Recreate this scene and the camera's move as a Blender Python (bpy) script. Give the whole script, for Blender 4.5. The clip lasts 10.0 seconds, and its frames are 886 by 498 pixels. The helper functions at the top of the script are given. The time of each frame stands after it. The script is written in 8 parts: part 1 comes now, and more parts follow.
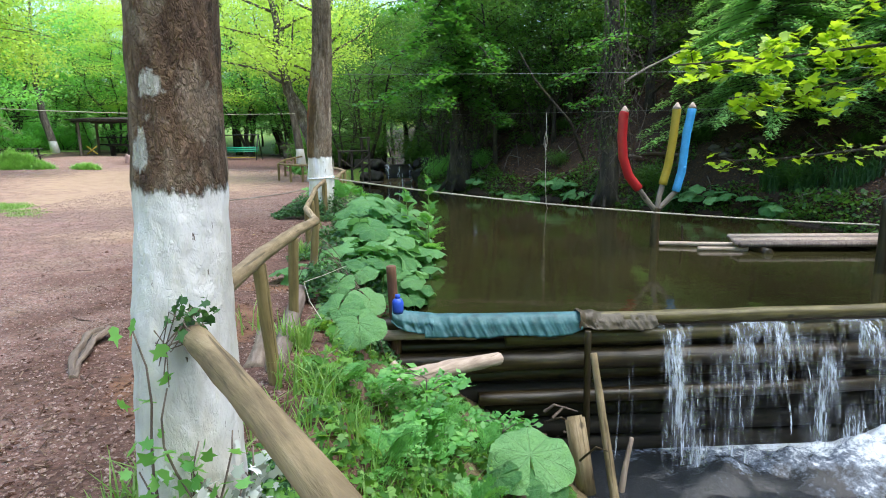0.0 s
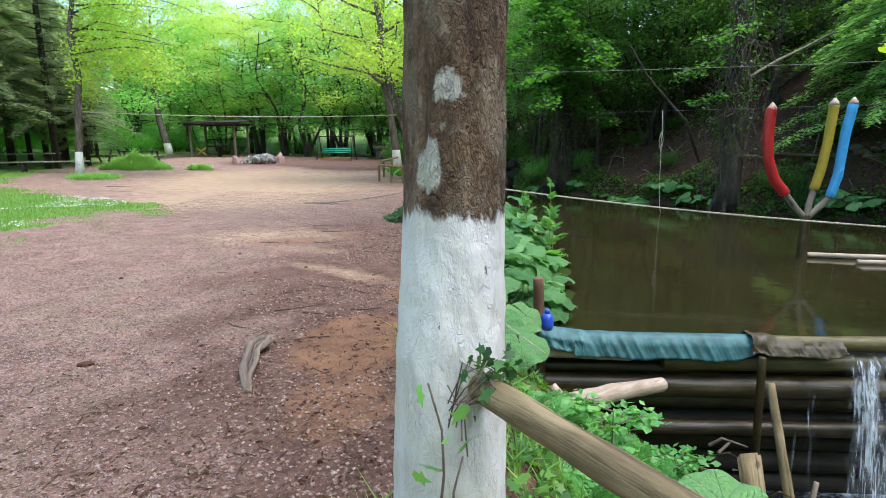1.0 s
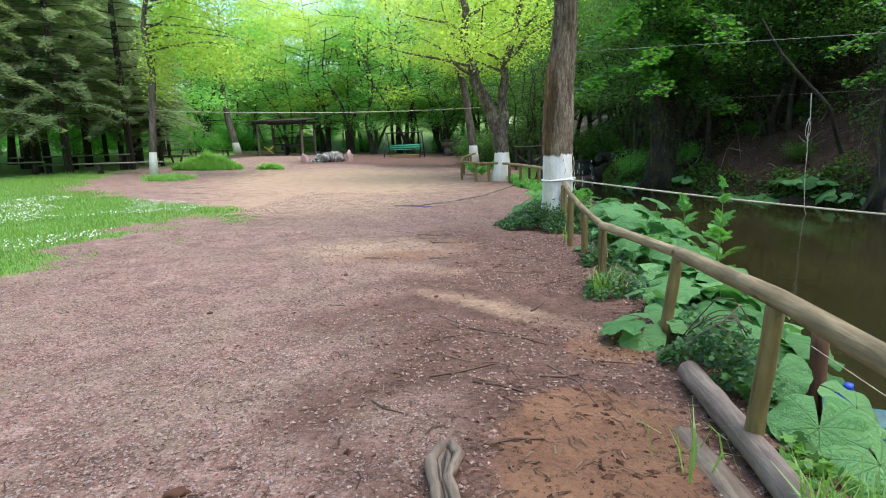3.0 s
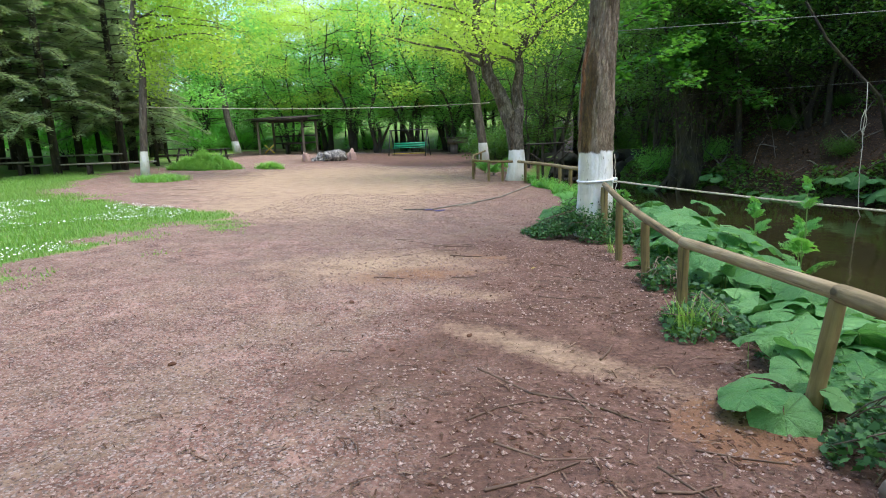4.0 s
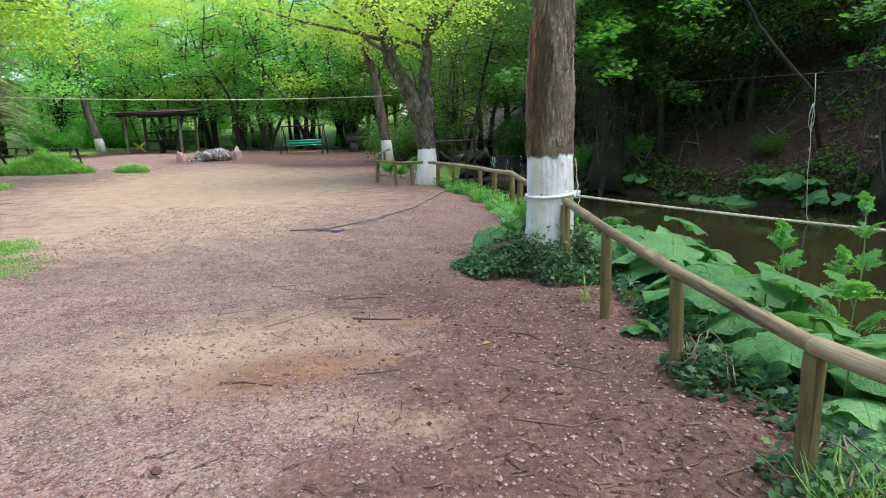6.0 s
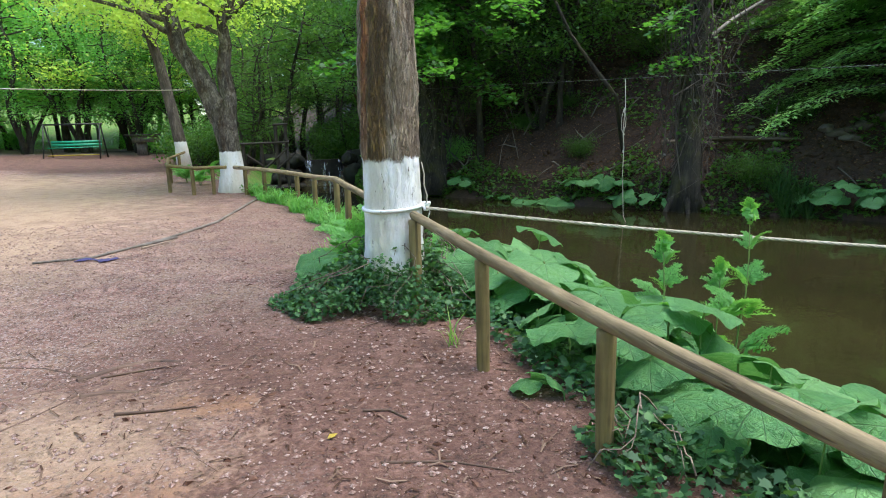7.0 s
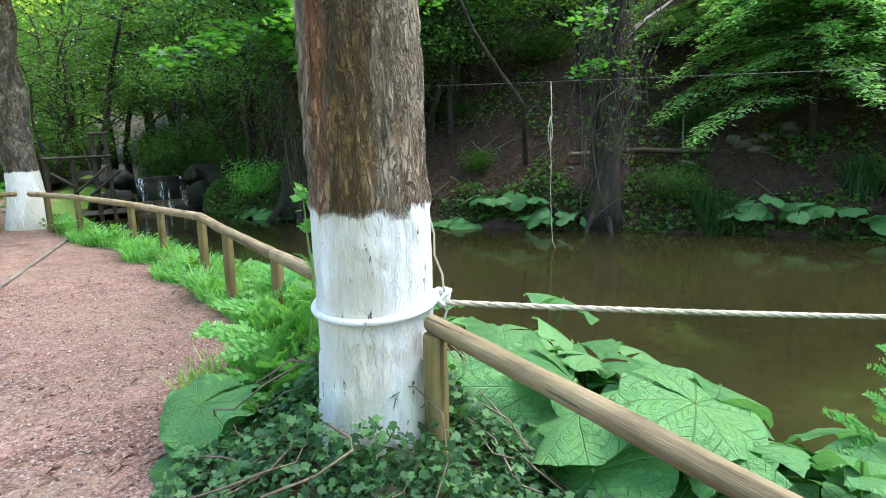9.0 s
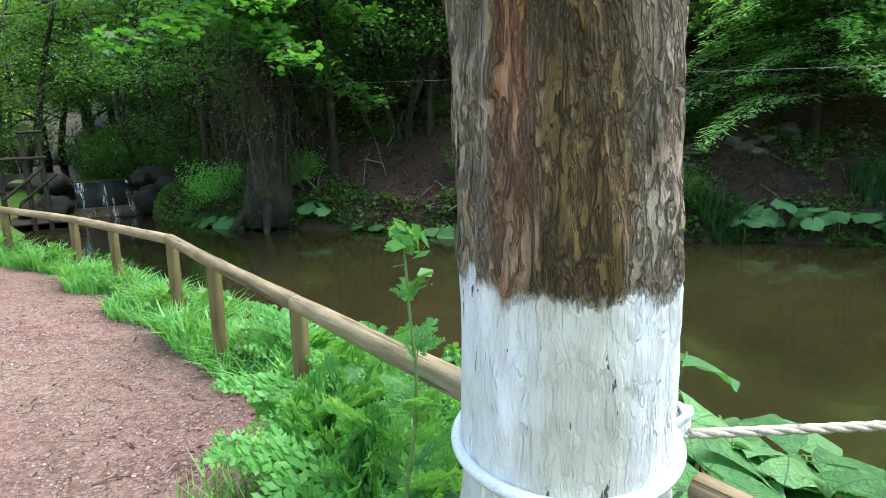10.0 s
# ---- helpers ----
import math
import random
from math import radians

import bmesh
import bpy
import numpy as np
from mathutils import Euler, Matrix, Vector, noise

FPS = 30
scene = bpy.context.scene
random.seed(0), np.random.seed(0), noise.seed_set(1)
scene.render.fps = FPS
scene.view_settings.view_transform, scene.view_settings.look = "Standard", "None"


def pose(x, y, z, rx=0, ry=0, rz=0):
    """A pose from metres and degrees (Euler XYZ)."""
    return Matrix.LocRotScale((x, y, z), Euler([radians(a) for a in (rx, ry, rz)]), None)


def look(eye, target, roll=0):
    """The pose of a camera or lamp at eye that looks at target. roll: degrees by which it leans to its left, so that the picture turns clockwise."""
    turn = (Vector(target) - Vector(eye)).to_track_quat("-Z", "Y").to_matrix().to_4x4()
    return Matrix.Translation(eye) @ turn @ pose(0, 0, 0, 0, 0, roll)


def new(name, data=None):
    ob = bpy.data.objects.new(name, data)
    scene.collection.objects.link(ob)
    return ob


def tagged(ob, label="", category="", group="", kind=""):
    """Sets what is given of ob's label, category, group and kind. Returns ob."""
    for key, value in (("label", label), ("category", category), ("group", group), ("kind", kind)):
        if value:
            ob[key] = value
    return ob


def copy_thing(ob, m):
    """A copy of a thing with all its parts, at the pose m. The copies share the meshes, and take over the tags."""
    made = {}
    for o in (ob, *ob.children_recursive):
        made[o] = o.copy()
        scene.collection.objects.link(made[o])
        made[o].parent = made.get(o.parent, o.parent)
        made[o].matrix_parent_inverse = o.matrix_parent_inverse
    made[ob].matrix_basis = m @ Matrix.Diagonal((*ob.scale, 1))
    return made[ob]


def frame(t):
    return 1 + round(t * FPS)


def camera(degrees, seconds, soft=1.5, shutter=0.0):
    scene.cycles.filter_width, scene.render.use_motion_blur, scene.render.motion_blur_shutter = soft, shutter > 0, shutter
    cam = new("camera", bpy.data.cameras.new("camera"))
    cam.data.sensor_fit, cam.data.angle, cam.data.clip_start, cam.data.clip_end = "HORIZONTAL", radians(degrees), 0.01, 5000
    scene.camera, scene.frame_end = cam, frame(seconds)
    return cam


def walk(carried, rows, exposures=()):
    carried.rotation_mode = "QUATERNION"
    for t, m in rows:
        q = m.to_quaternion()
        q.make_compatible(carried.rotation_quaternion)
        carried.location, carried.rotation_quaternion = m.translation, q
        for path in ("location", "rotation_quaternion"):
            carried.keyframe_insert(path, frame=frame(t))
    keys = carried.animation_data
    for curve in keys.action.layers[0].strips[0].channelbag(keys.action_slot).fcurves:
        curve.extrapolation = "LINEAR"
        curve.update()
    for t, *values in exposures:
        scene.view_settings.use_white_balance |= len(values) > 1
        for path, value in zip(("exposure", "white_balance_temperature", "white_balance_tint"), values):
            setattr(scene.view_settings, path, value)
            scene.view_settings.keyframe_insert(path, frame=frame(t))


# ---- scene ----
cam = camera(75.8, 10.0, soft=1.0)
PATH = [
    (0, (0.029, 0.035, 1.519), (0.124, 1.999, 1.155), -0.7),
    (0.5, (-0.284, 0.263, 1.542), (-0.345, 2.229, 1.176), -0.9),
    (1, (-0.668, 0.407, 1.565), (-0.85, 2.366, 1.204), -1.0),
    (1.5, (-1.035, 0.7, 1.565), (-1.31, 2.648, 1.202), -1.2),
    (2, (-1.34, 1.111, 1.589), (-1.678, 3.048, 1.222), -1.5),
    (2.5, (-1.662, 1.516, 1.571), (-2.024, 3.448, 1.203), -1.7),
    (4, (-2.464, 3.276, 1.518), (-2.845, 5.203, 1.143), -2.2),
    (4.5, (-2.606, 3.891, 1.516), (-2.983, 5.818, 1.137), -2.4),
    (5, (-2.779, 4.477, 1.563), (-3.131, 6.408, 1.178), -2.5),
    (5.2, (-2.833, 4.714, 1.563), (-3.155, 6.65, 1.178), -2.5),
    (6.3, (-2.899, 6.167, 1.54), (-2.728, 8.118, 1.131), -1.9),
    (6.5, (-2.915, 6.433, 1.51), (-2.57, 8.36, 1.099), -1.6),
    (7, (-2.896, 7.077, 1.498), (-2.318, 8.947, 1.088), -1.6),
    (7.5, (-2.9, 7.688, 1.513), (-2.15, 9.495, 1.098), -1.6),
    (8, (-2.847, 8.356, 1.53), (-1.978, 10.111, 1.124), -1.8),
    (8.5, (-2.888, 8.998, 1.561), (-1.924, 10.705, 1.165), -1.6),
    (9, (-2.867, 9.693, 1.552), (-1.813, 11.347, 1.159), -1.5),
    (9.5, (-2.883, 10.353, 1.595), (-1.764, 11.961, 1.195), -1.3),
    (10, (-2.834, 10.991, 1.574), (-1.645, 12.549, 1.177), -1.3),
]
EXPOSURE = ((0, 1.86), (1.5, 1.72), (3, 1.67), (5, 1.60), (6.5, 1.72), (7.5, 2.06), (8.5, 2.36), (10, 2.36))
walk(cam, [(t, look(eye, target, roll)) for t, eye, target, roll in PATH], EXPOSURE)

# ---- light ----
SUN_ELEV, SUN_AZ = 67.0, 108.0          # azimuth in degrees from +y towards +x
world = bpy.data.worlds.new("sky")
scene.world = world
world.use_nodes = True
wn = world.node_tree
sky = wn.nodes.new("ShaderNodeTexSky")
sky.sky_type = "NISHITA"
sky.sun_disc = False
sky.sun_elevation, sky.sun_rotation = radians(SUN_ELEV), radians(SUN_AZ)
sky.air_density, sky.dust_density = 1.0, 1.2
wn.links.new(sky.outputs[0], wn.nodes["Background"].inputs[0])
wn.nodes["Background"].inputs[1].default_value = 0.15
sun_data = bpy.data.lights.new("sun", "SUN")
sun_data.energy, sun_data.angle, sun_data.color = 1.55, radians(55), (1.0, 0.97, 0.92)
sun = new("sun", sun_data)
_se, _sa = radians(SUN_ELEV), radians(SUN_AZ)
sun.matrix_world = look((30 * math.sin(_sa) * math.cos(_se), 30 * math.cos(_sa) * math.cos(_se), 30 * math.sin(_se)), (0, 0, 0))


# ---- mesh tools ----
class Geo:
    """Collects vertices and faces of one mesh."""

    def __init__(self):
        self.v, self.f, self.uv = [], [], None

    def tube(self, pts, rads, n=10, cap=True, wob=0.0, seed=0.0):
        pts = [Vector(p) for p in pts]
        if not hasattr(rads, "__len__"):
            rads = [rads] * len(pts)
        start = len(self.v)
        t0 = (pts[1] - pts[0]).normalized()
        side = t0.orthogonal().normalized()
        for i, p in enumerate(pts):
            a, b = pts[max(i - 1, 0)], pts[min(i + 1, len(pts) - 1)]
            t = (b - a).normalized()
            side = (side - t * side.dot(t)).normalized()
            up = t.cross(side)
            for k in range(n):
                w = 2 * math.pi * k / n
                r = rads[i]
                if wob:
                    r *= 1 + wob * noise.noise(Vector((math.cos(w) * 1.3 + seed, math.sin(w) * 1.3, i * 0.35 + seed)))
                q = p + side * (r * math.cos(w)) + up * (r * math.sin(w))
                self.v.append(q[:])
        for i in range(len(pts) - 1):
            for k in range(n):
                a, b = start + i * n + k, start + i * n + (k + 1) % n
                self.f.append((a, b, b + n, a + n))
        if cap:
            self.f.append(tuple(start + k for k in range(n))[::-1])
            e = start + (len(pts) - 1) * n
            self.f.append(tuple(e + k for k in range(n)))
        return self

    def box(self, c, s, m=None, bev=0.0):
        bm = bmesh.new()
        bmesh.ops.create_cube(bm, size=1)
        bmesh.ops.scale(bm, vec=s, verts=bm.verts)
        if bev:
            bmesh.ops.bevel(bm, geom=list(bm.edges), offset=bev, segments=2, affect="EDGES")
        mm = Matrix.Translation(c) @ (m if m is not None else Matrix())
        o = len(self.v)
        bm.verts.index_update()
        self.v += [(mm @ q.co)[:] for q in bm.verts]
        self.f += [tuple(o + q.index for q in fc.verts) for fc in bm.faces]
        bm.free()
        return self

    def add(self, verts, faces):
        o = len(self.v)
        self.v += [tuple(q) for q in verts]
        self.f += [tuple(o + i for i in fc) for fc in faces]
        return self

    def data(self, name, mat, smooth=True):
        me = bpy.data.meshes.new(name)
        me.from_pydata(self.v, [], self.f)
        me.materials.append(mat)
        me.polygons.foreach_set("use_smooth", [smooth] * len(me.polygons))
        me.update()
        return me


def quads(name, verts, mat, smooth=False, n=4):
    """A mesh of loose n-gons from an array of (count, n, 3) corners."""
    verts = np.asarray(verts, np.float32)
    c = verts.shape[0]
    me = bpy.data.meshes.new(name)
    me.vertices.add(c * n)
    me.vertices.foreach_set("co", verts.reshape(-1))
    me.loops.add(c * n)
    me.loops.foreach_set("vertex_index", np.arange(c * n, dtype=np.int32))
    me.polygons.add(c)
    me.polygons.foreach_set("loop_start", np.arange(0, c * n, n, dtype=np.int32))
    me.polygons.foreach_set("loop_total", np.full(c, n, np.int32))
    me.materials.append(mat)
    me.update(calc_edges=True)
    me.validate()
    return me


def part(name, geo, mat, parent=None, label="", smooth=True, at=None, kind=""):
    me = geo.data(name, mat, smooth) if isinstance(geo, Geo) else geo
    ob = new(name, me)
    if parent is not None:
        ob.parent = parent
    if at is not None:
        ob.matrix_basis = at
    if label:
        ob["label"] = label
    if kind:
        ob["kind"] = kind
    return ob


def empty(name, at, label, category, group="", kind=""):
    ob = new(name)
    ob.empty_display_size = 0.2
    ob.matrix_basis = at if isinstance(at, Matrix) else Matrix.Translation(at)
    return tagged(ob, label, category, group, kind)


def smooth01(a, b, x):
    t = np.clip((x - a) / (b - a), 0, 1)
    return t * t * (3 - 2 * t)


def wave(x, y, s, seed=0.0):
    """Cheap smooth noise for arrays, about -1 to 1."""
    x, y = x / s, y / s
    return (np.sin(1.7 * x + 2.3 * np.sin(0.9 * y + seed) + seed) + np.sin(1.3 * y + 1.9 * np.sin(1.1 * x + 2 * seed) + 2.1 * seed)
            + 0.6 * np.sin(2.9 * x - 2.1 * y + 3 * seed)) / 2.6


# ---- materials ----
def tree_of(name, rough=0.8):
    m = bpy.data.materials.new(name)
    m.use_nodes = True
    nt = m.node_tree
    b = nt.nodes["Principled BSDF"]
    b.inputs["Roughness"].default_value = rough
    return m, nt, b


def nd(nt, kind, **inputs):
    n = nt.nodes.new("ShaderNode" + kind)
    for k, v in inputs.items():
        n.inputs[k.replace("_", " ")].default_value = v
    return n


def noise_n(nt, vec, scale, detail=4.0, rough=0.6, dist=0.0):
    n = nd(nt, "TexNoise", Scale=scale, Detail=detail, Roughness=rough, Distortion=dist)
    if vec is not None:
        nt.links.new(vec, n.inputs["Vector"])
    return n.outputs["Fac"]


def ramp(nt, fac, *stops):
    n = nt.nodes.new("ShaderNodeValToRGB")
    while len(n.color_ramp.elements) < len(stops):
        n.color_ramp.elements.new(0.5)
    for e, (p, c) in zip(n.color_ramp.elements, stops):
        e.position = p
        e.color = (*c, 1) if hasattr(c, "__len__") else (c, c, c, 1)
    nt.links.new(fac, n.inputs[0])
    return n.outputs[0]


def mixc(nt, fac, a, b, mode="MIX"):
    n = nt.nodes.new("ShaderNodeMix")
    n.data_type, n.blend_type = "RGBA", mode
    for sock, v in ((n.inputs[0], fac), (n.inputs[6], a), (n.inputs[7], b)):
        if hasattr(v, "is_linked"):
            nt.links.new(v, sock)
        else:
            sock.default_value = (*v, 1) if hasattr(v, "__len__") else v
    return n.outputs[2]


def mathn(nt, op, a, b=0.0):
    n = nt.nodes.new("ShaderNodeMath")
    n.operation = op
    for sock, v in ((n.inputs[0], a), (n.inputs[1], b)):
        if hasattr(v, "is_linked"):
            nt.links.new(v, sock)
        else:
            sock.default_value = v
    return n.outputs[0]


def coords(nt, kind="Object", scale=(1, 1, 1)):
    tc = nt.nodes.new("ShaderNodeTexCoord")
    mp = nd(nt, "Mapping", Scale=scale)
    nt.links.new(tc.outputs[kind], mp.inputs[0])
    return mp.outputs[0]


def world_pos(nt, scale=(1, 1, 1)):
    g = nt.nodes.new("ShaderNodeNewGeometry")
    mp = nd(nt, "Mapping", Scale=scale)
    nt.links.new(g.outputs["Position"], mp.inputs[0])
    return mp.outputs[0]


def bump(nt, b, height, strength=0.5, dist=0.01):
    n = nd(nt, "Bump", Strength=strength, Distance=dist)
    nt.links.new(height, n.inputs["Height"])
    nt.links.new(n.outputs[0], b.inputs["Normal"])


def attr(nt, name):
    n = nt.nodes.new("ShaderNodeAttribute")
    n.attribute_name = name
    return n.outputs["Fac"]


def leaf_mat(name, dark, mid, light, glow=0.4, rough=0.45, gloss=0.4):
    """Leaves: each loose leaf takes its own green, and lets light through."""
    m, nt, b = tree_of(name, rough)
    g = nt.nodes.new("ShaderNodeNewGeometry")
    o = nt.nodes.new("ShaderNodeObjectInfo")
    f = mathn(nt, "ADD", mathn(nt, "MULTIPLY", g.outputs["Random Per Island"], 0.75), mathn(nt, "MULTIPLY", o.outputs["Random"], 0.25))
    c = ramp(nt, f, (0.05, dark), (0.5, mid), (0.95, light))
    nt.links.new(c, b.inputs["Base Color"])
    b.inputs["Specular IOR Level"].default_value = gloss
    tr = nt.nodes.new("ShaderNodeBsdfTranslucent")
    nt.links.new(mixc(nt, 0.6, c, (min(1, light[0] * 1.7), min(1, light[1] * 1.7), light[2] * 0.6)), tr.inputs[0])
    mx = nt.nodes.new("ShaderNodeMixShader")
    mx.inputs[0].default_value = glow
    nt.links.new(b.outputs[0], mx.inputs[1])
    nt.links.new(tr.outputs[0], mx.inputs[2])
    nt.links.new(mx.outputs[0], nt.nodes["Material Output"].inputs[0])
    return m


def bark_mat(name, c1, c2, c3, paint=None, ragged=0.05, moss=0.0, spots=(), furrow=9.0, ochre=0.0, cleft=0.6, stretch=0.22, plate=0.13, fleck=9.0, chip=0.685, bands=0.0, wash=1.0):
    """Bark with ridges along the trunk; paint: height up to which it is limewashed."""
    m, nt, b = tree_of(name, 0.9)
    v = coords(nt, "Object", (1, 1, stretch))
    big = noise_n(nt, v, 5.0, 5, 0.65, 0.6)
    fine = noise_n(nt, v, 26.0, 5, 0.7, 0.4)
    blot = noise_n(nt, coords(nt), 2.6, 3)
    col = ramp(nt, mathn(nt, "ADD", mathn(nt, "MULTIPLY", big, 0.55), mathn(nt, "MULTIPLY", fine, 0.45)), (0.38, c1), (0.5, c2), (0.63, c3))
    if moss:
        col = mixc(nt, ramp(nt, blot, (0.5, 0), (0.62, moss)), col, (0.09, 0.085, 0.015))
    if ochre:
        tx_ = nt.nodes.new("ShaderNodeTexCoord")
        sx_ = nt.nodes.new("ShaderNodeSeparateXYZ")
        nt.links.new(tx_.outputs["Object"], sx_.inputs[0])
        across = mathn(nt, "SUBTRACT", mathn(nt, "MULTIPLY", sx_.outputs["X"], 0.64), mathn(nt, "MULTIPLY", sx_.outputs["Y"], 0.77))
        face = ramp(nt, mathn(nt, "SUBTRACT", mathn(nt, "MULTIPLY", sx_.outputs["X"], -0.77), mathn(nt, "MULTIPLY", sx_.outputs["Y"], 0.64)), (0.03, 0), (0.12, 1))
        shift = mathn(nt, "MULTIPLY", mathn(nt, "SUBTRACT", noise_n(nt, coords(nt, "Object", (1, 1, 0.35)), 9.0, 4, 0.65), 0.5), 0.14)
        olive = mathn(nt, "MULTIPLY", face, ramp(nt, mathn(nt, "ABSOLUTE", mathn(nt, "SUBTRACT", mathn(nt, "ADD", across, shift), 0.025)), (0.06, 1), (0.115, 0)))
        rust = mathn(nt, "MULTIPLY", face, ramp(nt, mathn(nt, "ABSOLUTE", mathn(nt, "ADD", mathn(nt, "ADD", across, shift), 0.105)), (0.025, 1), (0.06, 0)))
    if bands:
        run = noise_n(nt, coords(nt, "Object", (1, 1, 0.07)), 7.0, 3, 0.55, 0.2)
        col = mixc(nt, mathn(nt, "MULTIPLY", ramp(nt, run, (0.36, 1), (0.47, 0)), bands), col, mixc(nt, fine, (0.03, 0.016, 0.008), (0.15, 0.085, 0.035)))
        pale = noise_n(nt, coords(nt, "Object", (1, 1, 0.24)), 17.0, 5, 0.72, 0.1)
        col = mixc(nt, mathn(nt, "MULTIPLY", ramp(nt, pale, (0.53, 0), (0.60, 1)), bands * 0.75), col, mixc(nt, fine, (0.20, 0.165, 0.12), (0.55, 0.49, 0.40)))
    lich = noise_n(nt, coords(nt, "Object", (1, 1, 0.7)), fleck, 3, 0.5)
    col = mixc(nt, ramp(nt, lich, (0.66, 0), (0.70, 0.55)), col, (0.33, 0.32, 0.27))
    if spots:
        pale = noise_n(nt, coords(nt, "Object", (1, 1, 0.6)), 5.5, 5, 0.6)
        col = mixc(nt, ramp(nt, pale, (0.53, 0), (0.60, 0.6)), col, mixc(nt, fine, (0.14, 0.10, 0.07), (0.40, 0.34, 0.27)))
    warp = nt.nodes.new("ShaderNodeTexNoise")
    warp.inputs["Scale"].default_value, warp.inputs["Detail"].default_value = 7.0, 4.0
    nt.links.new(coords(nt), warp.inputs["Vector"])
    wadd = nt.nodes.new("ShaderNodeVectorMath")
    wadd.operation = "MULTIPLY_ADD"
    nt.links.new(warp.outputs["Color"], wadd.inputs[0])
    wadd.inputs[1].default_value = (0.035, 0.035, 0.03)
    nt.links.new(coords(nt, "Object", (1, 1, plate)), wadd.inputs[2])
    rid = noise_n(nt, wadd.outputs[0], furrow * 0.55, 4, 0.6, 0.3)
    rid2 = noise_n(nt, wadd.outputs[0], furrow * 1.5, 3, 0.6, 0.2)
    gap1 = ramp(nt, mathn(nt, "ABSOLUTE", mathn(nt, "SUBTRACT", rid, 0.5)), (0.0, 1), (0.05, 0))
    gap2 = ramp(nt, mathn(nt, "ABSOLUTE", mathn(nt, "SUBTRACT", rid2, 0.5)), (0.0, 0.8), (0.07, 0))
    crev = mathn(nt, "MULTIPLY", mathn(nt, "MAXIMUM", gap1, gap2), ramp(nt, fine, (0.35, 0.25), (0.6, 1.0)))
    tone = noise_n(nt, wadd.outputs[0], furrow * 0.9, 2, 0.5)
    col = mixc(nt, mathn(nt, "MULTIPLY", ramp(nt, tone, (0.4, 0), (0.6, 1)), min(0.28, cleft)), col, c3)
    if ochre:
        grain = ramp(nt, mathn(nt, "ADD", mathn(nt, "MULTIPLY", big, 0.5), mathn(nt, "MULTIPLY", fine, 0.5)), (0.38, 0), (0.62, 1))
        col = mixc(nt, mathn(nt, "MULTIPLY", olive, ochre), col, mixc(nt, grain, (0.030, 0.017, 0.003), (0.21, 0.118, 0.024)))
        col = mixc(nt, mathn(nt, "MULTIPLY", mathn(nt, "MULTIPLY", rust, ochre), ramp(nt, mathn(nt, "MULTIPLY", sx_.outputs["Z"], 0.4), (0.52, 0.45), (0.84, 1))), col, mixc(nt, grain, (0.13, 0.034, 0.008), (0.52, 0.18, 0.045)))
    col = mixc(nt, mathn(nt, "MULTIPLY", crev, cleft), col, tuple(0.45 * k for k in c1))
    if spots:
        for (sx, sy, sz, sr) in spots:
            dn = nt.nodes.new("ShaderNodeVectorMath")
            dn.operation = "DISTANCE"
            nt.links.new(coords(nt), dn.inputs[0])
            dn.inputs[1].default_value = (sx, sy, sz)
            dd_ = mathn(nt, "ADD", dn.outputs["Value"], mathn(nt, "ADD", mathn(nt, "MULTIPLY", mathn(nt, "SUBTRACT", big, 0.5), 0.17), mathn(nt, "MULTIPLY", mathn(nt, "SUBTRACT", fine, 0.5), 0.05)))
            col = mixc(nt, ramp(nt, dd_, (sr * 0.80, 0.9), (sr * 1.05, 0)), col, mixc(nt, fine, (0.40, 0.40, 0.37), (0.62, 0.62, 0.58)))
    h = mathn(nt, "SUBTRACT", mathn(nt, "ADD", big, mathn(nt, "MULTIPLY", fine, 0.6)), mathn(nt, "MULTIPLY", crev, cleft))
    if paint is not None:
        tc = nt.nodes.new("ShaderNodeTexCoord")
        sp = nt.nodes.new("ShaderNodeSeparateXYZ")
        nt.links.new(tc.outputs["Object"], sp.inputs[0])
        edge = noise_n(nt, coords(nt, "Object", (1, 1, 0.30)), 9.0, 6, 0.72)
        z = mathn(nt, "ADD", sp.outputs["Z"], mathn(nt, "MULTIPLY", mathn(nt, "SUBTRACT", edge, 0.5), ragged * 5))
        mask = ramp(nt, mathn(nt, "SUBTRACT", mathn(nt, "ADD", z, 0.5), paint), (0.488, 1), (0.512, 0))
        crack = noise_n(nt, coords(nt, "Object", (1, 1, 0.25)), 30.0, 4, 0.65)
        chips = ramp(nt, crack, (chip, 0), (chip + 0.015, 1))
        dirt = noise_n(nt, coords(nt, "Object", (1, 1, 0.5)), 3.2, 5, 0.65)
        white = ramp(nt, dirt, (0.3, (0.58, 0.57, 0.54)), (0.5, (0.76, 0.77, 0.79)), (0.72, (0.85, 0.86, 0.90)))
        cream = noise_n(nt, coords(nt, "Object", (1, 1, 0.45)), 2.3, 4, 0.6)
        white = mixc(nt, ramp(nt, cream, (0.44, 0.0), (0.60, 0.75)), white, (0.62, 0.58, 0.49))
        white = mixc(nt, ramp(nt, mathn(nt, "ADD", sp.outputs["Z"], mathn(nt, "MULTIPLY", dirt, 0.35)), (0.12, 0.75), (0.50, 0.0)), white, (0.34, 0.33, 0.26))
        if ochre:
            white = mixc(nt, mathn(nt, "MULTIPLY", olive, 0.8), white, (0.57, 0.54, 0.45))
        white = mixc(nt, 1.0, white, (wash, wash, wash), "MULTIPLY")
        white = mixc(nt, chips, white, (0.10, 0.085, 0.07))
        col = mixc(nt, mask, col, white)
        daub = noise_n(nt, coords(nt, "Object", (1, 1, 0.55)), 9.0, 3, 0.5, 0.0)
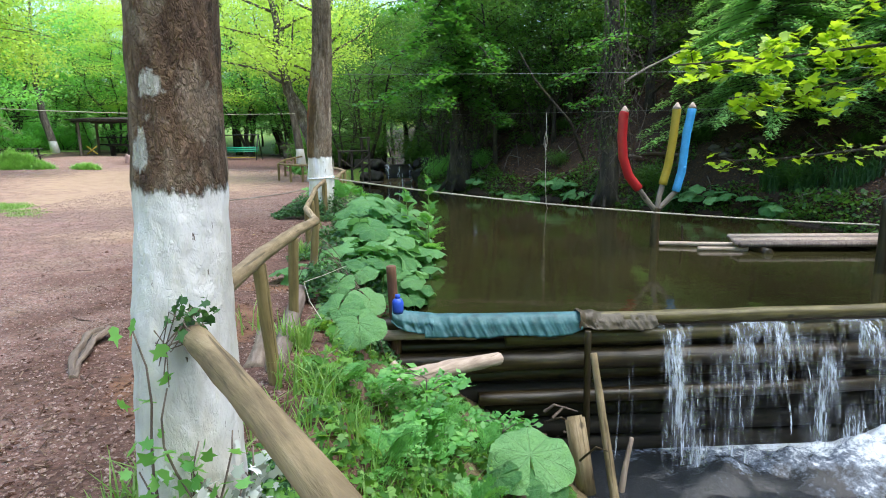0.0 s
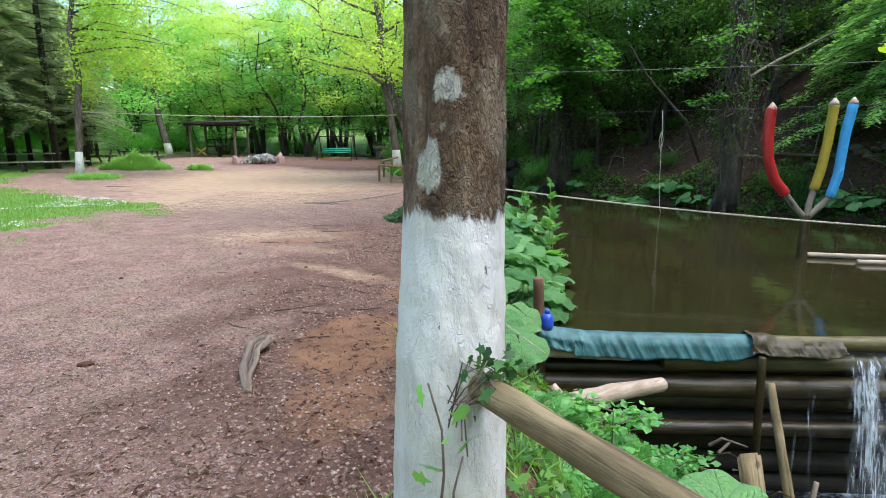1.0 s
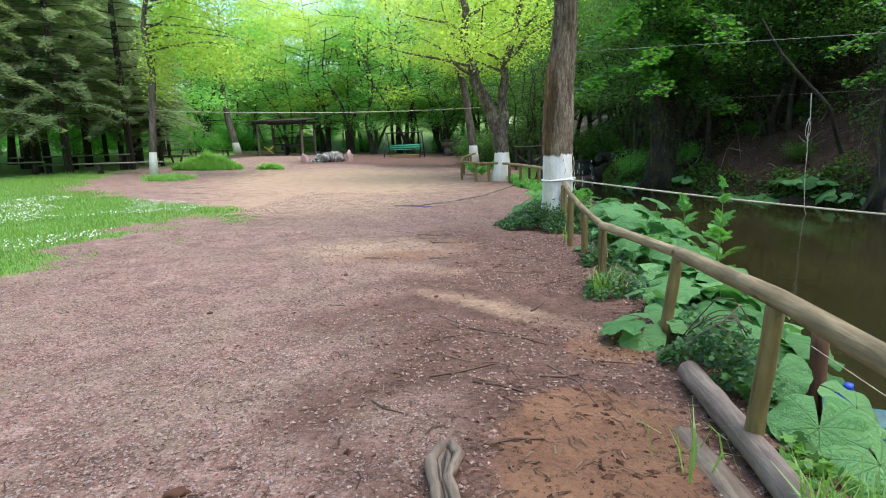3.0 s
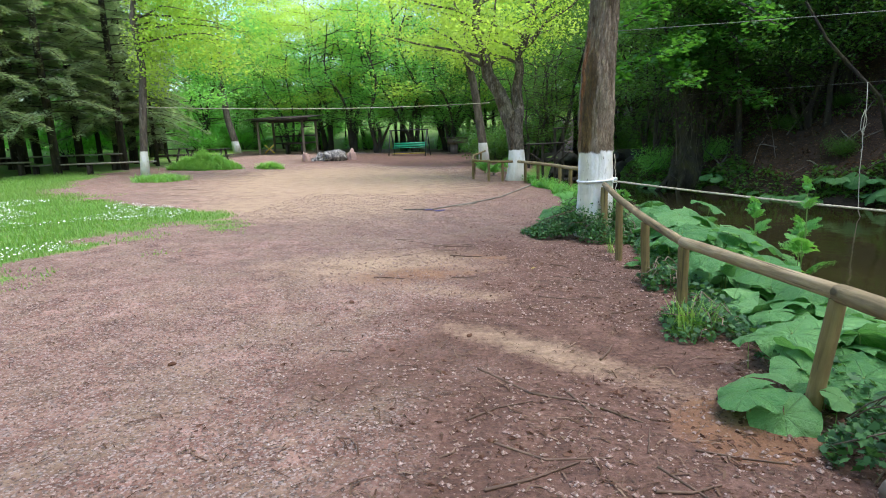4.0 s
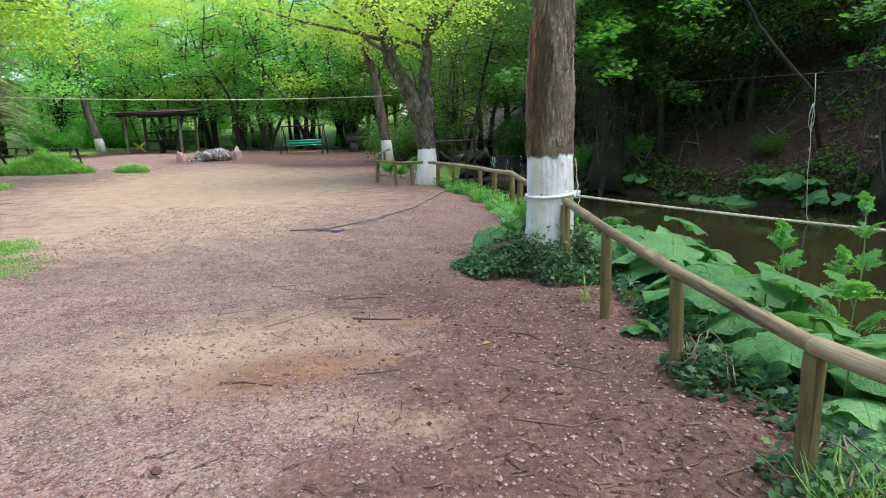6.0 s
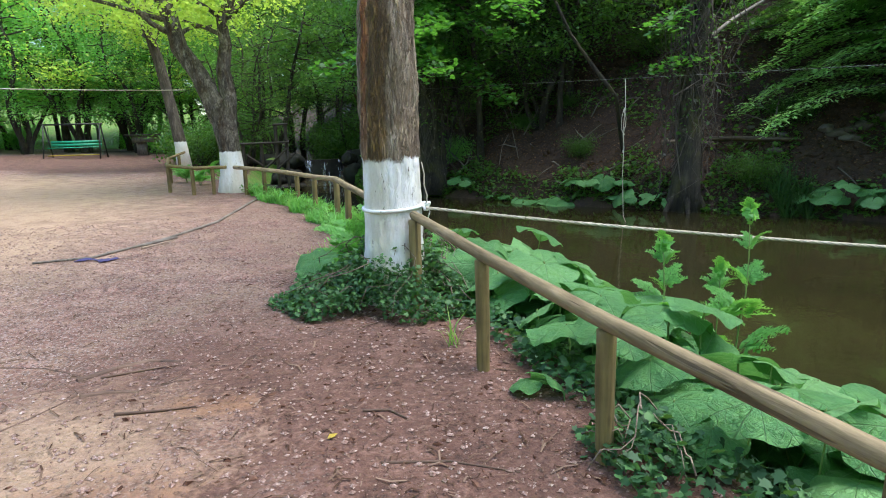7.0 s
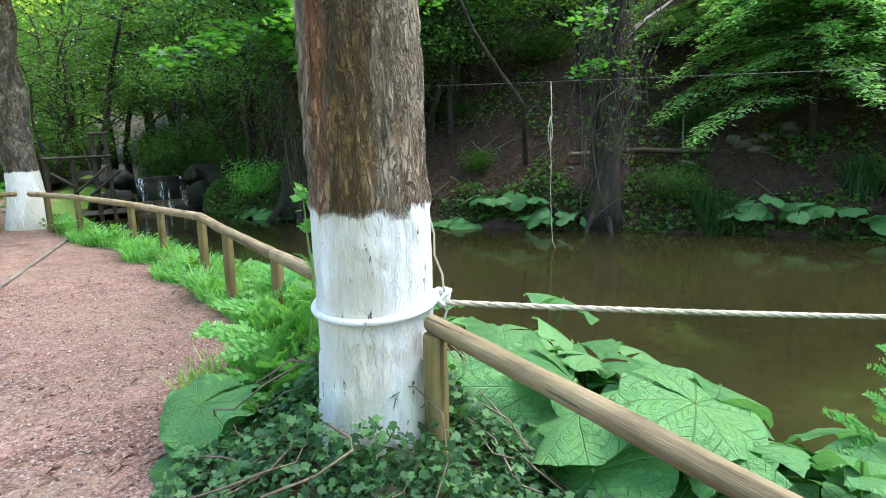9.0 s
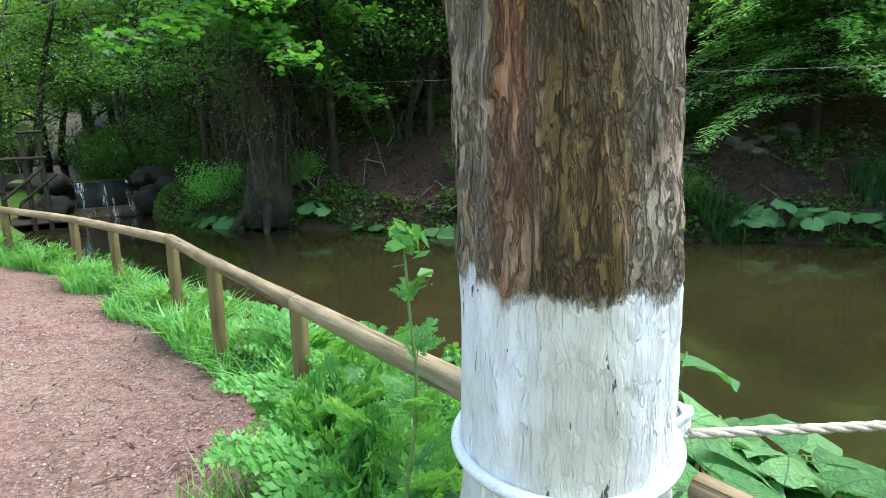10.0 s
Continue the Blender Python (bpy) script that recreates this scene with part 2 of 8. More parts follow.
        h = mathn(nt, "ADD", mathn(nt, "MULTIPLY", h, mathn(nt, "SUBTRACT", 1.0, mathn(nt, "MULTIPLY", mask, 0.84))), mathn(nt, "MULTIPLY", mathn(nt, "MULTIPLY", daub, mask), 0.75))
    nt.links.new(col, b.inputs["Base Color"])
    bump(nt, b, h, 1.0, 0.045)
    return m


def wood_mat(name, c1, c2, c3, scale=(14, 14, 1.2), rough=0.75, bumps=0.35):
    m, nt, b = tree_of(name, rough)
    v = coords(nt, "Object", scale)
    grain = noise_n(nt, v, 1.6, 6, 0.65, 0.5)
    blot = noise_n(nt, coords(nt), 3.0, 4)
    o = nt.nodes.new("ShaderNodeObjectInfo")
    f = mathn(nt, "ADD", mathn(nt, "MULTIPLY", grain, 0.6), mathn(nt, "MULTIPLY", blot, 0.4))
    f = mathn(nt, "ADD", f, mathn(nt, "MULTIPLY", mathn(nt, "SUBTRACT", o.outputs["Random"], 0.5), 0.10))
    col = ramp(nt, f, (0.33, c1), (0.5, c2), (0.68, c3))
    fleck = noise_n(nt, v, 5.5, 2, 0.5)
    col = mixc(nt, ramp(nt, fleck, (0.68, 0), (0.73, 0.35)), col, tuple(0.3 * k for k in c1))
    nt.links.new(col, b.inputs["Base Color"])
    kn = nd(nt, "TexVoronoi", Scale=5.0)
    nt.links.new(coords(nt, "Object", (1, 1, 0.6)), kn.inputs["Vector"])
    kd = mathn(nt, "ADD", kn.outputs["Distance"], mathn(nt, "MULTIPLY", mathn(nt, "SUBTRACT", grain, 0.5), 0.15))
    knot = ramp(nt, kd, (0.09, 1), (0.16, 0))
    worn = noise_n(nt, coords(nt, "Object", (1, 1, 0.35)), 9.0, 5, 0.7)
    col = mixc(nt, ramp(nt, worn, (0.54, 0), (0.68, 0.32)), col, tuple(0.45 * k + 0.2 * sum(c1) / 3 for k in c2))
    col = mixc(nt, mathn(nt, "MULTIPLY", knot, 0.75), col, tuple(0.35 * k for k in c1))
    crk = noise_n(nt, coords(nt, "Object", (30, 30, 0.9)), 1.0, 2, 0.5)
    split = ramp(nt, crk, (0.66, 0), (0.69, 1))
    col = mixc(nt, mathn(nt, "MULTIPLY", split, 0.55), col, tuple(0.25 * k for k in c1))
    nt.links.new(col, b.inputs["Base Color"])
    hgt = mathn(nt, "ADD", grain, mathn(nt, "SUBTRACT", mathn(nt, "MULTIPLY", knot, 0.5), mathn(nt, "MULTIPLY", split, 0.8)))
    bump(nt, b, mathn(nt, "ADD", hgt, mathn(nt, "MULTIPLY", worn, 0.5)), bumps, 0.014)
    return m


def plain_mat(name, c, rough=0.6, var=0.25, scale=6.0, metal=0.0, bumps=0.15):
    m, nt, b = tree_of(name, rough)
    n1 = noise_n(nt, coords(nt), scale, 5, 0.65)
    n2 = noise_n(nt, coords(nt), scale * 9, 3, 0.6)
    f = mathn(nt, "ADD", mathn(nt, "MULTIPLY", n1, 0.65), mathn(nt, "MULTIPLY", n2, 0.35))
    nt.links.new(ramp(nt, f, (0.3, tuple(k * (1 - var) for k in c)), (0.7, tuple(min(1, k * (1 + var)) for k in c))), b.inputs["Base Color"])
    b.inputs["Metallic"].default_value = metal
    bump(nt, b, n2, bumps, 0.005)
    return m


SPOTS = ((0.012, -0.195, 1.785, 0.048), (-0.098, -0.135, 1.73, 0.036), (-0.072, -0.165, 1.615, 0.048), (-0.070, -0.165, 1.56, 0.052))
M_BARK_NEAR = bark_mat("bark_lichen", (0.020, 0.010, 0.005), (0.090, 0.050, 0.028), (0.23, 0.15, 0.095), paint=1.45, ragged=0.05, furrow=30.0, spots=SPOTS, cleft=0.3, stretch=0.62, plate=0.5, fleck=26.0, chip=0.67, wash=0.78)
M_BARK_ROPE = bark_mat("bark_ochre", (0.045, 0.026, 0.015), (0.30, 0.215, 0.145), (0.56, 0.47, 0.37), paint=1.26, ragged=0.05, moss=0.35, furrow=26.0, ochre=0.9, cleft=0.7, stretch=0.26, plate=0.20, fleck=18.0, chip=0.655, bands=0.6)
M_BARK_FORK = bark_mat("bark_fork", (0.016, 0.012, 0.010), (0.07, 0.056, 0.043), (0.32, 0.29, 0.25), paint=0.98, ragged=0.03, moss=0.4, stretch=0.5, plate=0.5, fleck=5.0, cleft=0.8, bands=0.7)
M_BARK = bark_mat("bark_forest", (0.012, 0.010, 0.008), (0.036, 0.030, 0.022), (0.085, 0.072, 0.055), moss=0.5)
M_RAIL = wood_mat("rail_wood", (0.10, 0.070, 0.034), (0.23, 0.172, 0.094), (0.38, 0.305, 0.195), bumps=0.6)
M_POST = wood_mat("post_wood", (0.085, 0.062, 0.022), (0.175, 0.130, 0.050), (0.28, 0.22, 0.095), bumps=0.5)
M_STICK = wood_mat("stick_wood", (0.05, 0.027, 0.018), (0.115, 0.068, 0.047), (0.22, 0.145, 0.105))
M_LOG = wood_mat("log_grey", (0.065, 0.047, 0.038), (0.155, 0.117, 0.097), (0.28, 0.23, 0.20), bumps=0.6)
M_ROOT = wood_mat("root_wood", (0.06, 0.042, 0.03), (0.15, 0.11, 0.082), (0.29, 0.23, 0.18), bumps=0.7)
M_LOG_PALE = wood_mat("log_peeled", (0.20, 0.145, 0.11), (0.37, 0.29, 0.23), (0.52, 0.43, 0.36))
M_LOG_WET = wood_mat("log_wet", (0.009, 0.006, 0.003), (0.032, 0.022, 0.008), (0.085, 0.058, 0.020), rough=0.42)
# wet log again, with the shade under the weir put into its colour
M_LOG_SHADED = wood_mat("log_shaded", (0.004, 0.003, 0.002), (0.014, 0.011, 0.006), (0.032, 0.025, 0.013), rough=0.85)
M_LIP = wood_mat("log_lip", (0.035, 0.027, 0.009), (0.095, 0.075, 0.024), (0.19, 0.155, 0.06), rough=0.5)
M_PLANK = wood_mat("plank_weathered", (0.06, 0.05, 0.035), (0.12, 0.10, 0.07), (0.20, 0.175, 0.13))
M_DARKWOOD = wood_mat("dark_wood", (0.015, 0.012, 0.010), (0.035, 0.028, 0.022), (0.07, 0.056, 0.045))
L_NEAR = leaf_mat("leaf_fresh", (0.05, 0.13, 0.012), (0.085, 0.20, 0.018), (0.14, 0.27, 0.03), 0.5)
L_LIME = leaf_mat("leaf_lime", (0.18, 0.35, 0.065), (0.31, 0.50, 0.10), (0.46, 0.64, 0.17), 0.6)
L_PLANE = leaf_mat("leaf_plane", (0.20, 0.36, 0.018), (0.30, 0.46, 0.026), (0.40, 0.55, 0.05), 0.5)
L_FOREST = leaf_mat("leaf_forest", (0.06, 0.23, 0.065), (0.125, 0.39, 0.11), (0.25, 0.54, 0.16), 0.58)
L_MID = leaf_mat("leaf_mid", (0.030, 0.105, 0.030), (0.062, 0.18, 0.045), (0.13, 0.28, 0.065), 0.5)
# leaf greens darkened to carry the shade under the canopy
L_SHADED = leaf_mat("leaf_shaded", (0.020, 0.070, 0.018), (0.045, 0.135, 0.03), (0.11, 0.23, 0.045), 0.45)
L_FIR = leaf_mat("needle", (0.09, 0.14, 0.105), (0.18, 0.25, 0.185), (0.31, 0.40, 0.29), 0.55)
L_FIR_FRESH = leaf_mat("needle_fresh", (0.09, 0.24, 0.10), (0.19, 0.40, 0.17), (0.33, 0.55, 0.24), 0.58)
L_IVY = leaf_mat("leaf_ivy", (0.013, 0.048, 0.024), (0.034, 0.10, 0.040), (0.10, 0.23, 0.075), 0.25, 0.55, 0.3)
L_GRASS = leaf_mat("grass_blade", (0.07, 0.19, 0.035), (0.14, 0.31, 0.07), (0.28, 0.43, 0.14), 0.4)
L_HERB = leaf_mat("leaf_herb", (0.055, 0.21, 0.055), (0.12, 0.35, 0.10), (0.23, 0.50, 0.15), 0.42)


# ---- the lie of the land ----
WATER_Z, POOL_Z, DAM_Y = -0.43, -2.0, 5.95
BANK = ((-60, -6), (-8, 0.6), (-2, 0.35), (0.5, 0.0), (2, -0.5), (4, -0.62), (6, -0.85), (8, -1.2), (10, -1.35), (12, -1.35), (14, -1.6), (15.6, -1.75), (17.3, -2.05), (18.3, -2.3),
        (20, -2.9), (21.5, -3.4), (23, -3.7), (27, -3.4), (32, -3.4), (40, -4.5), (70, -8), (200, -30))
FAR = ((-60, 12), (-5, 10.8), (6, 9.7), (12.6, 9.0), (14, 8.55), (15, 7.95), (16, 7.15), (17, 6.35), (18, 5.55), (19, 4.75), (20, 3.95), (21.2, 3.3), (22.6, 2.4), (24.2, 1.2), (25.6, 0.5), (27, 0.2), (29.5, 0.45), (34, 0.7), (40, 0.2), (70, -3), (200, -25))


def bank_x(y):
    return np.interp(y, [p[0] for p in BANK], [p[1] for p in BANK])


def far_x(y):
    return np.interp(y, [p[0] for p in FAR], [p[1] for p in FAR])


def land(x, y):
    """Height of the ground; takes arrays."""
    x, y = np.asarray(x, float), np.asarray(y, float)
    base = 0.02 + 0.03 * np.clip(np.minimum(-x, 34) - 2.5, 0, None) + 0.011 * np.clip(y - 8, 0, 52)
    base = base + 0.018 * wave(x, y, 1.1, 1.0) + 0.008 * wave(x, y, 0.33, 2.0)
    base = base + 0.8 * smooth01(20, 60, -x) * smooth01(-5, 30, y) + 0.20 * np.clip(np.minimum(y, 110) - 56, 0, None) * smooth01(4, -4, x)
    d = x - bank_x(y) - 0.08 * wave(y, x * 0.2, 0.5, 3.0)
    e = x - far_x(y) - 0.25 * wave(y, x * 0.2, 0.8, 4.0)
    up = smooth01(DAM_Y + 0.22, DAM_Y + 0.36, y)
    bed_up = -1.15 + 1.45 * smooth01(28.6, 29.2, y)
    edge_up = -0.52 + 1.2 * smooth01(28.6, 29.2, y)
    z_up = base + (edge_up - base) * smooth01(0, 0.95, d)
    z_up = z_up + (bed_up - edge_up) * smooth01(0.8, 1.9, d)
    z_lo = base + (-2.3 - base) * np.clip(0.14 * smooth01(0, 0.45, d) + 0.86 * np.clip(d / 2.9, 0, 1), 0, 1)
    z = z_lo + (z_up - z_lo) * up
    rise = np.clip(e, 0, None)
    hill = -0.55 + 0.42 * smooth01(-0.05, 0.5, e) + 0.55 * np.minimum(rise, 3.2) + 0.72 * np.clip(np.minimum(rise, 24) - 3.2, 0, None) + 0.1 * np.clip(rise - 24, 0, 60)
    hill = hill + 0.10 * wave(x, y, 0.7, 5.0) * smooth01(0.2, 1.2, e) + 0.35 * wave(x, y, 2.4, 6.0) * smooth01(0.6, 2.5, e)
    lowbed = np.where(y < DAM_Y, -2.3, bed_up)
    z = np.where(e > 0, hill, np.where(e > -1.0, np.maximum(z, lowbed + (-0.55 - lowbed) * smooth01(-1.0, 0, e)), z))
    return z


def land_z(x, y):
    return float(land(x, y))


def axis(*spans):
    out = []
    for a, b, step in spans:
        out += list(np.arange(a, b, step))
    out.append(spans[-1][1])
    return np.array(out)


M_GROUND, nt, b = tree_of("earth", 0.95)
wp = world_pos(nt)
n_big, n_mid, n_fine = noise_n(nt, wp, 0.55, 5, 0.6), noise_n(nt, wp, 3.4, 6, 0.65), noise_n(nt, wp, 26, 5, 0.7)
peb = nd(nt, "TexVoronoi", Scale=34.0)
nt.links.new(wp, peb.inputs["Vector"])
dirt = ramp(nt, mathn(nt, "ADD", mathn(nt, "MULTIPLY", n_mid, 0.5), mathn(nt, "MULTIPLY", n_fine, 0.5)),
            (0.40, (0.068, 0.029, 0.021)), (0.5, (0.215, 0.108, 0.084)), (0.60, (0.40, 0.245, 0.205)))
dirt = mixc(nt, ramp(nt, n_big, (0.38, 0.0), (0.62, 0.55)), dirt, mixc(nt, n_fine, (0.09, 0.045, 0.03), (0.20, 0.12, 0.085)))
chips = nt.nodes.new("ShaderNodeSeparateColor")
nt.links.new(peb.outputs["Color"], chips.inputs[0])
speck = mathn(nt, "MULTIPLY", ramp(nt, chips.outputs[0], (0.80, 0), (0.82, 1)), ramp(nt, peb.outputs["Distance"], (0.25, 1), (0.42, 0)))
dusty = ramp(nt, noise_n(nt, wp, 1.3, 7, 0.7, 0.5), (0.46, 0), (0.62, 0.75))
dirt = mixc(nt, dusty, dirt, ramp(nt, n_fine, (0.3, (0.15, 0.095, 0.062)), (0.7, (0.31, 0.215, 0.15))))
dirt = mixc(nt, mathn(nt, "MULTIPLY", speck, 0.65), dirt, mixc(nt, chips.outputs[1], (0.20, 0.145, 0.125), (0.40, 0.33, 0.30)))
sand_c = ramp(nt, mathn(nt, "ADD", mathn(nt, "MULTIPLY", n_mid, 0.6), mathn(nt, "MULTIPLY", n_fine, 0.4)), (0.3, (0.25, 0.165, 0.105)), (0.7, (0.44, 0.315, 0.215)))
clay_c = ramp(nt, n_mid, (0.3, (0.15, 0.068, 0.035)), (0.7, (0.24, 0.12, 0.062)))
grass_c = mixc(nt, ramp(nt, n_mid, (0.45, 0), (0.62, 0.7)), ramp(nt, n_fine, (0.3, (0.06, 0.15, 0.02)), (0.7, (0.15, 0.30, 0.05))), ramp(nt, n_fine, (0.3, (0.10, 0.10, 0.03)), (0.7, (0.27, 0.27, 0.09))))
litter_c = ramp(nt, mathn(nt, "ADD", mathn(nt, "MULTIPLY", n_fine, 0.6), mathn(nt, "MULTIPLY", n_mid, 0.4)),
                (0.36, (0.014, 0.008, 0.006)), (0.52, (0.042, 0.024, 0.016)), (0.70, (0.12, 0.074, 0.052)))


def soft_mask(name, lo=0.42, hi=0.58):
    f = mathn(nt, "ADD", attr(nt, name), mathn(nt, "MULTIPLY", mathn(nt, "SUBTRACT", mathn(nt, "ADD", mathn(nt, "MULTIPLY", n_mid, 0.6), mathn(nt, "MULTIPLY", n_fine, 0.4)), 0.5), 0.9))
    return ramp(nt, f, (lo, 0), (hi, 1))


crumb = nd(nt, "TexVoronoi", Scale=85.0)
nt.links.new(wp, crumb.inputs["Vector"])
cs = nt.nodes.new("ShaderNodeSeparateColor")
nt.links.new(crumb.outputs["Color"], cs.inputs[0])
dirt = mixc(nt, mathn(nt, "MULTIPLY", ramp(nt, cs.outputs[0], (0.62, 0), (0.66, 1)), 0.8), dirt, mixc(nt, cs.outputs[1], (0.035, 0.016, 0.011), (0.40, 0.31, 0.28)))
humus_c = ramp(nt, mathn(nt, "ADD", mathn(nt, "MULTIPLY", n_mid, 0.4), mathn(nt, "MULTIPLY", n_fine, 0.6)), (0.34, (0.04, 0.018, 0.012)), (0.52, (0.115, 0.056, 0.040)), (0.70, (0.23, 0.135, 0.105)))
dirt = mixc(nt, mathn(nt, "MULTIPLY", soft_mask("humus", 0.25, 0.75), 0.95), dirt, humus_c)
col = mixc(nt, mathn(nt, "MULTIPLY", soft_mask("sand", 0.32, 0.72), 0.82), dirt, sand_c)
col = mixc(nt, mathn(nt, "MULTIPLY", soft_mask("clay"), 0.8), col, clay_c)
col = mixc(nt, soft_mask("litter"), col, litter_c)
col = mixc(nt, soft_mask("sward", 0.35, 0.85), col, grass_c)
nt.links.new(col, b.inputs["Base Color"])
bump(nt, b, mathn(nt, "ADD", mathn(nt, "MULTIPLY", n_mid, 1.7), mathn(nt, "ADD", mathn(nt, "MULTIPLY", n_fine, 0.5), mathn(nt, "MULTIPLY", speck, 0.35))), 1.0, 0.035)

SWARD = ((-20, -6.0), (2, -6.6), (5.8, -7.2), (8.3, -8.0), (9.0, -7.8), (9.8, -7.6), (10.4, -8.4), (11.2, -8.1), (12.2, -8.1), (13.2, -8.3), (13.8, -9.4), (14.2, -11.0), (15.5, -13.2), (17, -14.6), (19, -16.5), (22, -19), (26, -20), (60, -30))


def sward_x(y):
    return np.interp(y, [p[0] for p in SWARD], [p[1] for p in SWARD])


def lawn_cover(x, y):
    """How thickly grass grows left of the path: 0 to 1, in ragged patches towards the edge."""
    d = sward_x(y) - x
    f = d + 0.75 * wave(x, y, 0.42, 7.0) + 1.25 * wave(x, y, 1.0, 8.0) + 0.35 * wave(x, y, 0.17, 3.3) - 0.35 * smooth01(2.5, 0, d)
    return smooth01(-0.6, 1.3, f)


def build_ground():
    xs = np.unique(np.round(np.concatenate([axis((-1500, -200, 260), (-200, -60, 20), (-60, -28, 2.0), (-28, -10, 0.5), (-10, 3.2, 0.11), (3.2, 12.0, 0.25), (12, 40, 1.0), (40, 120, 8), (120, 1500, 230))]), 3))
    ys = np.unique(np.round(np.concatenate([axis((-1500, -120, 230), (-120, -20, 10), (-20, -2, 0.9), (-2, 16, 0.11), (16, 36, 0.25), (36, 70, 1.0), (70, 200, 10), (200, 1500, 260))]), 3))
    X, Y = np.meshgrid(xs, ys)
    Z = land(X, Y)
    nx, ny = len(xs), len(ys)
    co = np.stack([X, Y, Z], -1).reshape(-1, 3)
    i = np.arange(nx * ny).reshape(ny, nx)
    q = np.stack([i[:-1, :-1], i[:-1, 1:], i[1:, 1:], i[1:, :-1]], -1).reshape(-1, 4)
    me = bpy.data.meshes.new("ground")
    me.vertices.add(len(co))
    me.vertices.foreach_set("co", co.reshape(-1).astype(np.float32))
    me.loops.add(len(q) * 4)
    me.loops.foreach_set("vertex_index", q.reshape(-1).astype(np.int32))
    me.polygons.add(len(q))
    me.polygons.foreach_set("loop_start", np.arange(0, len(q) * 4, 4, dtype=np.int32))
    me.polygons.foreach_set("loop_total", np.full(len(q), 4, np.int32))
    me.polygons.foreach_set("use_smooth", np.ones(len(q), bool))
    x, y = co[:, 0], co[:, 1]
    d, e = x - bank_x(y), x - far_x(y)

    def blob(cx, cy, rx, ry, turn=0.0):
        c, s = math.cos(radians(turn)), math.sin(radians(turn))
        u, v = (x - cx) * c + (y - cy) * s, -(x - cx) * s + (y - cy) * c
        return np.clip(1.15 - np.sqrt((u / rx) ** 2 + (v / ry) ** 2) * 0.65, 0, 1) * ((u / rx) ** 2 + (v / ry) ** 2 < 3.2)

    sand = np.maximum.reduce([blob(-9.3, 21.0, 3.9, 7.6, 20), blob(-7.6, 15.0, 2.6, 2.4), blob(-2.55, 7.2, 1.3, 0.30, -32) * 0.60, blob(-3.4, 8.6, 0.8, 0.3, -10) * 0.55, blob(-1.75, 6.45, 0.5, 0.3, -30) * 0.4, blob(-4.5, 9.6, 1.5, 0.9, 20) * 0.72])
    clay = np.maximum.reduce([blob(-1.75, 4.7, 0.5, 0.75), blob(-1.5, 6.2, 0.35, 0.35), blob(-1.6, 3.6, 0.35, 0.5) * 0.9, blob(-4.0, 9.2, 1.0, 0.55, 20) * 0.62, blob(-3.3, 10.2, 0.7, 0.3, -20) * 0.5])
    left = lawn_cover(x, y)
    bare = np.maximum.reduce([blob(-14.5, 19.0, 2.6, 3.2), blob(-11.5, 16.5, 1.6, 1.4) * 0.6])
    left = left * (1 - bare)
    near_bank = smooth01(-0.15, 0.25, d) * smooth01(0.4, -0.1, e) * smooth01(14, 17, y) * 0.9 * smooth01(1.4, 0.9, d) + smooth01(0.0, 0.4, d) * (e < -1) * 0.45
    litter = np.maximum(smooth01(-0.7, -0.1, e), np.maximum(smooth01(40, 46, y + 0.25 * x), smooth01(19, 25, -x)) * 0.8 * smooth01(52, 46, y))
    near_bank = np.maximum(near_bank, smooth01(50, 54, y) * (e < 0))
    far_rim = smooth01(27.5, 31.0, y + 0.35 * x + 3.2 + 1.2 * wave(x, y, 1.6, 13.0)) * smooth01(46, 40, y) * smooth01(-19, -15, x)
    sand = sand * (1 - 0.85 * far_rim)
    humus = np.maximum(far_rim * 0.9, 0) + smooth01(-3.8, -1.2, d + 0.7 * wave(x, y, 0.8, 11.0) + 0.5 * wave(x, y, 0.3, 12.0)) * (e < 0) * (1 - 0.6 * smooth01(9.5, 12.5, y)) * (1 - 0.6 * smooth01(4.2, 2.6, y) * smooth01(-1.0, -1.6, d)) + 0.35 * smooth01(-1.2, -0.5, d) * (e < 0) * smooth01(5.0, 5.8, y) * smooth01(9, 8, y)
    for nm, a in (("humus", humus), ("sand", sand), ("clay", clay), ("sward", np.clip(left + near_bank, 0, 1)), ("litter", litter)):
        me.attributes.new(nm, "FLOAT", "POINT").data.foreach_set("value", a.astype(np.float32))
    me.materials.append(M_GROUND)
    me.update(calc_edges=True)
    return tagged(new("ground", me), "trodden reddish earth path with gravel, sandy clearing and grassy edges", "ground", kind="structure")


build_ground()

# ---- water ----
M_WATER, nt, b = tree_of("pond_water", 0.06)
wp = world_pos(nt)
murk = noise_n(nt, wp, 0.5, 4)
nt.links.new(ramp(nt, murk, (0.3, (0.016, 0.015, 0.006)), (0.7, (0.030, 0.027, 0.010))), b.inputs["Base Color"])
b.inputs["Specular IOR Level"].default_value = 0.5
b.inputs["IOR"].default_value = 1.33
bump(nt, b, mathn(nt, "ADD", noise_n(nt, world_pos(nt, (1, 1, 1)), 5.0, 3), mathn(nt, "MULTIPLY", noise_n(nt, wp, 1.3, 2), 2.0)), 0.10, 0.02)


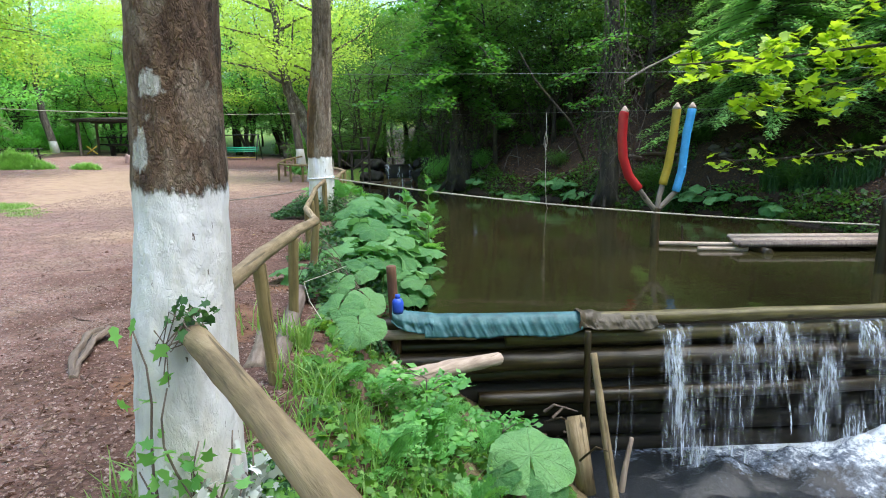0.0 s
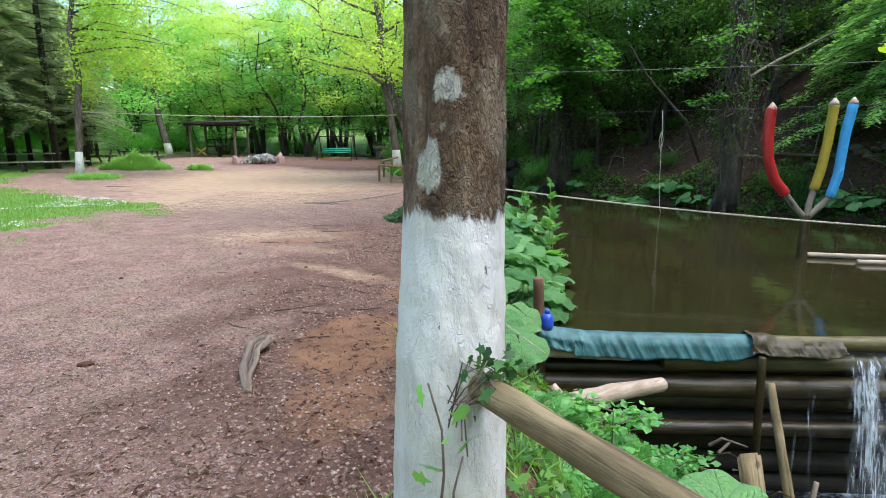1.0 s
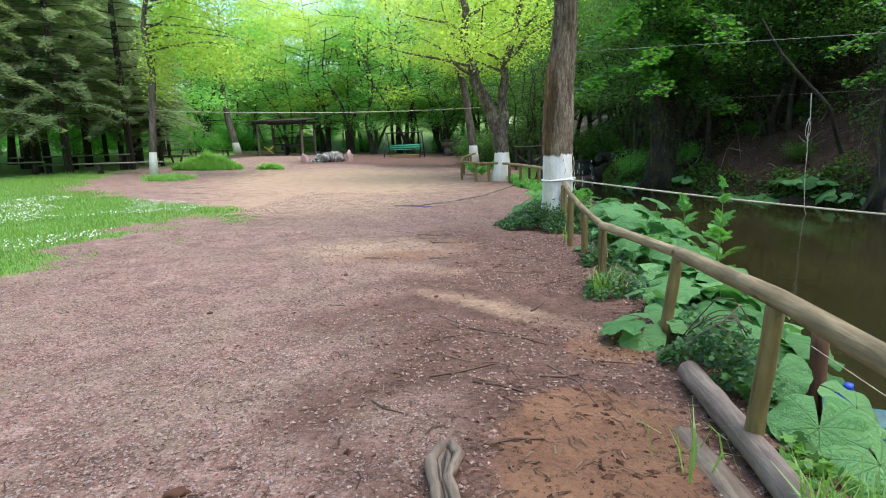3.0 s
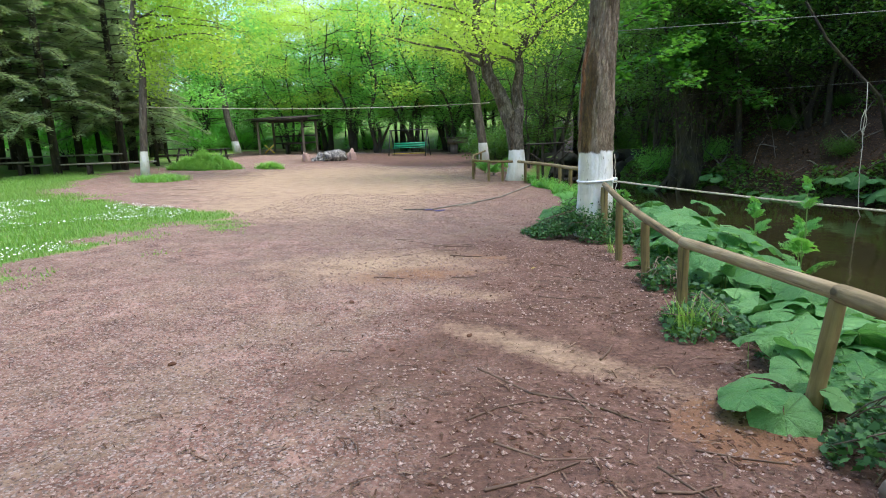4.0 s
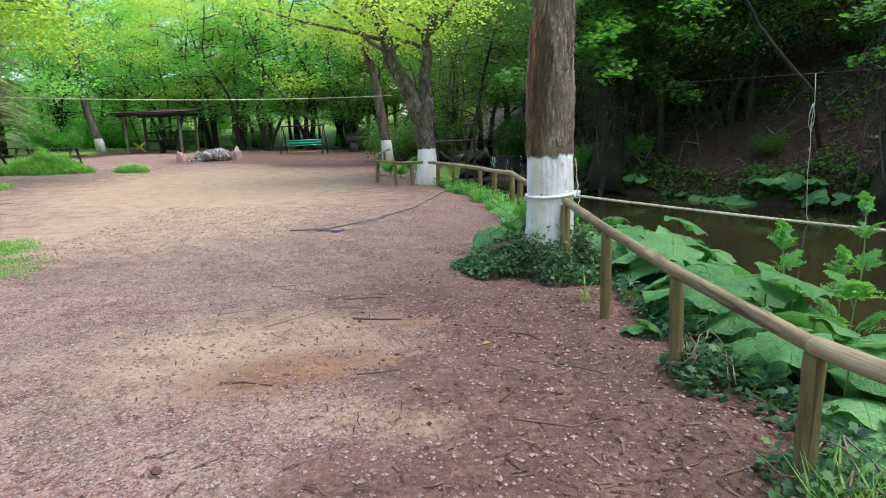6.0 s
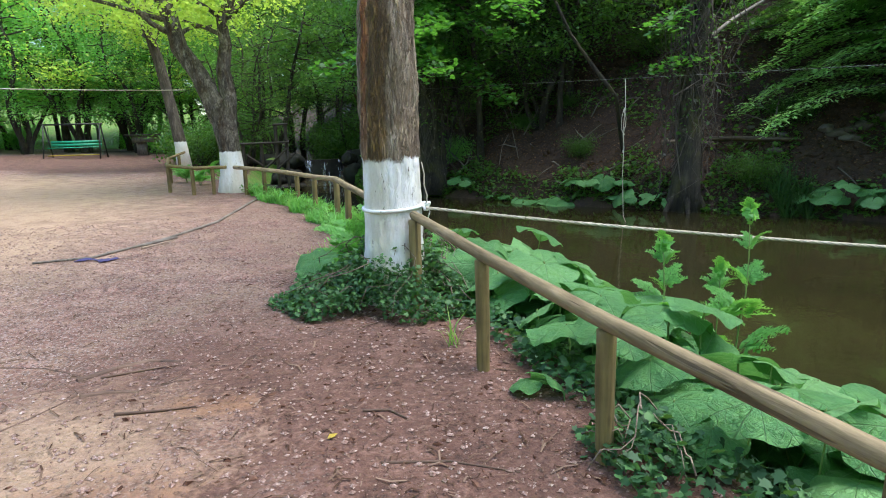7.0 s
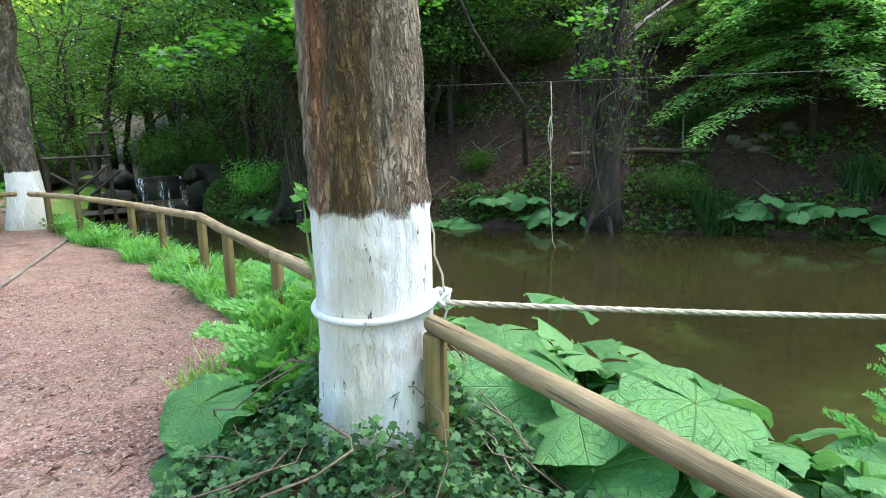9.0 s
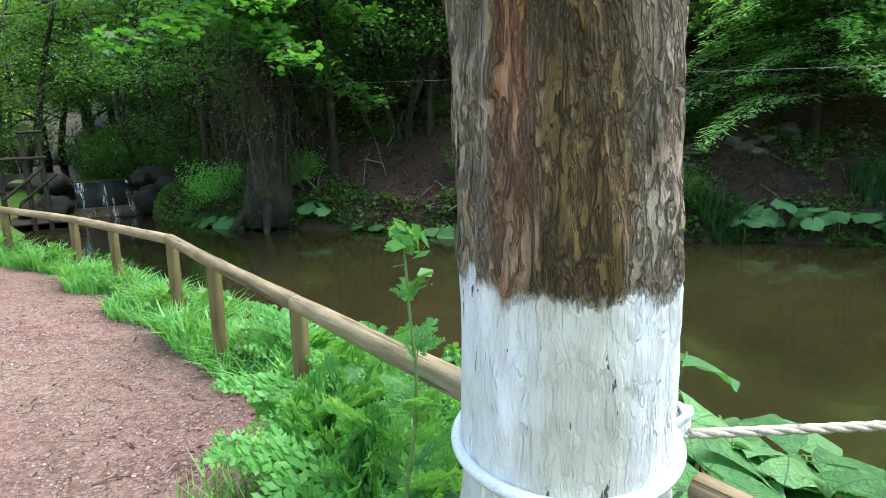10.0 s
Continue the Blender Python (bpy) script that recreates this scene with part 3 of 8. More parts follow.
def sheet(name, x0, x1, y0, y1, z, step, mat, label):
    g = Geo()
    nx, ny = int((x1 - x0) / step) + 1, int((y1 - y0) / step) + 1
    for j in range(ny):
        for i in range(nx):
            x, y = x0 + (x1 - x0) * i / (nx - 1), y0 + (y1 - y0) * j / (ny - 1)
            g.v.append((x, y, z + 0.003 * noise.noise(Vector((x * 2, y * 2, 0)))))
    for j in range(ny - 1):
        for i in range(nx - 1):
            a = j * nx + i
            g.f.append((a, a + 1, a + nx + 1, a + nx))
    return tagged(new(name, g.data(name, mat)), label, "water", kind="structure")


sheet("pond", -4.2, 10.8, DAM_Y + 0.06, 28.8, WATER_Z, 0.35, M_WATER, "still murky olive-brown pond held back by a log weir")
sheet("upper_stream", -4.0, 1.4, 28.9, 44.0, 0.50, 0.6, M_WATER, "dark upper stream above a small waterfall")
M_POOL, nt, b = tree_of("pool_water", 0.22)
foamn = mathn(nt, "ADD", mathn(nt, "MULTIPLY", noise_n(nt, world_pos(nt), 3.0, 8, 0.75), 0.7), mathn(nt, "MULTIPLY", noise_n(nt, world_pos(nt), 22.0, 5, 0.7), 0.3))
yy = nt.nodes.new("ShaderNodeSeparateXYZ")
nt.links.new(world_pos(nt), yy.inputs[0])
churn = mathn(nt, "ADD", foamn, mathn(nt, "MULTIPLY", mathn(nt, "SUBTRACT", yy.outputs["Y"], DAM_Y - 0.75), 0.22))
churn = mathn(nt, "ADD", churn, mathn(nt, "MULTIPLY", mathn(nt, "SUBTRACT", yy.outputs["X"], 4.3), 0.12))
nt.links.new(ramp(nt, churn, (0.44, (0.014, 0.018, 0.022)), (0.53, (0.12, 0.15, 0.20)), (0.64, (0.72, 0.79, 0.88))), b.inputs["Base Color"])
bump(nt, b, foamn, 0.7, 0.05)
sheet("plunge_pool", 0.2, 10.5, -4.0, DAM_Y + 0.05, POOL_Z, 0.25, M_POOL, "foaming white plunge pool below the log weir")


# ---- trees ----
def bend(p0, p1, n, amp, seed, lift=0.0):
    """A slightly crooked line from p0 to p1."""
    p0, p1 = Vector(p0), Vector(p1)
    out = []
    for i in range(n + 1):
        t = i / n
        q = p0.lerp(p1, t)
        k = math.sin(math.pi * t)
        q += Vector((noise.noise(Vector((seed, t * 2.2, 0.3))), noise.noise(Vector((seed + 9, t * 2.2, 0.7))), 0.4 * noise.noise(Vector((seed + 5, t * 2, 0.1))))) * amp * (k + 0.35 * t)
        q.z += lift * k
        out.append(q)
    return out


def near_trunk(pts, rads, mat, n=56, step=0.045, bark=0.012, paint=1.4, seed=0.0, oval=1.0, turn=0.0):
    """A trunk seen close by, with furrowed bark in its mesh; points relative to the foot; oval: its depth to its width."""
    turned = Matrix.Rotation(turn, 3, "Z")
    pts = [Vector(p) for p in pts]
    L = [0.0]
    for a, c in zip(pts, pts[1:]):
        L.append(L[-1] + (c - a).length)
    g = Geo()
    m = max(2, int(L[-1] / step))
    for i in range(m + 1):
        s = L[-1] * i / m
        p = Vector([float(np.interp(s, L, [q[k] for q in pts])) for k in range(3)])
        r = float(np.interp(s, L, rads))
        for k in range(n):
            w = 2 * math.pi * k / n
            c = Vector((math.cos(w), math.sin(w), 0))
            ridge = 0.8 - 2.2 * abs(noise.noise(Vector((c.x * 4.6, c.y * 4.6, p.z * 0.9 + seed)))) ** 0.6 + 0.5 * noise.noise(Vector((c.x * 12, c.y * 12, p.z * 5.5 + seed))) + 0.35 * noise.noise(Vector((c.x * 22, c.y * 22, p.z * 14 + seed)))
            lump = noise.noise(Vector((c.x * 1.2, c.y * 1.2, p.z * 1.4 + seed)))
            a = bark * (0.22 if p.z < paint else 1.0)
            daub = 0.005 * noise.noise(Vector((c.x * 7, c.y * 7, p.z * 13 + seed))) if p.z < paint else 0.0
            q = c * (a * ridge + 0.03 * r * lump + daub + 0.006 * noise.noise(Vector((c.x * 3.3, c.y * 3.3, p.z * 7 + seed))))
            g.v.append((p + q + turned @ Vector((c.x * r, c.y * r * oval, 0)))[:])
    for i in range(m):
        for k in range(n):
            a, c = i * n + k, i * n + (k + 1) % n
            g.f.append((a, c, c + n, a + n))
    g.f.append(tuple(m * n + k for k in range(n)))
    return g


def leaves(centres, spread, count, size, rng, flat=0.45, tilt=0.6, droop=0.0):
    """Pointed leaf quads scattered round each centre."""
    c = np.asarray(centres, float)
    pick = rng.integers(0, len(c), count)
    off = rng.normal(0, 1, (count, 3)) * np.array([spread, spread, spread * flat])
    p = c[pick] + off
    yaw = rng.uniform(0, 2 * np.pi, count)
    pit = rng.normal(-droop, tilt, count)
    rol = rng.normal(0, tilt, count)
    s = size * rng.uniform(0.6, 1.3, count)
    d = np.stack([np.cos(yaw) * np.cos(pit), np.sin(yaw) * np.cos(pit), np.sin(pit)], 1)
    side = np.stack([-np.sin(yaw), np.cos(yaw), np.zeros(count)], 1)
    nrm = np.cross(d, side)
    side = side * np.cos(rol)[:, None] + nrm * np.sin(rol)[:, None]
    a = p - d * (s * 0.5)[:, None]
    t = p + d * (s * 0.5)[:, None]
    l = p + side * (s * 0.34)[:, None] - d * (s * 0.06)[:, None]
    r = p - side * (s * 0.34)[:, None] - d * (s * 0.06)[:, None]
    return np.stack([a, r, t, l], 1)


def make_broadleaf(seed, height, crown_r, trunk_r, count, leaf_size, mat_leaf, bark, low=0.35, label="", lean=(0, 0), clear=None):
    """A broad-leaved tree: trunk with limbs, and a crown of many loose leaves in layered sprays."""
    rng = np.random.default_rng(seed)
    rnd = random.Random(seed)
    root = empty("tree", (0, 0, 0), label, "tree", "woodland trees")
    g = Geo()
    top = Vector((lean[0] + rnd.uniform(-.06, .06) * height, lean[1] + rnd.uniform(-.06, .06) * height, height * 0.92))
    stem = bend((0, 0, -0.3), top, 9, 0.06 * height, seed * 1.7)
    g.tube(stem, [trunk_r * (1.25 if i == 0 else 1.0) * (1 - 0.88 * (i / 9) ** 0.9) for i in range(10)], 9, True, 0.18, seed)
    tips = []
    nl = 15
    for k in range(nl):
        t = low + (0.97 - low) * (k / (nl - 1)) ** 0.9
        i = min(8, int(t * 9))
        s = stem[i].lerp(stem[i + 1], t * 9 - i)
        az = k * 2.4 + rnd.uniform(-.5, .5)
        reach = crown_r * (1.0 - 0.55 * max(0, (t - 0.45) / 0.55) ** 1.5) * rnd.uniform(0.7, 1.1)
        rise = rnd.uniform(0.10, 0.42) * reach
        end = s + Vector((math.cos(az) * reach, math.sin(az) * reach, rise))
        limb = bend(s, end, 5, 0.14 * reach, seed + k * 3.1, 0.08 * reach)
        g.tube(limb, [trunk_r * 0.36 * (1 - t * 0.5) * (1 - 0.85 * j / 5) for j in range(6)], 5, False)
        for j in (2, 3, 4, 5):
            for _ in range(2):
                q = limb[j] + Vector((rnd.gauss(0, .18), rnd.gauss(0, .18), rnd.uniform(-.02, .14))) * reach
                g.tube([limb[j], (limb[j] + q) / 2 + Vector((0, 0, 0.05 * reach)), q], [trunk_r * 0.09, trunk_r * 0.06, trunk_r * 0.03], 3, False)
                tips.append(q)
        tips.append(end)
    part("trunk", g, bark, root)
    lv = leaves(tips, crown_r * 0.17, count, leaf_size, rng, 0.4, 0.5, 0.1)
    if clear is not None:
        lv = lv[lv[:, 0, 2] > clear]
    part("crown", quads("crown", lv, mat_leaf), mat_leaf, root)
    return root


def make_fir(seed, height, r, mat, count=26, label="", loose=False):
    """A conifer with drooping, layered boughs."""
    rng = np.random.default_rng(seed)
    rnd = random.Random(seed)
    root = empty("conifer", (0, 0, 0), label, "tree", "conifers")
    g, gb = Geo(), Geo()
    g.tube([(0, 0, -0.3), (0.05, 0, height * 0.5), (0, 0.05, height)], [0.014 * height, 0.010 * height, 0.01], 8)
    quad = []
    for k in range(count * 4):
        t = (k / (count * 4)) ** 0.85
        z = height * ((0.16 if loose else 0.08) + 0.82 * t)
        az = k * 2.399 + rnd.uniform(-.3, .3)
        reach = r * (1.02 - t) ** 0.8 * rnd.uniform(0.75, 1.1)
        s = Vector((0, 0, z))
        end = s + Vector((math.cos(az) * reach, math.sin(az) * reach, -0.22 * reach))
        b3 = bend(s, end, 4, 0.06 * reach, seed + k, 0.10 * reach)
        gb.tube(b3, [0.035 * (1 - 0.8 * j / 4) for j in range(5)], 4, False)
        m = max(10, int(reach * 85))
        u = rng.uniform(0.12, 1.0, m)
        pos = np.array([list(b3[min(3, int(a * 4))].lerp(b3[min(3, int(a * 4)) + 1], a * 4 - min(3, int(a * 4)))) for a in u])
        ang = az + np.where(rng.random(m) < 0.5, 1, -1) * rng.uniform(0.5, 1.1, m)
        ln = 0.19 * reach * (1.05 - u) * rng.uniform(0.45, 1.15, m) + 0.09
        if loose:
            m = int(m * 2.6)
            u = rng.uniform(0.08, 1.0, m)
            pos = np.array([list(b3[min(3, int(a * 4))].lerp(b3[min(3, int(a * 4)) + 1], a * 4 - min(3, int(a * 4)))) for a in u])
            ang = az + rng.normal(0, 0.9, m)
            pos = pos + np.stack([np.cos(ang), np.sin(ang), np.zeros(m)], 1) * (0.28 * reach * (1.05 - u) * rng.random(m))[:, None] + rng.normal(0, 0.05, (m, 3)) - np.array([0, 0, 0.08]) * rng.random((m, 1))
            ln = rng.uniform(0.06, 0.2, m)
        d = np.stack([np.cos(ang), np.sin(ang), rng.uniform(-0.45, 0.02, m)], 1)
        sd = np.stack([-np.sin(ang), np.cos(ang), rng.uniform(-.2, .2, m)], 1) * (0.022 + 0.06 * ln)[:, None]
        tip = pos + d * ln[:, None]
        mid = pos + d * (ln * 0.45)[:, None]
        quad.append(np.stack([pos, mid - sd, tip, mid + sd], 1))
    part("trunk", g, M_BARK, root)
    part("branchwork", gb, M_BARK, root, kind="stuff")
    part("crown", quads("crown", np.concatenate(quad), mat), mat, root)
    return root


def make_bush(seed, r, h, count, size, mat, label, name="bush", group="undergrowth"):
    rng = np.random.default_rng(seed)
    rnd = random.Random(seed)
    root = empty(name, (0, 0, 0), label, "bush", group)
    g = Geo()
    tips = []
    for k in range(9):
        az = k * 0.7 + rnd.uniform(-.3, .3)
        end = Vector((math.cos(az) * r * rnd.uniform(.3, .9), math.sin(az) * r * rnd.uniform(.3, .9), h * rnd.uniform(.45, 1.0)))
        st = bend((rnd.uniform(-.1, .1) * r, rnd.uniform(-.1, .1) * r, -0.1), end, 4, 0.2 * r, seed + k)
        g.tube(st, [0.022 * (1 - 0.7 * j / 4) * (0.6 + r * 0.4) for j in range(5)], 4, False)
        tips += st[2:]
    part("stem", g, M_BARK, root)
    part("foliage", quads("foliage", leaves(tips, r * 0.28, count, size, rng, 0.6, 0.6), mat), mat, root)
    return root


def plant_copies(src, spots, jitter, seed):
    """src goes to the first spot, copies to the others; spots: x, y, scale."""
    rnd = random.Random(seed)
    for k, (x, y, s) in enumerate(spots):
        m = Matrix.Translation((x, y, land_z(x, y) - 0.03)) @ Matrix.Rotation(rnd.uniform(0, 6.28), 4, "Z") @ Matrix.Diagonal((s, s, s * rnd.uniform(0.9, 1.15), 1))
        if k == 0:
            src.matrix_basis = m
        else:
            c = copy_thing(src, pose(0, 0, 0))
            c.matrix_basis = m


# the limewashed tree beside the path's start
def limewashed_tree():
    x, y = -0.80, 2.08
    z0 = land_z(x, y) - 0.1
    root = empty("limewashed_tree", (x, y, z0), "tree with brown lichen-spotted bark and white limewashed lower trunk", "tree", "limewashed trees")
    tr = near_trunk([(-.02, -.06, -0.1), (-.02, -.05, 0.15), (-.012, -.035, 0.7), (-.006, -.02, 1.05), (.004, .012, 1.33), (.011, .045, 1.7), (0.025, .06, 2.3), (0.06, .12, 3.4), (0.05, .35, 5.5), (0.2, .3, 7.5)],
                    [0.225, 0.186, 0.172, 0.163, 0.152, 0.148, 0.143, 0.14, 0.11, 0.05], None, seed=3.0, bark=0.007, paint=1.45, n=96, oval=1.5, turn=0.155, step=0.035)
    part("trunk", tr, M_BARK_NEAR, root)
    rng, rnd, tips, g = np.random.default_rng(5), random.Random(5), [], Geo()
    for k in range(18):
        s = Vector((0.06, 0.3, 4.4 + 0.18 * k))
        az = -0.5 + k * 2.4
        rr = rnd.uniform(2.6, 4.6)
        e = s + Vector((math.cos(az) * rr, math.sin(az) * rr, 0.9 + 0.1 * k))
        lb = bend(s, e, 5, 0.3, k * 4.0)
        g.tube(lb, [0.05 * (1 - .8 * j / 5) for j in range(6)], 6, False)
        tips += lb[2:]
    part("branchwork", g, M_BARK, root)
    part("crown", quads("crown", leaves(tips, 0.62, 3000, 0.14, rng), L_NEAR), L_NEAR, root)
    return root


def rope_tree():
    x, y = -1.87, 11.80
    z0 = land_z(x, y) - 0.05
    root = empty("limewashed_tree", (x, y, z0), "stout tree with furrowed ochre bark and white limewashed foot", "tree", "limewashed trees")
    tr = near_trunk([(-0.02, 0, -0.1), (-.02, 0, 0.2), (0, 0, 0.7), (0.0, 0, 1.3), (0.01, 0.04, 1.9), (0.03, 0.10, 2.45), (0.11, 0.16, 3.2), (0.15, 0.18, 4.2), (0.0, .2, 6), (.1, .2, 8.5)],
                    [0.30, 0.265, 0.245, 0.235, 0.23, 0.222, 0.185, 0.17, 0.15, 0.06], None, n=120, step=0.028, bark=0.023, paint=1.25, seed=8.0)
    part("trunk", tr, M_BARK_ROPE, root)
    rng, tips, g = np.random.default_rng(6), [], Geo()
    for k in range(13):
        s = Vector((0.0, 0.1, 4.6 + 0.3 * k))
        az = 0.4 + k * 2.4
        e = s + Vector((math.cos(az) * 3.2, math.sin(az) * 3.2, 1.1))
        lb = bend(s, e, 5, 0.3, 30 + k * 4.0)
        g.tube(lb, [0.06 * (1 - .8 * j / 5) for j in range(6)], 6, False)
        tips += lb[2:]
    part("branchwork", g, M_BARK, root)
    part("crown", quads("crown", leaves(tips, 0.5, 2600, 0.14, rng), L_NEAR), L_NEAR, root)
    return root


def forked_tree():
    x, y = -3.62, 21.4
    root = empty("limewashed_tree", (x, y, land_z(x, y) - 0.05), "forked tree with mossy bark and white limewashed foot", "tree", "limewashed trees")
    g = Geo()
    foot = [(0.0, 0, -0.1), (0.03, 0, 0.5), (0.02, 0, 1.0), (-0.03, 0, 1.5), (-0.06, 0, 1.95)]
    g.tube(foot, [0.36, 0.29, 0.25, 0.27, 0.28], 20, False, 0.12, 1)
    left = [(-0.08, 0, 1.7), (-0.30, 0, 2.25), (-0.48, 0.04, 2.7), (-0.80, 0, 3.25), (-0.90, 0.05, 3.9), (-1.18, 0.1, 4.6), (-1.10, 0.2, 5.6), (-1.45, .3, 7.2), (-1.2, .2, 9.5)]
    right = [(0.02, 0, 1.7), (0.10, 0.02, 2.2), (0.05, 0.06, 2.8), (0.16, 0.1, 3.35), (0.12, 0.1, 3.9), (0.42, 0.15, 4.5), (0.60, 0.2, 5.4), (1.0, .2, 7.2), (0.9, .2, 9.2)]
    g.tube(left, [0.25, 0.215, 0.20, 0.185, 0.165, 0.15, 0.12, 0.08, 0.04], 16, False, 0.3, 2)
    g.tube(right, [0.2, 0.17, 0.15, 0.14, 0.135, 0.12, 0.10, 0.07, 0.03], 14, False, 0.3, 3)
    for pts, r0 in (([(0.16, .1, 3.9), (0.5, .1, 4.15), (0.95, .1, 4.7), (1.7, .1, 5.1), (2.5, 0, 5.9)], .075), ([(-0.85, 0, 3.5), (-1.3, -.1, 3.75), (-1.9, 0, 4.4), (-2.6, .1, 4.8)], .07), ([(-0.95, .1, 4.1), (-0.6, 0, 4.8), (-0.5, .1, 5.8)], .06), ([(-1.15, .1, 4.6), (-1.7, .2, 5.0), (-1.9, .1, 5.9)], .06)):
        g.tube(pts, [r0 * (1 - .75 * q / (len(pts) - 1)) for q in range(len(pts))], 9, False, 0.3, 4)
    tips, rnd = [], random.Random(9)
    for stem in (left, right):
        for k in range(9):
            t = 0.42 + 0.06 * k
            i = min(7, int(t * 8))
            s = Vector(stem[i]).lerp(Vector(stem[i + 1]), t * 8 - i)
            az = k * 2.4 + (1 if stem is left else 2.2)
            e = s + Vector((math.cos(az) * 2.5 - 0.7, math.sin(az) * 2.7, rnd.uniform(.4, 1.4)))
            lb = bend(s, e, 5, 0.5, k * 5.0)
            g.tube(lb, [0.06 * (1 - .85 * j / 5) for j in range(6)], 5, False)
            tips += lb[2:]
    part("trunk", g, M_BARK_FORK, root)
    part("crown", quads("crown", leaves(tips, 0.5, 15000, 0.105, np.random.default_rng(9)), L_LIME), L_LIME, root)


def slim_tree(x, y, stem, rads, paint, crown, label, mat_leaf, seed, count=9000, droop=0.0, bias=(0.0, 0.0), size=0.12):
    root = empty("limewashed_tree", (x, y, land_z(x, y) - 0.05), label, "tree", "limewashed trees")
    g = Geo()
    g.tube(stem, rads, 14, True, 0.16, seed)
    mat = bark_mat("bark_slim", (0.03, 0.024, 0.02), (0.10, 0.08, 0.065), (0.24, 0.20, 0.17), paint=paint, ragged=0.02)
    tips, rnd = [], random.Random(seed)
    n = len(stem) - 1
    for k in range(22):
        t = 0.52 + 0.47 * k / 21
        i = min(n - 1, int(t * n))
        s = Vector(stem[i]).lerp(Vector(stem[i + 1]), t * n - i)
        az = k * 2.4 + seed
        rr = crown * rnd.uniform(0.6, 1.15)
        e = s + Vector((math.cos(az) * rr + bias[0] * crown, math.sin(az) * rr + bias[1] * crown, rnd.uniform(.1, .5) * crown - droop))
        lb = bend(s, e, 6, 0.16 * crown, seed + k * 5.0, 0.12 * crown)
        g.tube(lb, [0.045 * (1 - .85 * j / 6) for j in range(7)], 5, False)
        tips += lb[2:]
        if droop:
            for q in lb[3:]:
                tips += [q - Vector((rnd.gauss(0, .1), rnd.gauss(0, .1), d)) for d in (.35, .7, 1.05)]
    part("trunk", g, mat, root)
    part("crown", quads("crown", leaves(tips, 0.14 * crown, count, size, np.random.default_rng(seed), 0.7), mat_leaf), mat_leaf, root)
    return root


limewashed_tree()
rope_tree()
forked_tree()
slim_tree(-5.4, 28.2, [(0, 0, -.1), (-.05, 0, 1.0), (-.2, 0, 2.2), (-.4, 0, 3.6), (-.75, .1, 5.0), (-.6, .3, 7.2), (-.3, .2, 9.5)], [0.27, 0.21, 0.18, 0.16, 0.13, 0.09, 0.04], 1.08, 2.4, "tall tree with grey bark and white limewashed foot by the railing", L_LIME, 21, 11000)
slim_tree(-16.4, 20.9, [(0, 0, -.1), (.06, 0, 0.9), (.16, 0, 1.7), (.30, 0, 2.7), (.46, 0, 3.7), (.36, 0, 4.6), (.30, 0, 5.3), (.55, .1, 6.6), (.7, .2, 8.2), (1.0, .2, 9.8)], [0.17, 0.128, 0.115, 0.12, 0.10, 0.095, 0.085, 0.07, 0.05, 0.03], 1.0, 2.0,
          "slender leaning tree with grey bark and white limewashed foot", L_LIME, 22, 17000, 0.7, (0.8, 0.75), 0.11)
slim_tree(-26.3, 44.0, [(0, 0, -.1), (-.2, 0, 1.0), (-.6, 0, 2.6), (-.8, 0, 5), (-.7, 0, 8), (-.6, .2, 11)], [0.34, 0.28, 0.26, 0.2, 0.13, 0.05], 0.9, 3.2, "leaning dark tree with white limewashed foot at the wood's edge", L_FOREST, 23)

# woodland
T1 = make_broadleaf(31, 13, 4.6, 0.20, 19000, 0.145, L_FOREST, M_BARK, 0.22, "broad-leaved woodland tree in fresh green leaf")
T2 = make_broadleaf(32, 15, 5.2, 0.24, 19000, 0.15, L_LIME, M_BARK, 0.2, "tall broad-leaved tree in bright yellow-green leaf")
T3 = make_broadleaf(33, 12, 4.8, 0.25, 19000, 0.145, L_SHADED, M_BARK, 0.25, "broad-leaved tree on the shady slope, its leaves coloured as in shade")
T4 = make_broadleaf(34, 9, 3.4, 0.11, 11000, 0.125, L_MID, M_BARK, 0.2, "young slender woodland tree with layered green sprays", lean=(1.0, -.6))
F1 = make_fir(41, 13, 3.7, L_FIR, 22, "dark conifer with drooping needle boughs", True)
F2 = make_fir(42, 10, 3.0, L_FIR, 20, "dusky young conifer with low boughs", True)

rnd = random.Random(77)


def scatter(x0, x1, y0, y1, n, gap, lo, hi, keep=lambda x, y: True, taken=None):
    out = []
    taken = taken if taken is not None else []
    for _ in range(n * 60):
        if len(out) >= n:
            break
        x, y = rnd.uniform(x0, x1), rnd.uniform(y0, y1)
        if keep(x, y) and all((x - a) ** 2 + (y - c) ** 2 > gap * gap for a, c, _ in taken):
            s = rnd.uniform(lo, hi)
            out.append((x, y, s))
            taken.append((x, y, s))
    return out


taken = []
far_wood = lambda x, y: y > 45 - 0.12 * x and x < far_x(y) + 3 and not (-24 < x < -18 and y < 46)
plant_copies(T2, scatter(-42, -2, 46, 56, 9, 4.2, 0.8, 1.1, far_wood, taken) + scatter(-60, 2, 74, 100, 8, 5, 0.8, 1.2, lambda x, y: True, taken), 0, 1)
plant_copies(T1, scatter(-46, 0, 45, 57, 13, 3.6, 0.75, 1.1, far_wood, taken) + scatter(-60, 4, 72, 96, 4, 5, 0.8, 1.2, lambda x, y: True, taken), 0, 2)
plant_copies(T4, scatter(-34, -2, 45, 60, 12, 2.6, 0.7, 1.1, far_wood, taken), 0, 3)
slope = lambda x, y: x > far_x(y) + 4.0 and not (x < 24 and 8 < y < 21)
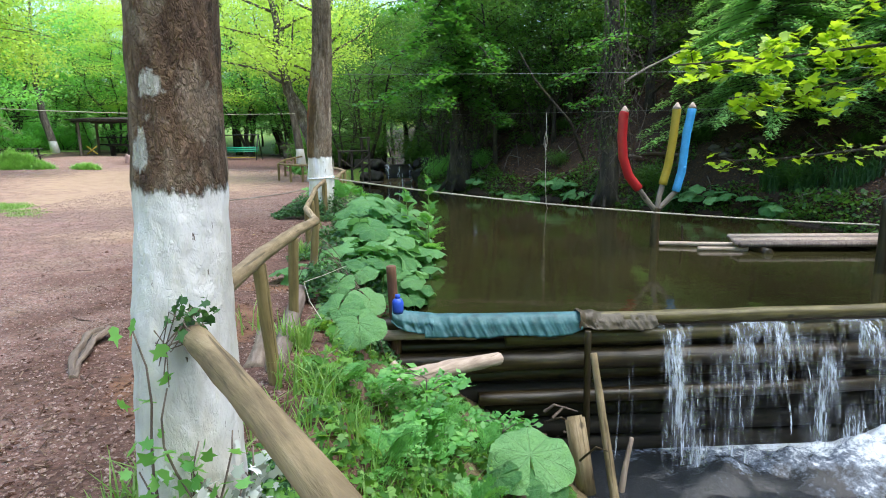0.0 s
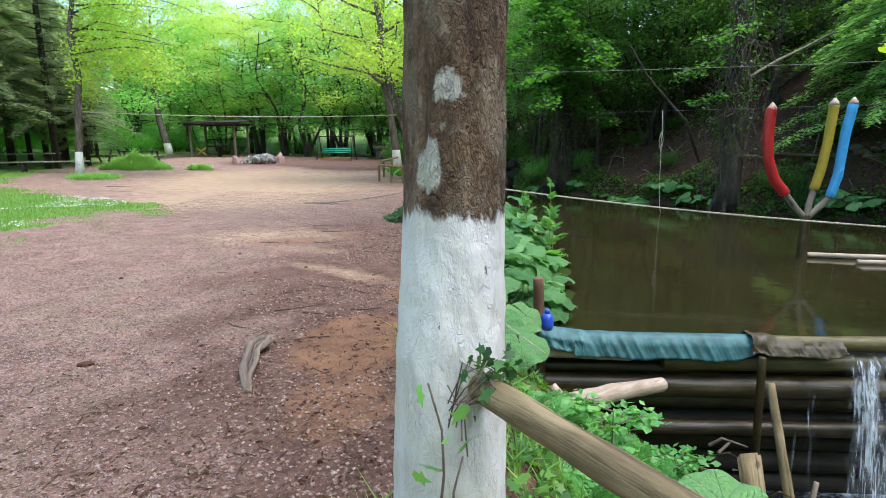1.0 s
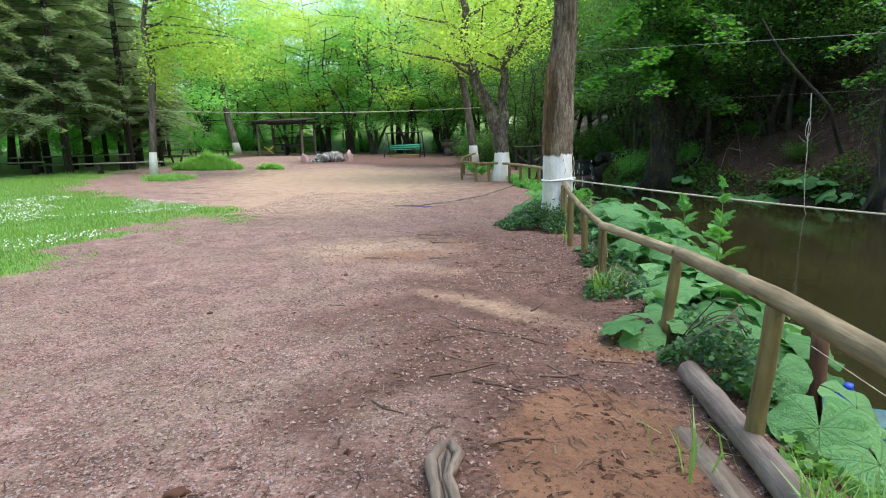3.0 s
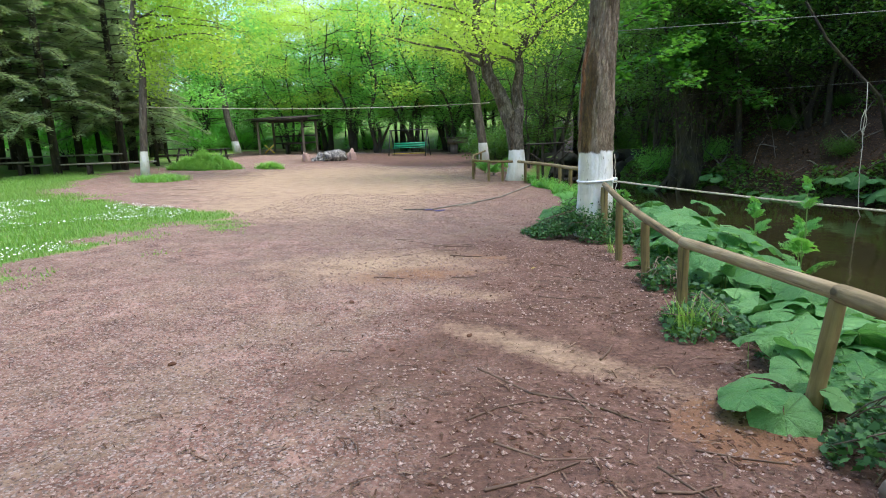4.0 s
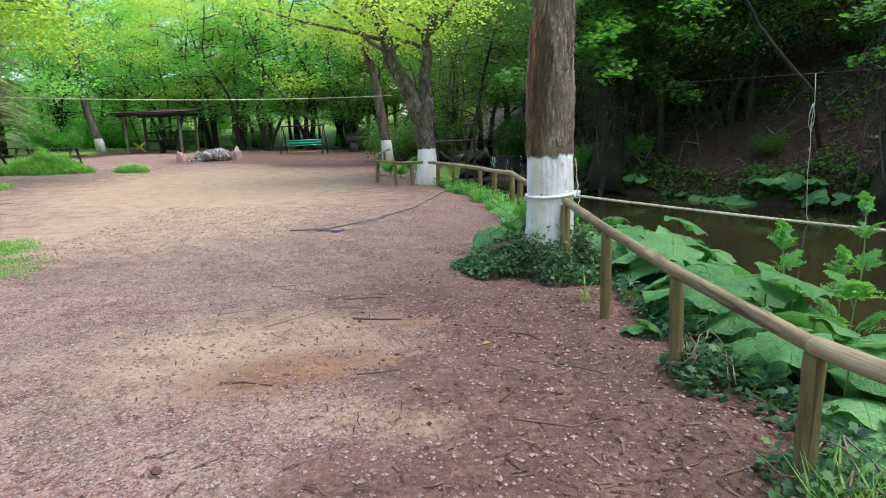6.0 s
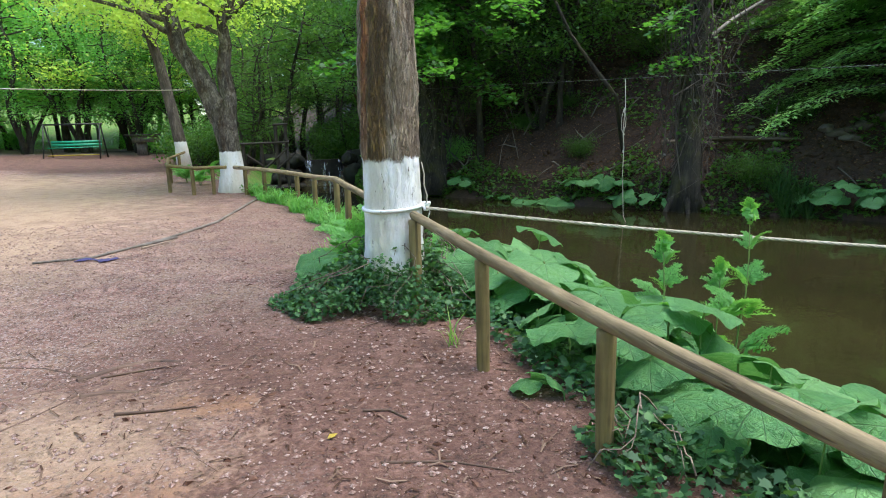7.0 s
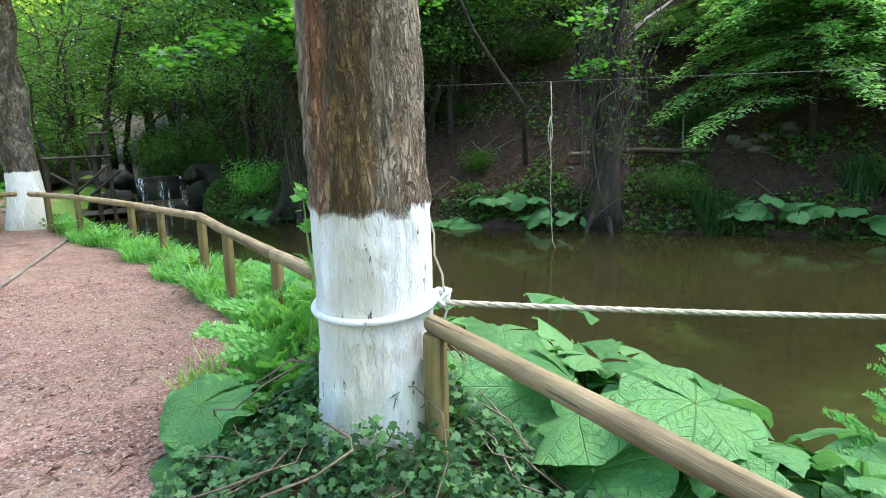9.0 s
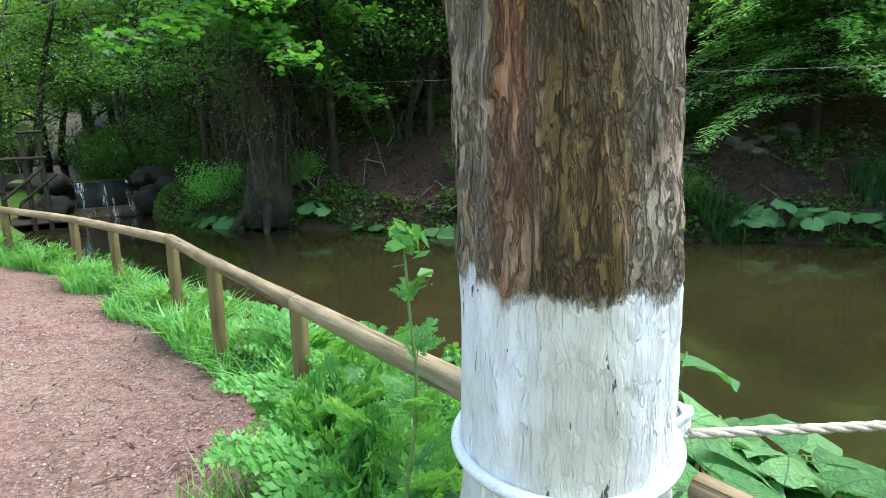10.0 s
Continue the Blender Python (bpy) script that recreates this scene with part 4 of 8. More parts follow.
T5 = make_broadleaf(35, 10, 4.0, 0.26, 8000, 0.15, L_SHADED, M_BARK, 0.10, "broad-leaved tree with low boughs hanging over the stream, coloured as in shade", lean=(-0.9, -.4))
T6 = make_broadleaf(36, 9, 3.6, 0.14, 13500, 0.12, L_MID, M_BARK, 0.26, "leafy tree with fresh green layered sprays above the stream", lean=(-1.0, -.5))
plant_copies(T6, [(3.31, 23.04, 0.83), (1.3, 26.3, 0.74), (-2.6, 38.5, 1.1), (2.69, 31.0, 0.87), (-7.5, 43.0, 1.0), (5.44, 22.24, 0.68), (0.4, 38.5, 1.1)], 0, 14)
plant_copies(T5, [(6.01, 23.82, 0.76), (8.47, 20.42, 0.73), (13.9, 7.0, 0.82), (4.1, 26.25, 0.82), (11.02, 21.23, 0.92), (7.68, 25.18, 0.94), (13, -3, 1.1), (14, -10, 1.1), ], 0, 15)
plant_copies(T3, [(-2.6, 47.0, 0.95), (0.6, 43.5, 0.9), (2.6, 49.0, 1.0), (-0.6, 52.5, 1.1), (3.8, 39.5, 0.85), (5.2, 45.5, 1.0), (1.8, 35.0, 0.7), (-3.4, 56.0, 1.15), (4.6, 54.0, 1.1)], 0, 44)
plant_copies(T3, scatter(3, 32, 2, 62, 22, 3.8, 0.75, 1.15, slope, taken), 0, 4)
c1 = copy_thing(T1, pose(0, 0, 0))
plant_copies(c1, scatter(5, 34, 4, 60, 9, 3.6, 0.7, 1.05, lambda x, y: x > far_x(y) + 7 and not (x < 24 and 8 < y < 21), taken), 0, 5)


def make_twisty(seed, h, label, mat=None):
    """A many-stemmed wood-edge tree: dark winding stems, bare below, with thin fresh foliage."""
    rnd, rng = random.Random(seed), np.random.default_rng(seed)
    root = empty("tree", (0, 0, 0), label, "tree", "woodland trees")
    tips = []
    for k in range(4):
        g = Geo()
        az = k * 1.7 + rnd.uniform(-.4, .4)
        lean = rnd.uniform(0.12, 0.34) * h
        st = bend((0.15 * math.cos(az), 0.15 * math.sin(az), -0.2), (lean * math.cos(az), lean * math.sin(az), h * rnd.uniform(0.75, 1.0)), 12, 0.16 * h, seed + 7 * k)
        r0 = rnd.uniform(0.09, 0.17)
        g.tube(st, [r0 * (1 - 0.8 * i / 12) for i in range(13)], 8, False, 0.15, seed + k)
        for j in range(3, 12):
            for _ in range(2):
                a2 = rnd.uniform(0, 6.28)
                L = rnd.uniform(0.6, 2.2)
                e = st[j] + Vector((math.cos(a2) * L, math.sin(a2) * L, rnd.uniform(-.1, .8)))
                lb = bend(st[j], e, 4, 0.3 * L, seed + j * 3 + k)
                g.tube(lb, [r0 * 0.32 * (1 - .8 * i / 4) for i in range(5)], 4, False)
                tips += lb[2:]
        part("stem", g, M_BARK, root)
    part("crown", quads("crown", leaves(tips, 0.4, 11500 if mat is None else 6500, 0.12 if mat is None else 0.10, rng, 0.5, 0.5), mat or L_FOREST), None, root)
    return root


T8 = make_twisty(38, 7.0, "dark winding tree leaning over the head of the stream", L_SHADED)
plant_copies(T8, [(-2.4, 31.3, 0.78), (-3.5, 29.7, 0.64), (1.3, 27.6, 0.62), (2.62, 24.86, 0.69), (0.9, 31.4, 0.85), (5.17, 22.89, 0.68)], 0, 21)
T7 = make_twisty(37, 9.0, "wood-edge tree with winding dark stems and thin fresh leaves")
plant_copies(T7, [(-9.6, 44.5, 1.0), (-12.6, 45.5, 1.1), (-15.2, 44.2, 0.95), (-17.6, 46.0, 1.1), (-23.4, 47.5, 1.0), (-29.6, 45.0, 1.05), (-7.2, 46.5, 1.0), (-20.4, 48.0, 1.15), (-10.9, 49.0, 1.2), (-30.0, 40.0, 1.0)], 0, 20)
plant_copies(F1, [(-20.9, 25.4, 0.95), (-23.4, 22.9, 1.0), (-24.4, 26.8, 1.0), (-21.6, 22.6, 0.9), (-25.5, 24.5, 1.05), (-22.6, 19.4, 0.9), (-28.5, 28.5, 1.1), (-25.0, 31.0, 0.95), (-27, 17, 1.0), (-28.5, 34.0, 1.0), (-31, 22, 1.1), (-24.2, 16.6, 0.9)], 0, 6)
plant_copies(F2, [(-23.5, 20.6, 0.9), (-21.4, 28.2, 0.75), (-27, 31, 1.0), (-23.6, 29.5, 0.9), (-26.6, 36, 0.9)], 0, 7)
F3 = make_fir(43, 7, 4.0, L_FIR_FRESH, 28, "conifer with fresh green flat boughs on the far bank", True)
plant_copies(F3, [(9.7, 15.5, 0.82), (10.6, 17.7, 0.75), (12.4, 13.2, 0.85), (12.0, 16.2, 1.0)], 0, 17)
c2 = copy_thing(T1, pose(0, 0, 0))
plant_copies(c2, scatter(-44, -22, 8, 46, 14, 4.0, 0.8, 1.15, lambda x, y: x < -27.5 and abs(x + 2.6 + 0.594 * (y - 3.9)) > 4.0, taken), 0, 8)
# unseen trees added behind the walk's start, as surroundings and to shade the weir
c3 = copy_thing(T2, pose(0, 0, 0))
plant_copies(c3, scatter(-40, -14, -26, 6, 7, 4.0, 0.9, 1.15, lambda x, y: x < -15, taken) + scatter(-12, 14, -34, -14, 8, 4.2, 0.9, 1.2, lambda x, y: True, taken) + [(6.0, -11.0, 0.85), (-11.0, -9.0, 0.9)], 0, 9)

B1 = make_bush(51, 1.3, 1.5, 4600, 0.10, L_FOREST, "leafy green bush in the undergrowth")
B2 = make_bush(52, 1.3, 1.5, 4600, 0.09, L_SHADED, "leafy shrub in the undergrowth, coloured as in shade")
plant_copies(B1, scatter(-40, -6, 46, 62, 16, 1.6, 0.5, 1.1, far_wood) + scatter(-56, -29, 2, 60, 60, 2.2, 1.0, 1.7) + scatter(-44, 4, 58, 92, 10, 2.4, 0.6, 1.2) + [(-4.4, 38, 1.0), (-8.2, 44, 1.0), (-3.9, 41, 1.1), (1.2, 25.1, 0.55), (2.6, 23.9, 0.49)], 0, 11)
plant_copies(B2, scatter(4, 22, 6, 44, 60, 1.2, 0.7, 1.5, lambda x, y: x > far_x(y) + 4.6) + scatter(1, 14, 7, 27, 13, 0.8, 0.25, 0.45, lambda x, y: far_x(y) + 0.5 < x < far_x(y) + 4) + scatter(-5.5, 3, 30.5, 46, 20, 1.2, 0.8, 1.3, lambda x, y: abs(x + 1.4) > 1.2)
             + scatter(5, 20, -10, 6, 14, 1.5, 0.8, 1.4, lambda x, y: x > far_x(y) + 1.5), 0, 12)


# ---- railing ----
def log_part(name, pts, r, mat, parent, n=14, wob=0.11, seed=0.0, label="", taper=1.0, sub=12):
    """A round timber through pts, in its parent's space, with its own axis along local z so that the grain runs along it."""
    pts = [Vector(p) for p in pts]
    ax = (pts[-1] - pts[0])
    m = Matrix.Translation(pts[0]) @ ax.to_track_quat("Z", "Y").to_matrix().to_4x4()
    inv = m.inverted()
    dense = []
    for a, c in zip(pts, pts[1:]):
        for i in range(sub):
            dense.append(inv @ a.lerp(c, i / sub))
    dense.append(inv @ pts[-1])
    k = len(dense) - 1
    rr = [r * (1 + (taper - 1) * i / k) for i in range(k + 1)]
    g = Geo()
    ends = (dense[0] + (dense[0] - dense[1]).normalized() * r * 0.12, dense[-1] + (dense[-1] - dense[-2]).normalized() * r * 0.12)
    g.tube([ends[0]] + dense + [ends[1]], [rr[0] * 0.86] + rr + [rr[-1] * 0.86], n, True, wob, seed)
    return part(name, g, mat, parent, label, at=m)


def railing():
    root = empty("railing", (0, 0, 0), "rustic round-timber railing along the bank, low posts and single rail", "railing")
    line = [(-0.85, 2.2, 0.87), (-0.94, 3.52, 0.845), (-0.98, 4.73, 0.81), (-1.07, 6.32, 0.70), (-1.47, 7.93, 0.665), (-1.595, 9.02, 0.70), (-1.71, 10.13, 0.77), (-1.76, 11.53, 0.825)]
    log_part("rail", [line[0], line[1], line[2], line[3]], 0.047, M_RAIL, root, seed=1)
    log_part("rail", [line[3], line[4]], 0.042, M_RAIL, root, seed=2)
    log_part("rail", [line[4], line[5], line[6], line[7]], 0.037, M_RAIL, root, seed=3)
    for k, (x, y, top, dx, dy) in enumerate([(-0.87, 3.5, 0.80, -0.07, 0.02), (-1.04, 4.78, 0.765, 0.06, -0.05), (-1.16, 6.36, 0.66, 0.09, -0.03), (-1.46, 7.93, 0.625, 0, 0), (-1.56, 9.05, 0.66, -0.03, -0.02), (-1.70, 10.17, 0.735, -0.01, -0.03), (-1.765, 11.50, 0.785, 0, 0)]):
        z = land_z(x, y)
        log_part("post", [(x, y, z - 0.15), (x + dx, y + dy, top)], 0.042 if k < 6 else 0.05, M_POST, root, seed=10 + k, wob=0.12)
    return root


def near_rail():
    root = empty("railing", (0, 0, 0), "round-timber rail running from the limewashed tree", "railing")
    log_part("rail", [(-0.71, 1.85, 0.922), (-0.37, 1.25, 0.987), (-0.06, 0.69, 1.047), (0.436, -0.2, 1.142)], 0.041, M_RAIL, root, seed=5, taper=0.6)
    log_part("post", [(0.436, -0.2, land_z(0.436, -0.2) - 0.2), (0.436, -0.2, 1.11)], 0.05, M_POST, root, seed=6)


def far_railing():
    root = empty("railing", (0, 0, 0), "rustic round-timber railing curving between limewashed trees", "railing")
    line = [(-1.90, 12.03, 0.885), (-1.77, 13.6, 0.765), (-1.85, 14.7, 0.80), (-1.875, 15.75, 0.815), (-2.07, 17.3, 0.755), (-2.31, 18.3, 0.755), (-2.95, 20.0, 0.775), (-3.52, 21.0, 0.79)]
    log_part("rail", line[0:2], 0.042, M_RAIL, root, seed=21)
    log_part("rail", line[1:4], 0.042, M_RAIL, root, seed=22)
    log_part("rail", line[3:6], 0.042, M_RAIL, root, seed=23)
    log_part("rail", line[5:8], 0.042, M_RAIL, root, seed=24)
    more = [(-3.7, 21.05, 0.80), (-4.3, 20.75, 0.82), (-5.0, 21.6, 0.86), (-5.3, 24.0, 0.94), (-5.35, 28.0, 1.0)]
    log_part("rail", more[0:3], 0.036, M_POST, root, seed=25)
    log_part("rail", more[2:5], 0.036, M_POST, root, seed=26)
    for k, (x, y, top) in enumerate([(-1.77, 13.6, 0.73), (-1.855, 14.72, 0.765), (-1.875, 15.75, 0.78), (-2.07, 17.3, 0.715), (-2.31, 18.3, 0.715), (-2.9, 19.85, 0.74), (-3.3, 20.7, 0.75),
                                     (-4.0, 20.95, 0.78), (-4.42, 20.9, 0.78), (-5.0, 21.6, 0.82), (-5.29, 24.0, 0.90), (-5.32, 26.2, 0.94)]):
        z = land_z(x, y)
        log_part("post", [(x, y, z - 0.15), (x + 0.01, y, top)], 0.044, M_POST, root, seed=30 + k, wob=0.12)


railing()
near_rail()
far_railing()


# ---- weir ----
def weir():
    root = empty("log_weir", (0, 0, 0), "log weir of stacked round wet timbers, the lowest coloured dark for shade", "weir")
    for k, (x0, x1, z, r, mat, dy, tilt) in enumerate([(1.7, 9.6, -0.385, 0.07, M_LIP, -0.02, 0.0), (-0.35, 1.9, -0.395, 0.075, M_LOG_WET, 0.0, 0.0), (-0.75, 0.66, -0.505, 0.060, M_LOG_PALE, -0.065, 0.0),
                                                       (1.0, 9.6, -0.58, 0.085, M_LIP, 0.02, 0.02), (-0.7, 9.6, -0.71, 0.075, M_LOG_WET, 0.14, 0.0), (-0.7, 9.6, -0.865, 0.115, M_LOG_WET, 0.0, -0.02),
                                                       (-0.8, 9.6, -1.07, 0.09, M_LOG_WET, 0.17, 0.0), (0.7, 9.6, -1.265, 0.08, M_LOG_WET, -0.02, 0.015), (-0.8, 9.6, -1.29, 0.11, M_LOG_SHADED, 0.15, 0.0),
                                                       (-0.8, 9.6, -1.5, 0.11, M_LOG_SHADED, 0.17, 0.0), (-0.8, 9.6, -1.72, 0.12, M_LOG_SHADED, 0.15, 0.01), (-0.8, 9.6, -1.96, 0.12, M_LOG_SHADED, 0.16, 0.0), (-0.8, 9.6, -2.2, 0.12, M_LOG_SHADED, 0.15, 0.0)]):
        mid = (x0 + x1) / 2
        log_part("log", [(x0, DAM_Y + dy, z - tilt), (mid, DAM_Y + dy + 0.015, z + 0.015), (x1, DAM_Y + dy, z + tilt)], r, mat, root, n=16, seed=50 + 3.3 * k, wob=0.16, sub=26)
    # added dark sheet, standing in for the shade seen between the logs
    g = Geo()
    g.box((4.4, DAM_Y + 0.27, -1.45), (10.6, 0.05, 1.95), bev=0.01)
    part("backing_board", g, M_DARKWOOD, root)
    log_part("prop", [(1.86, 5.72, -2.3), (1.84, 5.74, -0.46)], 0.035, M_LOG_WET, root, seed=70)
    return root


weir()


def lean_pole(name, pts, r, mat, label, taper=1.0, seed=0.0):
    root = empty(name, pts[0], label, "log")
    p0 = Vector(pts[0])
    log_part("stem", [Vector(p) - p0 for p in pts], r, mat, root, seed=seed, taper=taper, wob=0.10)
    return root


lean_pole("wooden_pole", [(1.95, 4.95, -2.12), (1.90, 5.25, -1.4), (1.845, 5.56, -0.64)], 0.046, M_RAIL, "peeled yellow wooden pole leaning on the weir", 0.8, 80)
lean_pole("peeled_log", [(-0.42, 4.35, -0.50), (-0.13, 4.82, -0.565), (0.35, 5.16, -0.585), (0.84, 5.41, -0.605)], 0.115, M_LOG_PALE, "pale peeled log with a stub lying on the weedy bank", 0.55, 81)
lean_pole("log_stub", [(-0.10, 4.80, -0.52), (-0.20, 4.86, -0.40)], 0.05, M_LOG_PALE, "broken stub of a pale peeled log", 0.7, 87)
lean_pole("grey_log", [(-1.13, 5.6, 0.09), (-1.05, 4.9, 0.08), (-0.93, 3.7, 0.06)], 0.07, M_LOG, "weathered grey log edging the path beside the railing", 1.0, 82)



# ---- plants on the banks ----
M_BUR, nt, b = tree_of("butterbur_leaf", 0.55)
uvn = nt.nodes.new("ShaderNodeUVMap")
sp = nt.nodes.new("ShaderNodeSeparateXYZ")
nt.links.new(uvn.outputs[0], sp.inputs[0])
fr = mathn(nt, "ABSOLUTE", mathn(nt, "SUBTRACT", mathn(nt, "FRACT", sp.outputs[0]), 0.5))
wid = mathn(nt, "MULTIPLY", fr, mathn(nt, "ADD", sp.outputs[1], 0.08))
vein = ramp(nt, wid, (0.0, 1), (0.028, 0))
oi = nt.nodes.new("ShaderNodeObjectInfo")
pn = noise_n(nt, coords(nt), 7.0, 5, 0.65)
cc = ramp(nt, mathn(nt, "ADD", mathn(nt, "MULTIPLY", oi.outputs["Random"], 0.65), mathn(nt, "MULTIPLY", pn, 0.35)),
          (0.15, (0.042, 0.165, 0.048)), (0.5, (0.10, 0.295, 0.10)), (0.85, (0.22, 0.46, 0.18)))
side_v = mathn(nt, "ABSOLUTE", mathn(nt, "SUBTRACT", mathn(nt, "FRACT", mathn(nt, "SUBTRACT", mathn(nt, "MULTIPLY", sp.outputs[1], 5.5), mathn(nt, "MULTIPLY", fr, 2.6))), 0.5))
side_v = mathn(nt, "MULTIPLY", ramp(nt, side_v, (0.0, 0.8), (0.07, 0)), ramp(nt, sp.outputs[1], (0.15, 0), (0.35, 1)))
cc = mixc(nt, ramp(nt, noise_n(nt, coords(nt), 2.2, 3, 0.6), (0.40, 0), (0.66, 0.45)), cc, (0.17, 0.39, 0.10))
cc = mixc(nt, mathn(nt, "MULTIPLY", mathn(nt, "MULTIPLY", mathn(nt, "MAXIMUM", vein, side_v), pn), 0.75), cc, (0.42, 0.60, 0.34))
holes = noise_n(nt, coords(nt), 24.0, 2, 0.5)
cc = mixc(nt, ramp(nt, holes, (0.72, 0), (0.735, 0.8)), cc, (0.03, 0.05, 0.015))
nt.links.new(cc, b.inputs["Base Color"])
net = nd(nt, "TexVoronoi", Scale=11.0)
net.feature = "DISTANCE_TO_EDGE"
nt.links.new(coords(nt), net.inputs["Vector"])
bump(nt, b, mathn(nt, "ADD", mathn(nt, "MULTIPLY", mathn(nt, "MAXIMUM", vein, side_v), -0.3), mathn(nt, "ADD", mathn(nt, "MULTIPLY", ramp(nt, net.outputs["Distance"], (0.0, 0), (0.10, 1)), 0.07), mathn(nt, "MULTIPLY", noise_n(nt, coords(nt), 5.0, 4), 0.9))), 0.9, 0.035)
b.inputs["Specular IOR Level"].default_value = 0.4
b.inputs["Roughness"].default_value = 0.52
tl = nt.nodes.new("ShaderNodeBsdfTranslucent")
nt.links.new(mixc(nt, 0.5, cc, (0.13, 0.37, 0.05)), tl.inputs[0])
ms = nt.nodes.new("ShaderNodeMixShader")
ms.inputs[0].default_value = 0.35
nt.links.new(b.outputs[0], ms.inputs[1])
nt.links.new(tl.outputs[0], ms.inputs[2])
nt.links.new(ms.outputs[0], nt.nodes["Material Output"].inputs[0])
M_STALK = plain_mat("green_stalk", (0.16, 0.26, 0.07), 0.6)


def bur_leaf_mesh(seed):
    """A kidney-shaped butterbur blade, radius 1, softly wavy with sunken veins, its notch at the back."""
    rnd = random.Random(seed)
    n, rings = 80, (0.0, 0.12, 0.26, 0.42, 0.57, 0.71, 0.83, 0.92, 1.0)
    ph = [rnd.uniform(0, 6.28) for _ in range(5)]
    fold, cup = rnd.uniform(-0.10, 0.04), rnd.uniform(-0.30, -0.10)
    wide = rnd.uniform(1.0, 1.16)
    v, uv, f = [], [], []
    for ri, r in enumerate(rings):
        for k in range(n + 1):
            a = radians(-174 + 348 * k / n)
            rim = 1 + 0.006 * math.cos(10 * a) + 0.035 * math.sin(3 * a + ph[0]) + 0.015 * math.sin(7 * a + ph[3]) + 0.008 * math.sin(23 * a + ph[1])
            ear = 1.0 + 0.13 * abs(math.sin(a / 2)) ** 4
            q = r * rim * ear
            x, y = q * math.cos(a), q * math.sin(a) * wide
            z = cup * q * q + fold * abs(y) * q + 0.10 * r * (1 - r) - 0.022 * r * (1.1 - r) * math.cos(10 * a) + 0.075 * r ** 3 * math.sin(3 * a + ph[2]) + 0.08 * r ** 3 * math.sin(5 * a + ph[3]) + 0.05 * r ** 5 * math.sin(8 * a + ph[4])
            z += 0.035 * noise.noise(Vector((x * 3, y * 3, seed))) + 0.012 * noise.noise(Vector((x * 9, y * 9, seed)))
            v.append((x + 0.12, y, z))
            uv.append((a / (2 * math.pi) * 10 + 0.5, r))
    for ri in range(len(rings) - 1):
        for k in range(n):
            a = ri * (n + 1) + k
            f.append((a, a + n + 1, a + n + 2, a + 1))
    me = bpy.data.meshes.new("leaf")
    me.from_pydata(v, [], f)
    lay = me.uv_layers.new(name="UVMap")
    lay.data.foreach_set("uv", [c for lp in me.loops for c in uv[lp.vertex_index]])
    me.materials.append(M_BUR)
    me.polygons.foreach_set("use_smooth", [True] * len(me.polygons))
    me.update()
    return me


BUR = [bur_leaf_mesh(k) for k in range(9)]
STALK = Geo().tube([(0.0, 0, -1), (0.02, 0, -0.6), (0.0, 0, -0.2), (0.12, 0, 0.0)], [0.035, 0.028, 0.026, 0.03], 6).data("stalk", M_STALK)


def butterbur(x, y, n, r, h, label, seed, spread=0.22, face=None, z0=None):
    """One butterbur plant: n broad leaves on stalks of about h."""
    rnd = random.Random(seed)
    z = land_z(x, y) if z0 is None else z0
    root = empty("butterbur", (x, y, z), label, "plant", "butterbur plants")
    for k in range(n):
        az = (k * 2.4 + rnd.uniform(-.5, .5)) if face is None else face + rnd.uniform(-1.0, 1.0)
        s = r * (0.5 + 0.7 * rnd.random() ** 0.7)
        hh = h * rnd.uniform(0.55, 1.15)
        out = spread * rnd.uniform(0.4, 1.3) * (1 if n > 1 else 0.2)
        tilt = rnd.uniform(0.1, 0.6) if rnd.random() < 0.8 else rnd.uniform(0.5, 0.9)
        m = Matrix.Translation((math.cos(az) * out, math.sin(az) * out, hh)) @ Matrix.Rotation(az, 4, "Z") @ Matrix.Rotation(tilt, 4, "Y") @ Matrix.Rotation(rnd.uniform(-.25, .25), 4, "X") @ Matrix.Diagonal((s, s, s, 1))
        lf = part("leaf", BUR[rnd.randrange(9)], None, root, at=m)
        st = part("stalk", STALK, None, lf)
        st.matrix_basis = Matrix.Rotation(-tilt, 4, "Y") @ Matrix.Diagonal((1, 1, (hh + 0.05) / s, 1))
    return root


bur_label = "broad round-leaved butterbur growing on the near bank"
rb = random.Random(404)
# tall stand between the railing and the pond
spots = [(-0.65, 7.1, 5), (-0.55, 6.75, 6), (-0.15, 6.7, 5), (-0.65, 7.6, 5), (-0.3, 7.5, 5), (-0.75, 8.3, 5), (-0.5, 8.4, 6), (-0.15, 8.3, 4), (-0.85, 9.1, 7), (-0.45, 9.2, 6), (-0.1, 9.15, 5), (-0.8, 9.85, 6),
         (-0.45, 10.0, 5), (-0.7, 10.6, 6), (-0.4, 10.8, 5), (-0.75, 11.3, 6), (-0.4, 11.5, 5), (-0.55, 12.3, 5), (-0.95, 12.7, 4), (-0.85, 8.8, 3), (-0.1, 7.1, 5), (-0.15, 9.7, 5), (-0.2, 8.8, 5), (-0.15, 10.6, 4), (-0.85, 11.7, 5), (-0.8, 12.0, 4), (-0.1, 11.1, 5), (-0.15, 11.9, 5), (-0.95, 11.15, 4), (-1.0, 11.9, 4), (-0.6, 11.65, 5), (-0.95, 10.35, 4)]
for k, (x, y, n) in enumerate(spots):
    butterbur(x, y, n + 2, rb.uniform(0.18, 0.27), rb.uniform(0.12, 0.42) - 0.34 * float(smooth01(-0.65, -0.1, x)) - land_z(x, y), bur_label, 900 + k, 0.34)
